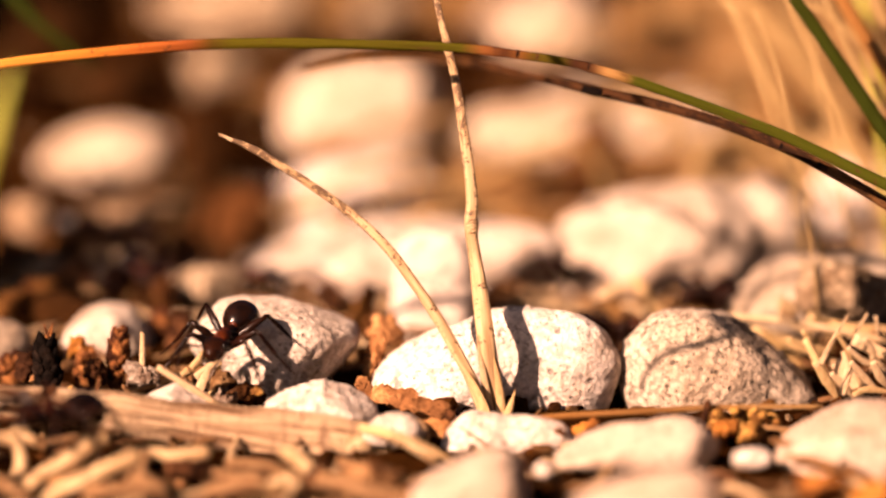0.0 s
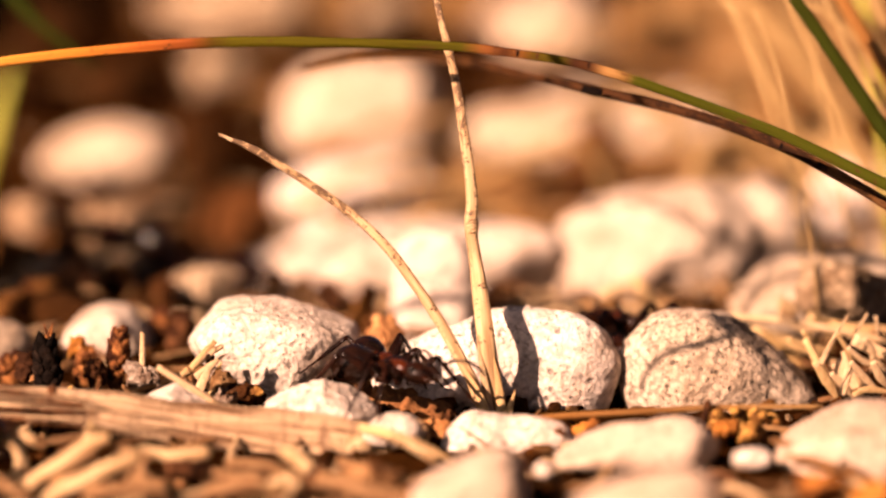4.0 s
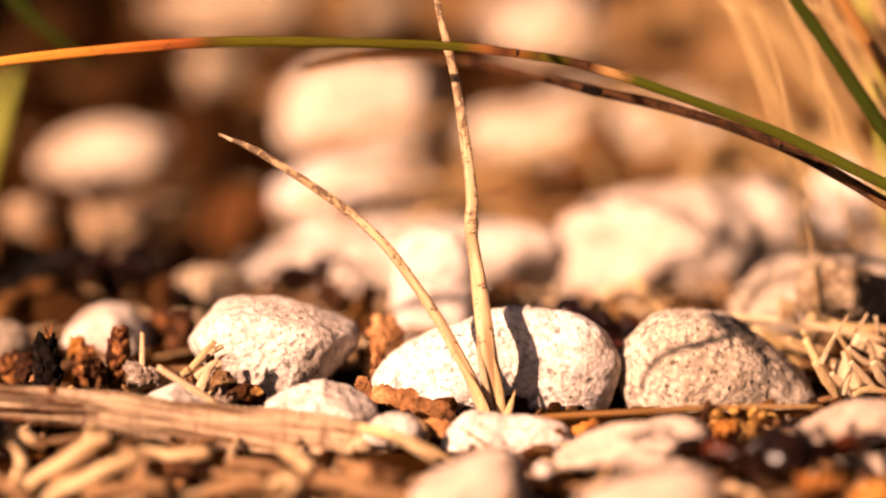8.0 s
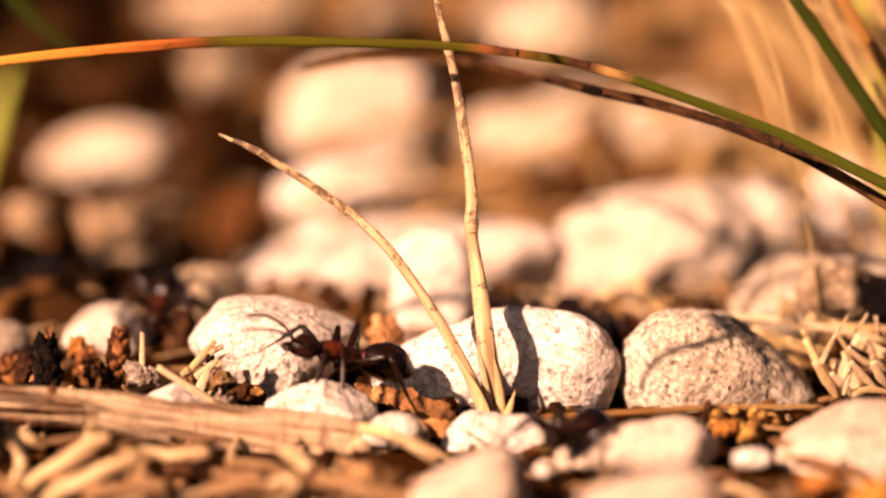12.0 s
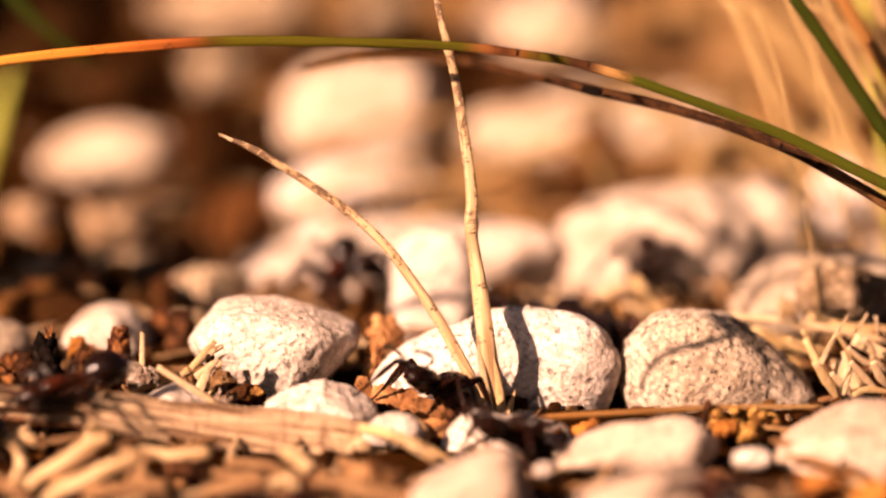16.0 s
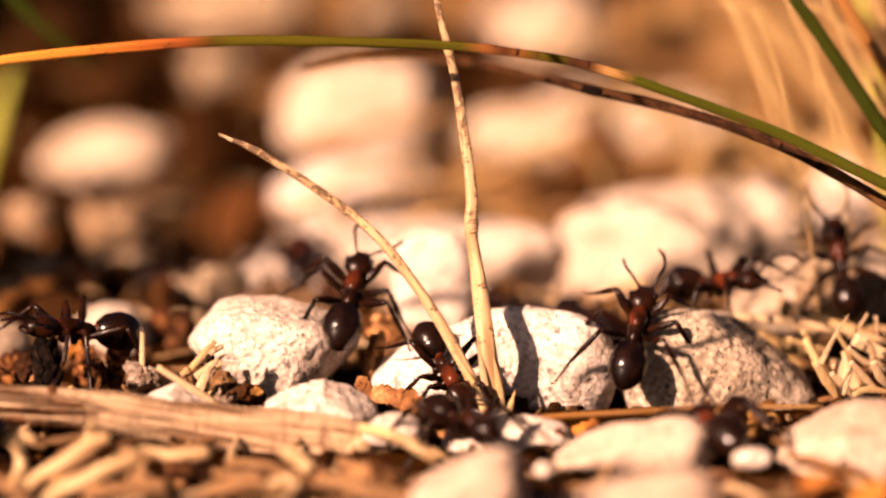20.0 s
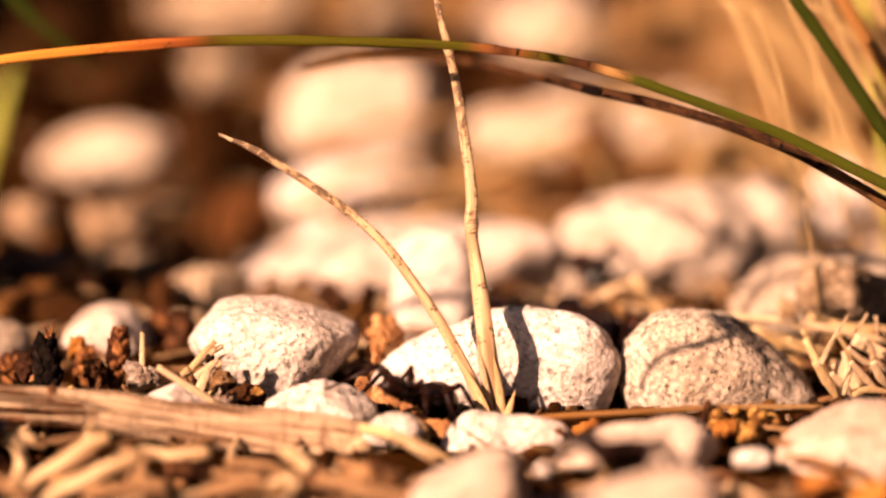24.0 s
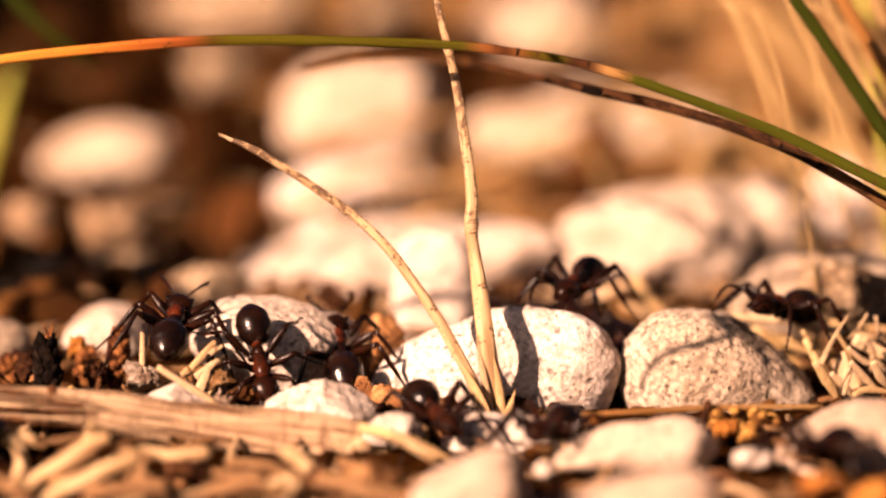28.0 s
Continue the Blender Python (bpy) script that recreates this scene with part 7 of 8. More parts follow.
    crawl(ants[8], [(0, -12.1, 70.6, -0.4, 0, 0, -80), (2.6, -3.6, 23.8, -1.0, 7, -20, -71), (3, -7.9, 34.3, -0.6, -8, -4, -114), (3.3, -9.5, 32.3, -0.6, -8, -1, -113), (3.4, -10.5, 32.5, -0.5, -4, -3, -171), (3.5, -11.6, 32.6, -0.4, 0, 0, 132), (4.2, -19.2, 45.6, -0.7, 0, 0, 131), (5, -35.7, 60.7, -0.2, 0, 0, 138), (28, -35.7, 60.7, -0.2, 0, 0, 138)])
    crawl(ants[9], [(0, 28.0, -14.8, -1.0, 0, 0, 0), (4.73, 28.0, -14.8, -1.0, 0, 0, 59), (5.07, 28.0, -14.8, -1.0, 0, 0, 119), (5.4, 28.0, -14.8, -1.0, 0, 0, 178), (6.6, 25.4, -14.7, -0.6, 0, 0, -175), (7, 19.1, -12.1, 1.1, -5, -5, -111), (7.25, 16.6, -15.5, 0.4, -3, 1, -125), (7.5, 13.8, -16.6, 0.0, -3, 0, -150), (8, 13.3, -15.4, -0.3, -7, -1, 150), (8.3, 13.3, -11.9, -0.4, -17, -5, 104), (8.6, 13.9, -9.7, 0.2, -12, -9, 99), (9, 12.2, -2.8, 0.8, -20, -18, 112), (9.3, 10.7, 5.3, 1.6, -20, -35, 115), (9.45, 8.2, 6.2, 2.8, -20, -35, 168), (9.6, 5.7, 7.1, 4.1, -19, -35, -139), (9.8, 4.2, 11.2, 2.8, -9, -10, -119), (10, 1.7, 17.2, 1.2, -9, -6, -120), (10.3, -0.5, 17.7, 0.3, -8, -2, -115), (10.6, -3.2, 20.2, 0.1, -9, -4, -118), (11, -6.6, 23.1, 0.4, -12, -9, -126), (11.3, -12.1, 27.0, 0.5, -10, -4, -119), (11.6, -14.9, 25.3, 0.8, -6, -4, -105), (12, -16.0, 21.8, 0.3, -2, 10, -93), (12.3, -19.4, 3.3, 0.5, 7, -10, -62), (12.5, -18.0, -3.9, 2.7, -8, -3, -108), (12.9, -22.8, 0.8, 1.4, -3, -3, -156), (13.3, -27.5, 5.6, 0.1, 0, 0, 157), (28, -27.5, 5.6, 0.1, 0, 0, 157)])
    crawl(ants[10], [(0, -24.6, -14.8, -0.2, 0, 0, 0), (4, -24.6, -14.8, -0.2, 0, 0, 14), (5.2, -12.2, -11.7, 0.5, 0, 0, 16), (5.35, -13.1, -12.3, 0.7, -5, 1, -48), (5.5, -14.1, -12.8, 0.9, -8, -3, -112), (5.8, -14.7, -16.1, -0.4, -6, -1, -104), (6.3, -13.3, -18.5, -0.2, 3, -7, -75), (6.47, -13.7, -17.5, -0.1, -3, -9, -16), (6.63, -14, -16.5, 0, -7, -5, 43), (6.8, -14.4, -15.6, 0.2, -7, 1, 102), (6.87, -14.8, -15.6, -0, -2, -2, 153), (6.93, -15.1, -15.6, -0.2, -1, -9, -155), (7, -15.5, -15.6, -0.5, -6, -13, -102), (7.4, -18, -24.3, -0.7, 0, 0, -112), (8.3, -18, -38, -0.5, 0, 0, -112), (28, -18, -38, -0.5, 0, 0, -112)])
    crawl(ants[11], [(0, -30.1, 20.5, -0.5, 0, 0, 0), (3.8, -30.1, 20.5, -0.5, 0, 0, -22), (5, -17.2, 15.4, 1.7, 0, 0, -62), (5.17, -18.3, 11.5, 1.9, 3, -11, -4), (5.33, -19.4, 7.5, 2.2, -6, -20, 57), (5.5, -20.6, 3.6, 2.5, -18, -16, 118), (5.65, -22.0, 6.8, 1.6, -15, -16, 177), (5.8, -23.4, 10.0, 0.6, -14, -18, -124), (6, -22.5, -4.4, 3.4, -14, -13, -127), (6.15, -25.8, 0.6, 1.6, -5, -9, -167), (6.3, -29.0, 5.6, -0.2, 0, 0, 155), (28, -29.0, 5.6, -0.2, 0, 0, 155)])
    crawl(ants[12], [(0, -36.5, 65.6, -0.5, 0, 0, 0), (4.3, -36.5, 65.6, -0.5, 0, 0, -29), (5.5, -27.7, 60.7, 0.1, 0, 0, -20), (6.6, -23.5, 60.8, -0.3, 0, 0, -27), (7, -18, 56.1, -0.3, 8, -3, -61), (7.3, -13.5, 35.4, 0.7, 9, -1, -58), (7.6, -11.3, 29.2, 0.2, 7, -4, -64), (8, -7.7, 34.1, -0, 8, -13, -66), (8.6, -1.5, 27, 0.2, 0, 0, -30), (9.2, 4.5, 20, -0.3, 0, 0, -45), (28, 4.5, 20, -0.3, 0, 0, -45)])
    crawl(ants[13], [(0, -12.1, 35.3, -0.5, 0, 0, 0), (3.3, -12.1, 35.3, -0.5, 0, 0, -43), (3.8, -12.1, 35.3, -0.5, 0, 0, -87), (5, -12.0, 32.4, -0.4, 0, 0, -82), (5.17, -11.5, 30.3, 0.1, 7, 6, -30), (5.33, -11.1, 28.3, 0.7, 15, 4, 22), (5.5, -10.6, 26.2, 1.2, 19, -4, 73), (5.6, -9.5, 20.7, 2.4, 8, -9, 28), (5.7, -8.3, 15.1, 3.5, 3, -21, -18), (5.8, -7.1, 9.5, 4.7, 9, -32, -67), (6, -6.4, 9.0, 4.7, 3, -28, -80), (6.2, -6.4, -1.4, 3.6, -6, 2, -107), (6.3, -7.3, -0.7, 1.8, -11, -12, -120), (6.6, -12.5, -1.1, 1.5, -9, -15, -113), (6.8, -15.6, 4.0, 0.4, -9, -8, -113), (6.9, -17.8, 14.6, 0.1, -2, -7, -178), (7, -20.1, 25.2, -0.2, 0, 0, 119), (7.6, -32.0, 35.3, -0.2, 0, 0, 140), (28, -32.0, 35.3, -0.2, 0, 0, 140)])
    crawl(ants[14], [(0, 12.8, -38, -0.5, 0, 0, 0), (3.3, 12.8, -38, -0.5, 0, 0, 41), (3.8, 12.8, -38, -0.5, 0, 0, 82), (5, 14, -22.1, -0.4, 0, 0, 85), (5.5, 14.7, -12.2, -0.2, -18, -2, 104), (5.8, 12.5, 0.6, -0.1, -14, -18, 103), (6, 12.9, -5.3, -0.9, -13, -7, 101), (6.3, 13.2, -1, 1, -4, -20, 90), (6.6, 18.7, 13.5, 2.5, 7, -35, 75), (6.8, 23.5, 14.4, 2.3, -4, -15, 88), (7, 24.5, 15.5, 2.1, 4, -9, 78), (7.3, 32.4, 20.9, -0.2, 0, 0, 50), (28, 32.4, 20.9, -0.2, 0, 0, 50)])
    crawl(ants[15], [(0, 22.6, -38, -0.5, 0, 0, 0), (8.93, 22.6, -38, -0.5, 0, 0, 48), (9.27, 22.6, -38, -0.5, 0, 0, 95), (9.6, 22.6, -38, -0.5, 0, 0, 143), (10.8, 15.7, -27, -0.3, 0, 0, 128), (11.3, 13.3, -9.9, 0.3, -23, -12, 115), (11.45, 10.4, -10.2, 0.4, -17, -5, 178), (11.6, 7.5, -10.5, 0.5, -8, -7, -119), (12, 5.9, -10.5, -0.4, -7, -5, -113), (12.3, 5.1, -11.3, 0, -7, -6, -115), (13.3, 3.8, -16, -0.4, 0, 0, -98), (13.83, 4.4, -16.2, -0.4, -4, 5, -151), (14.17, 4.7, -16.3, -0.4, -11, 4, 156), (14.5, 5, -16.5, -0.4, -14, -1, 103), (14.8, 5.6, -12.7, 0.3, 6, -10, 81), (15, 6.3, -10.5, -0.8, -9, 0, 97), (15.3, 5.4, -11.2, -0.5, -13, -2, 102), (15.6, 2.8, -5.1, 0, -10, -18, 101), (15.73, 1.5, -3.7, 0.1, -9, -18, 150), (15.87, 0.3, -2.4, 0.2, -9, -19, -162), (16, -1, -1, 0.2, -9, -19, -113), (16.1, -0.9, -1.5, 0.1, -5, -13, -162), (16.2, -0.9, -2.1, 0, -7, -7, 151), (16.3, -0.8, -2.6, -0.1, -13, -4, 105), (16.6, -2.4, 0.3, 1.3, -12, -24, 107), (16.8, -4, 7.9, 1.2, -16, -17, 111), (17, -4.4, 7.2, 2.7, -13, -34, 109), (17.3, -3.9, 12.3, 3.8, -10, -34, 105), (17.6, -2.9, 13.1, 3.6, 1, -25, 90), (17.8, -2.9, 13.3, 3.2, 0, -23, 91), (18, -2.1, 13.3, 2.4, 11, -15, 78), (18.3, -2.2, 23.4, 0.8, 10, -10, 80), (18.4, -2.6, 22.5, 0.9, 10, -20, 133), (18.5, -3.1, 21.6, 1, 1, -25, -170), (18.6, -3.6, 20.7, 1.1, -9, -21, -113), (19, -4.6, 20.7, 1.4, -16, -26, -132), (19.3, -6.4, 22, 1.7, -19, -34, -140), (19.45, -7.1, 28.4, 1, -7, -29, 157), (19.6, -7.7, 34.9, 0.3, -6, -18, 99), (19.8, -9.4, 39.4, 0.1, -4, -14, 97), (20, -8.9, 39.2, 0.5, 0, -14, 92), (20.3, -10.4, 52.7, -0.3, -7, -6, 100), (20.6, -16.2, 52.9, -1.5, 2, -8, 92), (21.5, -22.3, 82.6, 0, 0, 0, 123), (22.5, -41, 95.6, 0, 0, 0, 145), (28, -41, 95.6, 0, 0, 0, 145)])
    crawl(ants[16], [(0, 5.2, -38, -0.5, 0, 0, 0), (13.9, 5.2, -38, -0.5, 0, 0, 46), (14.4, 5.2, -38, -0.5, 0, 0, 93), (15.6, 4.9, -22.1, 1.4, 0, 0, 96), (15.73, 4.2, -18, 0.8, 3, -7, 146), (15.87, 3.4, -13.8, 0.2, 0, -13, -164), (16, 2.6, -9.6, -0.4, -7, -15, -112), (16.1, 3, -9.5, -0.4, 6, -23, -174), (16.2, 3.3, -9.4, -0.4, 19, -15, 125), (16.3, 3.6, -9.3, -0.4, 19, 0, 69), (16.6, 8.3, -6.9, 0, 19, 1, 68), (16.8, 11.1, 0.5, 0.3, 17, -10, 67), (17, 14.3, 4.3, 1.3, -8, -39, 96), (17.3, 15.6, 8.4, 3.4, -4, -29, 90), (17.6, 18.1, 13.6, 2.7, 3, -13, 81), (17.8, 16.9, 13.6, 2.7, -3, -11, 88), (18, 16.8, 10.1, 2.9, -7, -15, 93), (18.3, 17.2, 13.6, 2.6, -13, -11, 99), (18.4, 16.7, 12.9, 2.6, -11, -8, 150), (18.5, 16.3, 12.2, 2.6, -7, -8, -159), (18.6, 15.8, 11.4, 2.6, -5, -10, -108), (18.8, 12.4, 19.4, 0.6, -6, -6, -113), (19, 8.2, 24.7, -0.5, -7, -7, -114), (19.07, 8.4, 25.3, -0.4, 1, -15, -172), (19.13, 8.6, 25.9, -0.3, 11, -12, 130), (19.2, 8.8, 26.6, -0.1, 15, -2, 73), (19.25, 9.9, 25, 0.2, 9, -7, 8), (19.3, 11.1, 23.4, 0.5, 11, -14, -59), (19.6, 12.4, 8.6, 4.1, 18, -16, -31), (19.8, 14.7, 10.1, 3.5, 15, -8, -41), (20, 15.6, 13.6, 3, 15, -9, -43), (20.3, 18.6, 17.3, 2.1, 13, -10, -53), (20.45, 20.1, 28.6, 1.4, 12, -1, 7), (20.6, 21.6, 39.8, 0.7, 19, 4, 67), (21, 24.6, 59.4, -0.7, 21, 3, 65), (21.5, 29.5, 66, 2, 0, 0, 38), (22.2, 40.5, 70.9, -0.3, 0, 0, 24), (28, 40.5, 70.9, -0.3, 0, 0, 24)])
    crawl(ants[17], [(0, -48.4, 100.6, 0.0, 0, 0, 0), (13.4, -48.4, 100.6, 0.0, 0, 0, -70), (14.6, -37.2, 70.7, -0.8, 0, 0, -55), (16, -3.2, 35.4, -0.0, 0, 0, -55), (16.3, 0.2, 9.9, 3.2, 7, -13, -69), (16.6, 2.1, 9.6, 4.1, 16, -21, -39), (16.8, 6.6, 5.2, 3.1, 13, 18, -45), (17, 8.4, 5.5, 0.1, 12, 28, -50), (17.3, 8.0, 4.6, 0.2, 9, 24, -63), (17.6, 6.8, 4.0, -0.2, 2, 21, -87), (17.8, 6.7, -0.1, -0.4, 1, 23, -89), (18, 6.4, -3.6, -0.4, 2, 12, -86), (18.3, 5.9, -10.1, -0.5, 0, 4, -93), (18.6, 6.0, -19.2, -0.4, 1, 5, -88), (19, 5.5, -21.2, -0.3, 0, 0, -96), (19.6, 4.7, -30.5, -0.4, 0, 0, -95), (28, 4.7, -30.5, -0.4, 0, 0, -95)])
    crawl(ants[18], [(0, -29.8, 10.4, 0.1, 0, 0, 0), (12.4, -29.8, 10.4, 0.1, 0, 0, -35), (13.6, -12.3, -1.7, 2.0, 0, 0, -21), (14.5, -5.0, -0.7, 2.0, 19, -24, 4), (14.8, -3.3, 12.8, 2.4, 51, -35, 6), (15, -2.0, 7.4, 3.9, 50, -35, 6), (15.15, -0.2, 12.4, 2.6, 33, -16, -27), (15.3, 1.7, 17.4, 1.2, 9, -10, -63), (15.6, 8.8, 28.1, -0.3, 10, -13, -64), (15.73, 9.9, 30.8, 0.1, 11, -16, -17), (15.87, 11.0, 33.5, 0.6, 9, -19, 31), (16, 12.2, 36.2, 1.0, 5, -20, 80), (16.3, 12.6, 53.7, -0.6, -1, -17, 88), (16.5, 15.0, 104.9, -2.2, -3, -20, 90), (17.2, 23.0, 131.2, 0.0, 0, 0, 39), (18.5, 51.8, 141.2, 0.0, 0, 0, 19), (28, 51.8, 141.2, 0.0, 0, 0, 19)])
    crawl(ants[19], [(0, -31.6, 10.5, -0.4, 0, 0, 0), (12.8, -31.6, 10.5, -0.4, 0, 0, -23), (14, -2.4, -1.7, 0.8, 0, 0, -21), (14.4, -4.5, -1.1, 1.2, -11, -8, -71), (14.8, -6.6, -0.5, 1.5, -12, -22, -122), (15, -7.0, -0.4, 1.6, -12, -19, -123), (15.3, -7.4, -0.7, 2.2, -13, -20, -126), (15.6, -13.5, -1.1, 2.2, -18, -3, 179), (16, -18.5, -5.3, 1.4, -17, 15, -156), (16.3, -25.3, -9.7, 0.0, 0, 0, -156), (28, -25.3, -9.7, 0.0, 0, 0, -156)])
    crawl(ants[20], [(0, -37.1, 45.6, -0.2, 0, 0, 0), (13.1, -37.1, 45.6, -0.2, 0, 0, -28), (14.3, -27.5, 40.6, -0.1, 0, 0, -36), (14.8, -22.6, 35.1, -0.8, 8, -12, -59), (15, -19.2, 32.7, 0.0, 10, -9, -55), (15.3, -13.6, 25.9, 0.9, 15, -10, -35), (15.6, -6.7, 31.2, 0.8, 17, -16, -31), (15.7, -6.5, 31.2, 0.8, 19, -8, 16), (15.8, -6.2, 31.2, 0.8, 25, -5, 63), (15.87, -6.2, 31.2, 0.8, 25, 11, 12), (15.93, -6.3, 31.1, 0.9, 12, 20, -43), (16, -6.3, 31.1, 0.9, -3, 14, -99), (16.3, -6.8, 21.9, 1.9, -2, 6, -95), (16.6, -9.3, 11.0, 3.6, -10, -8, -119), (16.8, -10.5, 10.5, 4.1, -10, -13, -118), (17, -9.9, 4.4, 2.2, -5, 36, -103), (17.3, -9.1, 2.1, 1.0, 2, 33, -81), (17.6, -9.5, 0.4, 0.2, -6, 6, -107), (17.8, -9.8, 0.3, -0.0, -8, 0, -113), (18, -10.8, 0.3, 0.5, -7, -1, -109), (18.3, -11.9, -3.8, 1.3, -6, -5, -105), (18.6, -12.2, -1.2, 1.1, -7, -5, -107), (18.67, -11.8, -0.6, 0.9, 0, -13, -165), (18.73, -11.3, -0.1, 0.7, 10, -11, 136), (18.8, -10.9, 0.5, 0.5, 14, -2, 79), (18.87, -10.2, 0.2, 0.4, 13, 1, 31), (18.93, -9.4, -0.1, 0.2, 10, 2, -17), (19, -8.7, -0.3, 0.1, 7, 0, -65), (19.3, -6.5, -0.1, 0.7, 11, -16, -56), (19.45, -6.3, 2.5, 1.3, 17, -19, 5), (19.6, -6.2, 5.2, 1.9, 18, -25, 68), (19.8, -6.0, 5.1, 2.8, 15, -28, 72), (20, -4.9, 9.2, 3.7, 11, -35, 77), (20.3, -4.6, 20.3, 1.3, -7, -11, 100), (20.6, -5.8, 33.2, -0.4, -3, -4, 94), (21, -8.4, 39.1, 0.2, 0, -11, 92), (21.3, -8.5, 39.4, 0.3, -2, -7, 94), (21.5, -7.7, 52.1, -0.9, 4, -3, 88), (22.2, 9.3, 91.0, 0.9, 0, 0, 41), (23.2, 45.4, 100.9, -0.8, 0, 0, 15), (28, 45.4, 100.9, -0.8, 0, 0, 15)])
    crawl(ants[21], [(0, -11.7, -38, -0.5, 0, 0, 0), (15, -11.7, -38, -0.5, 0, 0, 52), (16.2, -6.7, -22.1, -0.5, 0, 0, 67), (16.6, -6.8, -17.1, 0, 0, -10, 92), (16.8, -6.8, -14.2, 0.4, 1, -13, 91), (17, -6.9, -13.1, 0.6, -2, -27, 94), (17.3, -6.8, -12.5, 0.7, -13, -11, 108), (17.4, -6.4, -13.7, 0.6, -5, -17, 48), (17.5, -5.9, -15, 0.5, 5, -13, -12), (17.6, -5.5, -16.2, 0.4, 6, -3, -71), (18, -3.6, -25.3, -0.5, 0, 0, -77), (18.9, -3.6, -38, -0.5, 0, 0, -77), (28, -3.6, -38, -0.5, 0, 0, -77)])
    crawl(ants[22], [(0, 12.3, -38, -0.5, 0, 0, 0), (14.8, 12.3, -38, -0.5, 0, 0, 53), (15.3, 12.3, -38, -0.5, 0, 0, 106), (16.5, 10, -22.1, 2.2, 0, 0, 97), (16.8, 9.4, -15.6, 1.2, 1, -14, 86), (17, 10.4, -3.7, 0.1, 1, -14, 86), (17.3, 11.2, 0.4, -0.1, 3, -18, 83), (17.6, 12.8, 4.2, 0.3, 22, -16, 58), (17.8, 13.5, 3.1, 0.4, 21, -10, 60), (18, 14.8, 4.3, 0.8, 22, -13, 58), (18.3, 18.9, 7.3, 2.2, 19, -26, 59), (18.6, 20.9, 13.6, 2, 23, -14, 55), (19, 22.7, 16.4, 4.2, -16, -54, 106), (19.3, 22.2, 16.5, 4.1, 1, -42, 82), (19.6, 22.1, 16.4, 3.9, 9, -41, 71), (19.8, 21.9, 16.2, 3.9, 5, -36, 76), (20, 22, 17.7, 4.7, -16, -57, 105), (20.3, 24.1, 33.9, 1.9, -16, -11, 101), (20.6, 25.6, 48.3, 0, 10, -2, 74), (21, 20.9, 62.9, 0.2, -7, -11, 93), (21.1, 21.5, 60.5, -0.1, -8, -18, 35), (21.2, 22.1, 58, -0.4, -3, -22, -24), (21.3, 22.8, 55.6, -0.8, 4, -20, -84), (21.4, 23.8, 57.2, -0.4, -4, -11, -22), (21.5, 24.9, 58.8, -0.1, 0, 0, 38), (22.3, 40.5, 70.9, -0.3, 0, 0, 38), (28, 40.5, 70.9, -0.3, 0, 0, 38)])
    crawl(ants[23], [(0, -34.6, 20.5, -0.6, 0, 0, 0), (15.8, -34.6, 20.5, -0.6, 0, 0, -60), (17, -27.7, 8.5, 0.3, 0, 0, -50), (17.6, -20.9, 4.9, 1.7, 8, -14, -60), (17.8, -22.0, 7.3, 1.9, 15, -3, 2), (18, -23.1, 9.7, 2.2, 28, -4, 65), (18.15, -21.5, 9.6, 2.2, 14, -3, 1), (18.3, -19.8, 9.5, 2.1, 7, -15, -63), (18.6, -19.5, 2.0, 3.0, 12, -7, -44), (19, -19.0, 15.3, 1.6, 9, -16, -60), (19.3, -18.5, 15.4, 1.6, 8, -14, -61), (19.45, -18.8, 21.8, 1.3, 11, -2, 6), (19.6, -19.1, 28.1, 1.0, 23, 0, 72), (19.67, -18.4, 29.6, 0.8, 14, 1, 25), (19.73, -17.7, 31.1, 0.6, 7, -5, -22), (19.8, -17.1, 32.5, 0.4, 6, -14, -68), (20, -15.5, 34.8, -0.4, 6, -15, -70), (20.1, -15.0, 37.4, -0.3, -2, -13, -14), (20.2, -14.5, 40.1, -0.2, -5, -6, 41), (20.3, -13.9, 42.7, -0.0, 0, 0, 96), (21, -18.5, 60.7, 0.9, 0, 0, 126), (22, -38.0, 75.6, -0.7, 0, 0, 142), (28, -38.0, 75.6, -0.7, 0, 0, 142)])
    crawl(ants[24], [(0, -32.5, 0.4, -0.2, 0, 0, 0), (16.3, -32.5, 0.4, -0.2, 0, 0, -39), (17.5, -25.1, -5.6, -0.2, 0, 0, -32), (18, -19.1, -7.9, 0.9, 7, -2, -63), (18.3, -17.9, -8.5, 1.0, 7, -9, -62), (18.45, -16.0, -6.0, 1.3, 20, -8, -2), (18.6, -14.0, -3.4, 1.6, 27, -18, 58), (18.75, -13.9, -1.0, 2.0, 5, -13, 88), (18.79, -14.7, -0.3, 1.9, 1, -19, 138), (18.84, -15.4, 0.5, 1.8, -6, -20, -171), (18.88, -16.2, 1.3, 1.8, -12, -15, -120), (19, -16.4, -4.1, 2.7, -13, 2, -129), (19.3, -17.8, 6.2, 1.2, -18, -5, -167), (19.6, -18.6, 2.1, 2.2, -14, -9, -131), (19.8, -18.6, 6.0, 1.8, -14, -10, -132), (20, -19.5, 3.9, 2.2, -16, -9, -146), (20.3, -20.3, 3.9, 2.6, -17, -22, -139), (20.6, -21.9, 6.3, 2.5, -14, -16, -126), (21, -23.2, 10.5, 2.3, -14, -13, -129), (21.5, -28.3, 10.8, -0.7, 0, 0, 162), (28, -28.3, 10.8, -0.7, 0, 0, 162)])
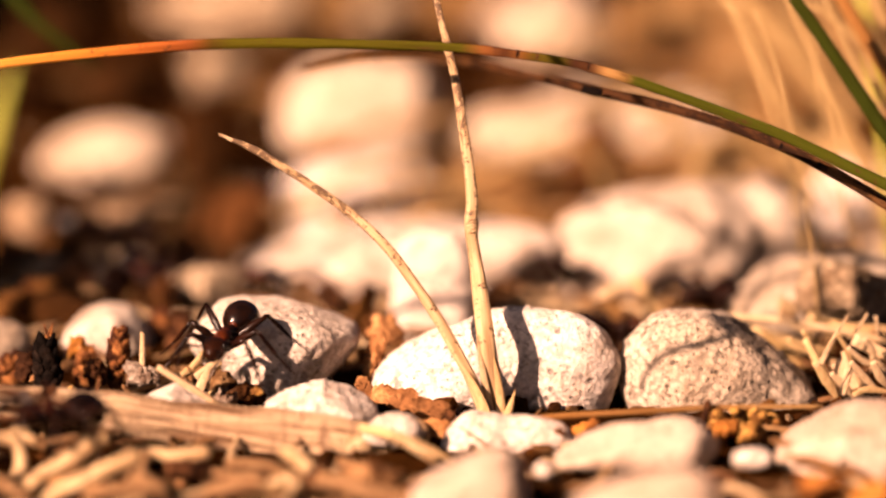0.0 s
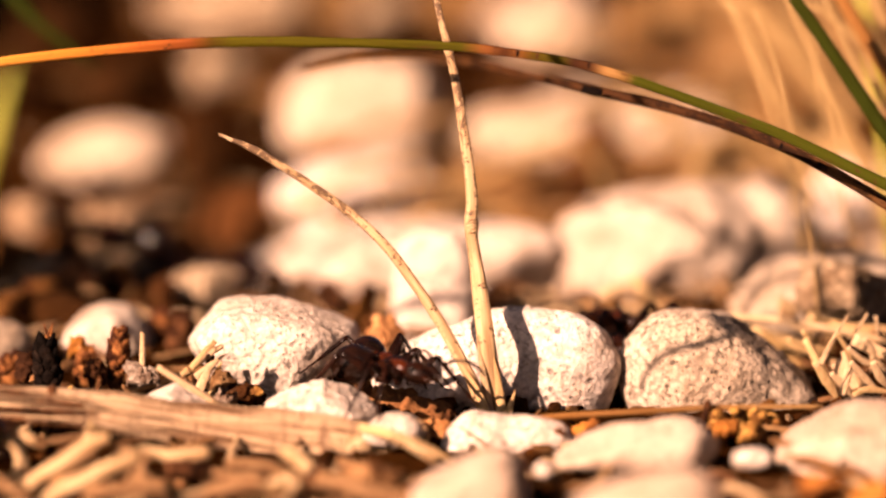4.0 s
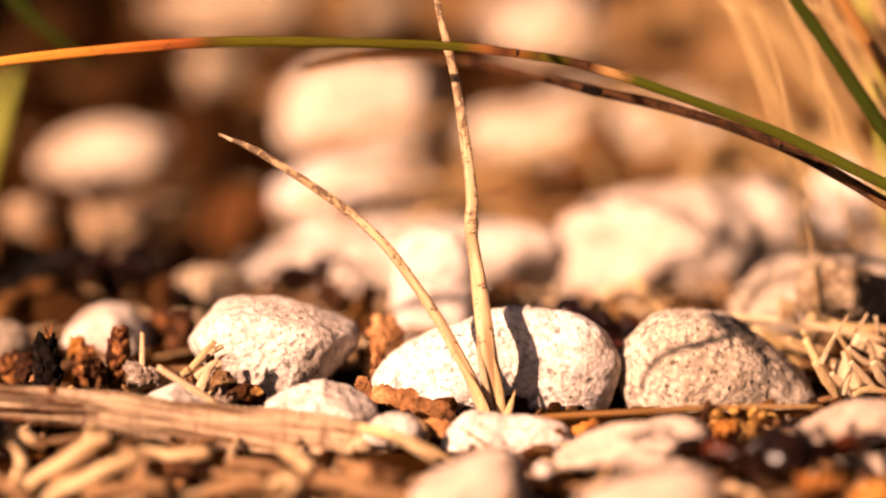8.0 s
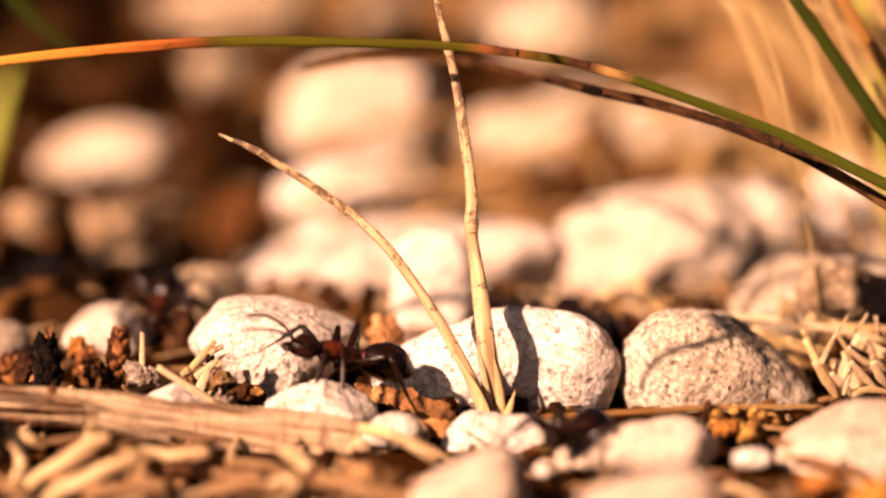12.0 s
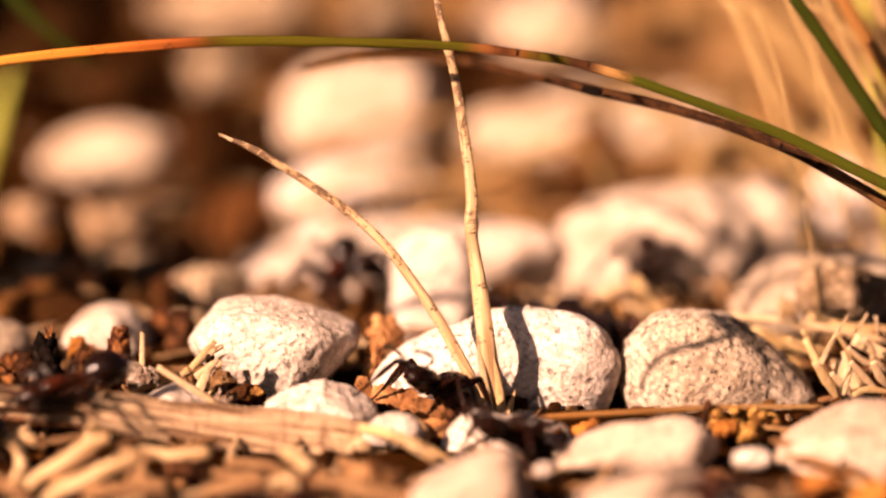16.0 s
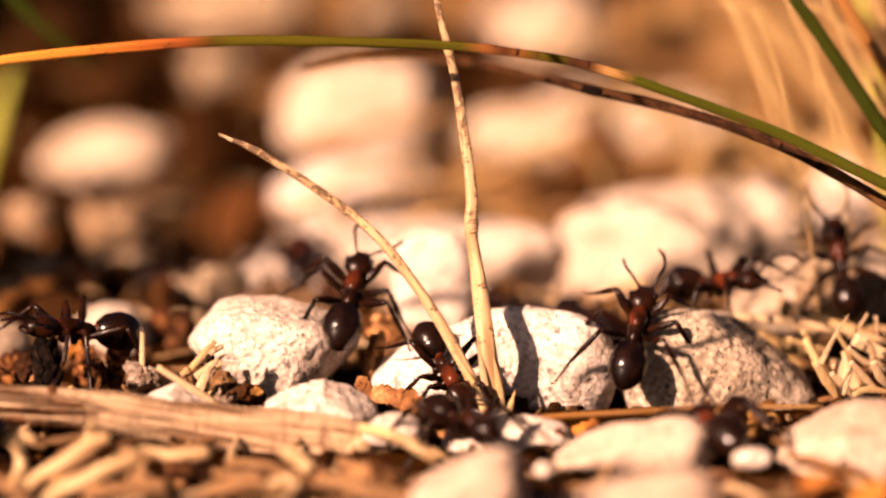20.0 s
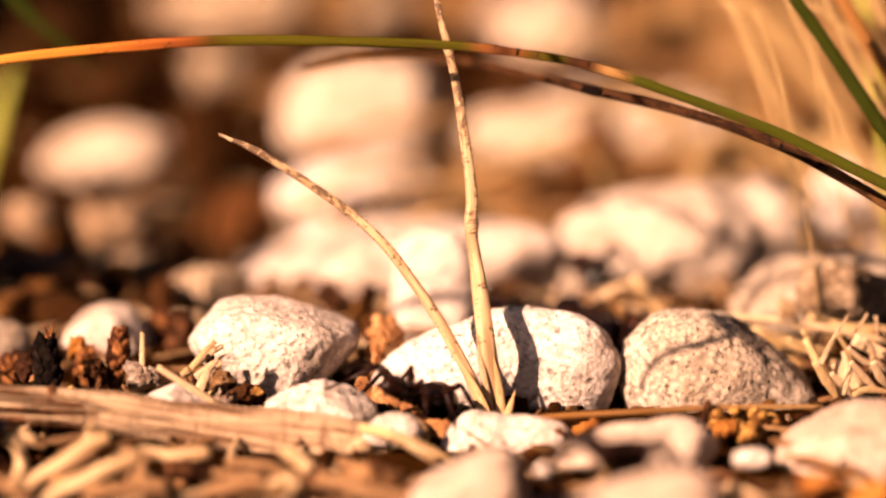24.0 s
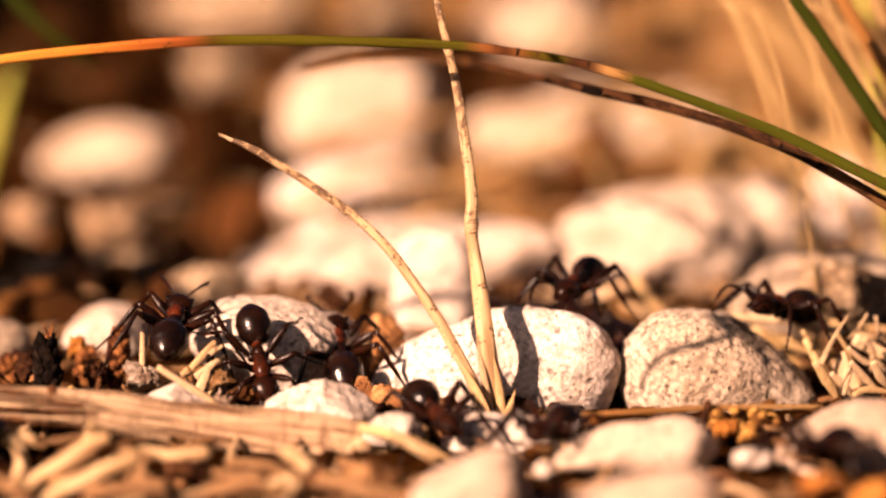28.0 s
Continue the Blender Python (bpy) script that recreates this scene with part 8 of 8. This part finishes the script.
    crawl(ants[25], [(0, 0.4, -38, -0.5, 0, 0, 0), (16.1, 0.4, -38, -0.5, 0, 0, 50), (16.6, 0.4, -38, -0.5, 0, 0, 100), (17.8, -1.1, -22.1, -0.3, 0, 0, 95), (18.3, -1.8, -11, -0.3, 19, 3, 72), (18.4, -1.4, -10.1, -0.2, 12, 4, 24), (18.5, -1, -9.2, -0.1, 7, 0, -23), (18.6, -0.6, -8.3, -0.1, 6, -7, -71), (18.73, 0.4, -5.5, -0, 15, -13, -23), (18.87, 1.4, -2.7, -0, 17, -23, 25), (19, 2.5, 0.1, -0, 9, -31, 77), (19.3, 5.9, -0.5, 0.5, 24, -22, 55), (19.6, 8.1, -3, 0.9, 11, -14, 74), (19.8, 9.7, 6.3, 0.9, 7, -24, 77), (20, 10.1, 6.4, 2.3, 9, -37, 75), (20.3, 9.6, 8, 3.7, -5, -25, 93), (20.4, 8.5, 12.6, 2.8, -14, -19, 146), (20.5, 7.3, 17.1, 1.9, -15, -9, -164), (20.6, 6.2, 21.6, 1, -7, -2, -115), (20.73, 6.8, 27.3, 0.8, -17, -9, -162), (20.87, 7.3, 33, 0.6, -18, -20, 151), (21, 7.9, 38.7, 0.3, -9, -28, 100), (21.1, 7.7, 36.5, 0.2, -11, -24, 155), (21.2, 7.5, 34.3, 0, -8, -20, -152), (21.3, 7.3, 32.1, -0.2, -3, -20, -99), (21.37, 7.8, 33.5, 0, 2, -13, -155), (21.43, 8.3, 35, 0.3, -1, -6, 151), (21.5, 8.9, 36.4, 0.5, -9, -4, 97), (21.83, 9.1, 35.8, 0.2, -9, 1, 156), (22.17, 9.2, 35.3, -0.1, -4, 3, -144), (22.5, 9.4, 34.8, -0.4, 0, 0, -85), (22.83, 9.4, 34.5, -0, 10, -9, -27), (23.17, 9.4, 34.2, 0.4, 8, -21, 31), (23.5, 9.3, 33.9, 0.8, -5, -26, 94), (23.8, 10.2, 34.6, 0.3, -5, -9, 93), (24, 9.1, 37.6, -0, -9, -2, 97), (24.1, 8.7, 37.1, -0.2, -3, -3, 151), (24.2, 8.2, 36.5, -0.4, 0, -8, -154), (24.3, 7.8, 35.9, -0.6, -3, -13, -99), (24.6, 6.8, 32.5, -0.4, 0, 0, -94), (25.4, 6.9, 20.3, -0.5, 0, 0, -90), (28, 6.9, 20.3, -0.5, 0, 0, -90)])
    crawl(ants[26], [(0, 2.8, -38, -0.5, 0, 0, 0), (16.6, 2.8, -38, -0.5, 0, 0, 53), (17.1, 2.8, -38, -0.5, 0, 0, 105), (18.3, 0.4, -22.1, -0.4, 0, 0, 98), (18.6, -0.5, -8.4, -0.5, 11, -2, 79), (19, 0, -4.1, 0.2, 13, -9, 75), (19.15, 1, -4.5, 0.4, 10, -12, 10), (19.3, 2, -5, 0.5, 12, -16, -55), (19.6, 1, -5, 0.4, 10, -11, -60), (19.8, 0.4, -4.1, 0, 5, -1, -75), (20, 1.3, -7.2, -0.4, 9, 1, -59), (20.3, 0.6, -6.7, -0.5, 6, 1, -71), (20.4, 1.1, -6.8, -0.4, 9, 3, -22), (20.5, 1.6, -6.9, -0.4, 12, 2, 26), (20.6, 2.1, -7, -0.3, 14, -1, 75), (21, 2.7, -16.5, 0.2, -4, -7, 94), (21.1, 2, -14.5, 0, 1, -8, 36), (21.2, 1.4, -12.6, -0.1, 5, -5, -22), (21.3, 0.7, -10.6, -0.3, 4, 0, -79), (21.5, -0.3, -11.6, -0.5, -1, 4, -94), (22.2, -1.1, -24.3, -0.7, 0, 0, -94), (23.1, -1.1, -38, -0.5, 0, 0, -94), (28, -1.1, -38, -0.5, 0, 0, -94)])
    crawl(ants[27], [(0, -44.3, 65.6, -1, 0, 0, 0), (16.4, -44.3, 65.6, -1, 0, 0, 0), (17.6, -36.5, 65.6, -0.5, 0, 0, -47), (19, -2, 20.6, -0.6, 0, 0, -59), (19.6, -0.8, 5.8, 2, 5, 16, -75), (19.8, 0, 3.8, 0.9, 4, 16, -75), (20, 0, 3.8, 0.5, 8, 35, -63), (20.3, -1.4, 0.1, 1.3, -1, 28, -92), (20.6, -0.2, -0.1, -0.3, 9, 3, -58), (21, -0.2, -3.3, -0.5, 5, 8, -73), (21.3, -1.4, -6.6, -0.4, 3, -1, -80), (21.6, -1.8, -6.1, 1.2, 0, 0, -91), (22.4, -2.1, -24.3, -0.7, 0, 0, -91), (23.3, -2.1, -38, -0.5, 0, 0, -91), (28, -2.1, -38, -0.5, 0, 0, -91)])
    crawl(ants[28], [(0, 17.1, -38, -0.5, 0, 0, 0), (16.1, 17.1, -38, -0.5, 0, 0, 46), (16.6, 17.1, -38, -0.5, 0, 0, 92), (17.8, 16.9, -23.2, -0.7, 0, 0, 90), (18.3, 17.5, -17.1, -0.3, -15, -1, 100), (18.53, 17, -16.5, -0.3, -9, 0, 151), (18.77, 16.5, -15.9, -0.3, -4, -5, -159), (19, 16, -15.4, -0.3, -4, -12, -108), (19.3, 14.6, -14.2, -0.2, -4, -14, -106), (19.6, 14, -12.5, 0, -4, -12, -106), (19.73, 13.8, -11, -0.1, -3, -4, -157), (19.87, 13.6, -9.5, -0.3, -9, 1, 153), (20, 13.5, -8, -0.4, -16, 0, 102), (20.3, 14, -4.1, -0.5, 1, -5, 85), (20.6, 15.3, -3.2, 0.7, -16, -8, 103), (21, 13.5, 4.1, 0.8, -19, -30, 111), (21.3, 12, 4.5, 1.4, -14, -28, 105), (21.5, 11.5, 5, 2.1, -16, -26, 108), (21.8, 11.7, 10, 2.9, -10, -27, 100), (22.1, 11.2, 8.4, 3.9, -7, -13, 95), (22.5, 12.1, 27.6, -0.2, 0, 0, 83), (23.2, 19.3, 80.5, -0.4, 0, 0, 82), (24.6, 48, 112, -0.4, 0, 0, 40), (28, 48, 112, -0.4, 0, 0, 40)])
    crawl(ants[29], [(0, -2, -38, -0.5, 0, 0, 0), (21.4, -2, -38, -0.5, 0, 0, 68), (22.6, 1.4, -22.1, 0.3, 0, 0, 87), (23.5, -0.2, -2.9, -0.4, -11, -13, 104), (23.75, -1.1, -2.6, -0.1, -9, -16, 170), (24, -2.1, -2.3, 0.1, -11, -19, -122), (24.3, -4.1, -0, 0.3, -13, -21, -126), (24.4, -4.6, -0.2, 0.9, 1, -24, -180), (24.5, -5.1, -0.4, 1.4, 12, -15, 128), (24.6, -5.5, -0.5, 1.9, 12, -2, 80), (24.8, -5.4, 6.9, 1.6, 10, -27, 79), (25, -4.5, 7.1, 2.6, 20, -31, 65), (25.3, -2.6, 24.2, 0.7, 19, -9, 70), (25.4, -2.3, 23.5, 0.6, 12, -20, 129), (25.5, -2, 22.8, 0.4, -1, -19, -169), (25.6, -1.7, 22.1, 0.3, -7, -8, -110), (26, -2.9, 23, 0.1, -7, -4, -112), (26.3, -4, 13.3, 2, -2, 1, -94), (26.6, -4.3, 8.1, 2.3, -2, 2, -95), (26.8, -1.5, 4.7, 1.1, -1, 3, -92), (27, -0.4, 3.7, 0.5, 8, -3, -63), (27.3, -0, -0.8, 0.2, 3, 0, -80), (27.6, -0.2, -1.1, -0.4, 2, 0, -84), (28, -0.2, -4.1, -0.6, 6, 7, -71)])
    crawl(ants[30], [(0, 11.1, -38, -0.5, 0, 0, 0), (21.3, 11.1, -38, -0.5, 0, 0, 43), (21.8, 11.1, -38, -0.5, 0, 0, 86), (23, 11.7, -22.1, 1.7, 0, 0, 104), (23.33, 10.3, -21.8, 1.4, 5, -6, 154), (23.67, 8.9, -21.4, 1.1, 3, -14, -156), (24, 7.5, -21.1, 0.8, -4, -17, -104), (24.3, 4, -16.9, 0.3, -5, -17, -106), (24.6, 1.3, -11.3, -0.2, -7, -15, -112), (24.7, -0.3, -9.3, -0, -17, -12, -175), (24.8, -1.9, -7.3, 0.1, -23, -19, 122), (25, -2.1, -2.2, 0.3, -20, -13, 115), (25.15, -5.7, 0.2, 0.5, -17, -8, 176), (25.3, -9.3, 2.5, 0.8, -11, -8, -123), (25.6, -9.4, 1.2, 0.6, -11, -21, -119), (26, -9.3, 0.8, 0.8, -11, -23, -117), (26.3, -9.5, 0.6, 0.9, -11, -29, -113), (26.4, -9.2, 1.8, 1, -4, -34, -168), (26.5, -8.9, 3.1, 1.1, 5, -33, 135), (26.6, -8.6, 4.4, 1.2, 9, -25, 81), (26.8, -6.4, 6.3, 0.4, 15, -35, 71), (27, -6.2, 6.5, 0, 13, -39, 74), (27.6, -6.2, 6.5, -0.1, 13, -40, 74), (27.8, -5.5, 6.3, 0.3, 13, -35, 74), (28, -5.4, 6.8, 0.9, -5, -22, 98)])
    crawl(ants[31], [(0, -16.4, -38, -0.5, 0, 0, 0), (24.1, -16.4, -38, -0.5, 0, 0, 64), (25.3, -12.2, -22.2, -0.6, 0, 0, 74), (25.6, -12.8, -16.9, -0.6, 14, -1, 80), (26, -10.3, -8.4, -0.1, 1, -26, 93), (26.3, -11.3, -5.3, 2.2, -14, -44, 114), (26.4, -11.4, -4.4, 2, -33, -22, 178), (26.5, -11.5, -3.6, 1.7, -22, 3, -130), (26.6, -11.6, -2.8, 1.4, 4, 9, -73), (26.67, -11.7, -0.9, 1.6, 13, -1, -17), (26.73, -11.8, 1, 1.8, 10, -15, 38), (26.8, -11.9, 2.9, 1.9, -3, -19, 97), (27, -14.1, 4.4, 2.7, 30, -22, 53), (27.3, -14, 5.1, 2.1, 23, -3, 70), (27.6, -14.1, 5.1, 2.4, 12, -14, 80), (28, -14.1, 4.9, 2.5, 7, -13, 87)])
    crawl(ants[32], [(0, -42.3, 65.7, -0.9, 0, 0, 0), (24.2, -42.3, 65.7, -0.9, 0, 0, -34), (25.4, -35.0, 60.7, -0.2, 0, 0, -27), (26.6, -16.8, 52.6, -0.6, 0, 0, -49), (26.8, -16.7, 47.4, -0.3, 15, 3, 7), (27, -16.5, 42.3, -0.1, 27, -8, 63), (27.15, -14.9, 36.6, 0.3, 15, -17, 9), (27.3, -13.3, 30.8, 0.8, 16, -31, -48), (27.45, -11.9, 17.6, 2.1, 14, 2, -62), (27.6, -10.6, 4.4, 3.4, 2, 34, -80), (27.8, -9.3, 4.3, 1.1, -1, 43, -89), (28, -9.5, 2.3, 1.5, 4, 45, -75)])
    crawl(ants[33], [(0, 51.6, 111.2, -0.6, 0, 0, 0), (21.93, 51.6, 111.2, -0.6, 0, 0, -60), (22.27, 51.6, 111.2, -0.6, 0, 0, -119), (22.6, 51.6, 111.2, -0.6, 0, 0, -179), (23.8, 42.3, 111.1, 0.0, 0, 0, -138), (25.3, 7.0, 70.8, -0.8, 0, 0, -117), (26, 6.6, 41.8, 0.7, -6, -16, -109), (26.3, 7.3, 40.3, 1.0, -3, 4, -103), (26.8, 7.3, 36.1, -0.2, 2, 4, -85), (27, 7.4, 33.6, -0.1, 5, 1, -78), (27.3, 7.7, 34.4, 0.4, 7, -6, -70), (27.4, 8.1, 35.1, 0.5, 4, 4, -23), (27.5, 8.5, 35.8, 0.6, 9, 14, 25), (27.6, 9.0, 36.5, 0.7, 21, 16, 74), (27.73, 9.6, 35.2, 0.3, 9, 19, 21), (27.87, 10.2, 33.9, -0.1, 0, 11, -32), (28, 10.9, 32.6, -0.5, 0, 0, -82)])
    crawl(ants[34], [(0, -51.0, 90.7, -0.4, 0, 0, 0), (23, -51.0, 90.7, -0.4, 0, 0, -47), (24.2, -37.2, 75.7, -0.8, 0, 0, -47), (24.8, -37.2, 75.7, -0.8, 0, 0, -34), (26, -6.9, 55.7, 0.9, 0, 0, -51), (26.3, -6.4, 46.7, 0.3, 12, 8, 7), (26.6, -6.0, 37.7, -0.3, 25, 1, 66), (27, -3.5, 39.0, 1.0, 21, -6, 68), (27.3, 1.4, 25.3, 1.8, 24, -19, 58), (27.4, 2.9, 18.0, 2.7, 20, -9, -3), (27.5, 4.3, 10.8, 3.5, 9, -8, -64), (27.6, 5.6, 11.2, 3.3, -3, -7, -102), (27.8, 6.7, 11.1, 3.3, -1, -2, -96), (28, 7.0, 10.9, 3.4, -5, 3, -109)])
    crawl(ants[35], [(0, 51.6, 110.8, 0.0, 0, 0, 0), (22.7, 51.6, 110.8, 0.0, 0, 0, -61), (23.2, 51.6, 110.8, 0.0, 0, 0, -121), (24.4, 39.4, 90.9, -0.3, 0, 0, -128), (25.6, 20.6, 70.8, 1.7, 0, 0, -134), (26, 18.3, 69.5, 0.1, -5, -19, -106), (26.3, 16.2, 34.4, 1.6, 3, 4, -86), (26.6, 16.7, 34.1, 0.7, -4, 0, -108), (26.8, 15.8, 31.9, 0.4, -5, -4, -110), (27, 14.1, 26.5, 1.7, -5, -2, -109), (27.3, 15.5, 27.1, 0.5, -6, -4, -112), (27.6, 15.1, 10.5, 3.3, -4, -5, -108), (27.8, 16.2, 10.5, 3.2, -11, -14, -126), (28, 17.5, 9.2, 2.4, -9, -10, -123)])
    crawl(ants[36], [(0, 53.9, 111.1, -0.9, 0, 0, 0), (22.13, 53.9, 111.1, -0.9, 0, 0, -47), (22.47, 53.9, 111.1, -0.9, 0, 0, -95), (22.8, 53.9, 111.1, -0.9, 0, 0, -142), (24, 40.9, 100.9, -0.7, 0, 0, -142), (24.4, 40.9, 100.9, -0.7, 0, 0, -124), (25.6, 10.3, 55.7, 0.9, 0, 0, -117), (26, 7.7, 34.7, -0.4, 0, 0, -90), (26.3, 10.6, 34.4, -0.2, 6, 1, -74), (26.6, 10.0, 31.9, -0.2, 7, -4, -71), (26.8, 12.6, 29.9, 0.1, 7, -4, -72), (27, 10.9, 25.0, 0.4, 4, 9, -81), (27.3, 10.0, 25.1, 0.8, 5, -2, -79), (27.6, 10.0, 18.4, -0.6, 0, 0, -90), (28, 9.8, 16.2, -1.0, 0, 0, -94)])
    crawl(ants[37], [(0, 10.3, 20.1, -0.7, 0, 0, 0), (25.3, 10.3, 20.1, -0.7, 0, 0, -47), (25.8, 10.3, 20.1, -0.7, 0, 0, -93), (27, 10.1, 17.2, -1.0, 0, 0, -95), (27.4, 9.0, 5.8, 0.5, -2, 3, -98), (27.6, 8.0, 3.6, -0.3, 8, 6, -66), (27.8, 7.0, -1.8, -0.7, 0, 12, -91), (28, 4.9, -8.3, -0.5, -6, -5, -109)])
    crawl(ants[38], [(0, 27.2, -20.0, -0.4, 0, 0, 0), (6.2, 27.2, -20.0, -0.4, 0, 0, 80), (6.6, 27.2, -20.0, -0.4, 0, 0, 160), (7.5, 17.3, -14.5, 0.3, 0, 0, 165), (7.75, 17.6, -15.0, 0.0, 0, 0, 95), (8, 18.3, -15.5, 0.0, 0, 0, 25), (8.5, 26.8, -18.5, -0.4, 0, 0, -20), (9, 27.2, -20.0, -0.4, 0, 0, 0), (24.73, 27.2, -20.0, -0.4, 0, 0, 55), (25.07, 27.2, -20.0, -0.4, 0, 0, 109), (25.4, 27.2, -20.0, -0.4, 0, 0, 164), (26.6, 23.5, -18.9, -0.6, 0, 0, 162), (26.95, 20.4, -18.3, -0.1, -1, -3, -154), (27.3, 17.2, -17.7, 0.4, -5, -5, -110), (27.6, 17.1, -18.1, 0.5, -5, -7, -112), (28, 17.1, -16.6, 0.2, -7, -10, -116)])
    crawl(ants[39], [(0, -38.9, 45.6, 0.1, 0, 0, 0), (19.6, -38.9, 45.6, 0.1, 0, 0, -45), (20.8, -31.8, 38.6, -0.1, 0, 0, -39), (21.3, -22.0, 32.2, -0.4, 10, -12, -55), (21.4, -22.9, 34.2, -0.3, 16, -3, 5), (21.5, -23.8, 36.2, -0.2, 27, -3, 66), (22.5, -23.6, 40.7, -0.2, 0, 0, 129), (23, -24.4, 38.3, -0.3, -4, -4, -173), (23.5, -25.2, 36.0, -0.4, -10, -4, -114), (24, -25.7, 38.0, -0.3, -11, -6, -117), (24.3, -23.0, 35.1, -0.2, 8, -8, -61), (24.6, -25.3, 36.2, -0.4, 4, -6, -71), (24.73, -25.0, 42.4, -0.5, 8, 4, -25), (24.87, -24.6, 48.6, -0.6, 18, 8, 22), (25, -24.2, 54.7, -0.8, 27, 3, 69), (25.6, -23.1, 82.8, -0.7, 0, 0, 112), (27, -41.7, 100.7, 0.0, 0, 0, 136), (28, -41.7, 100.7, 0.0, 0, 0, 136)])

motions()
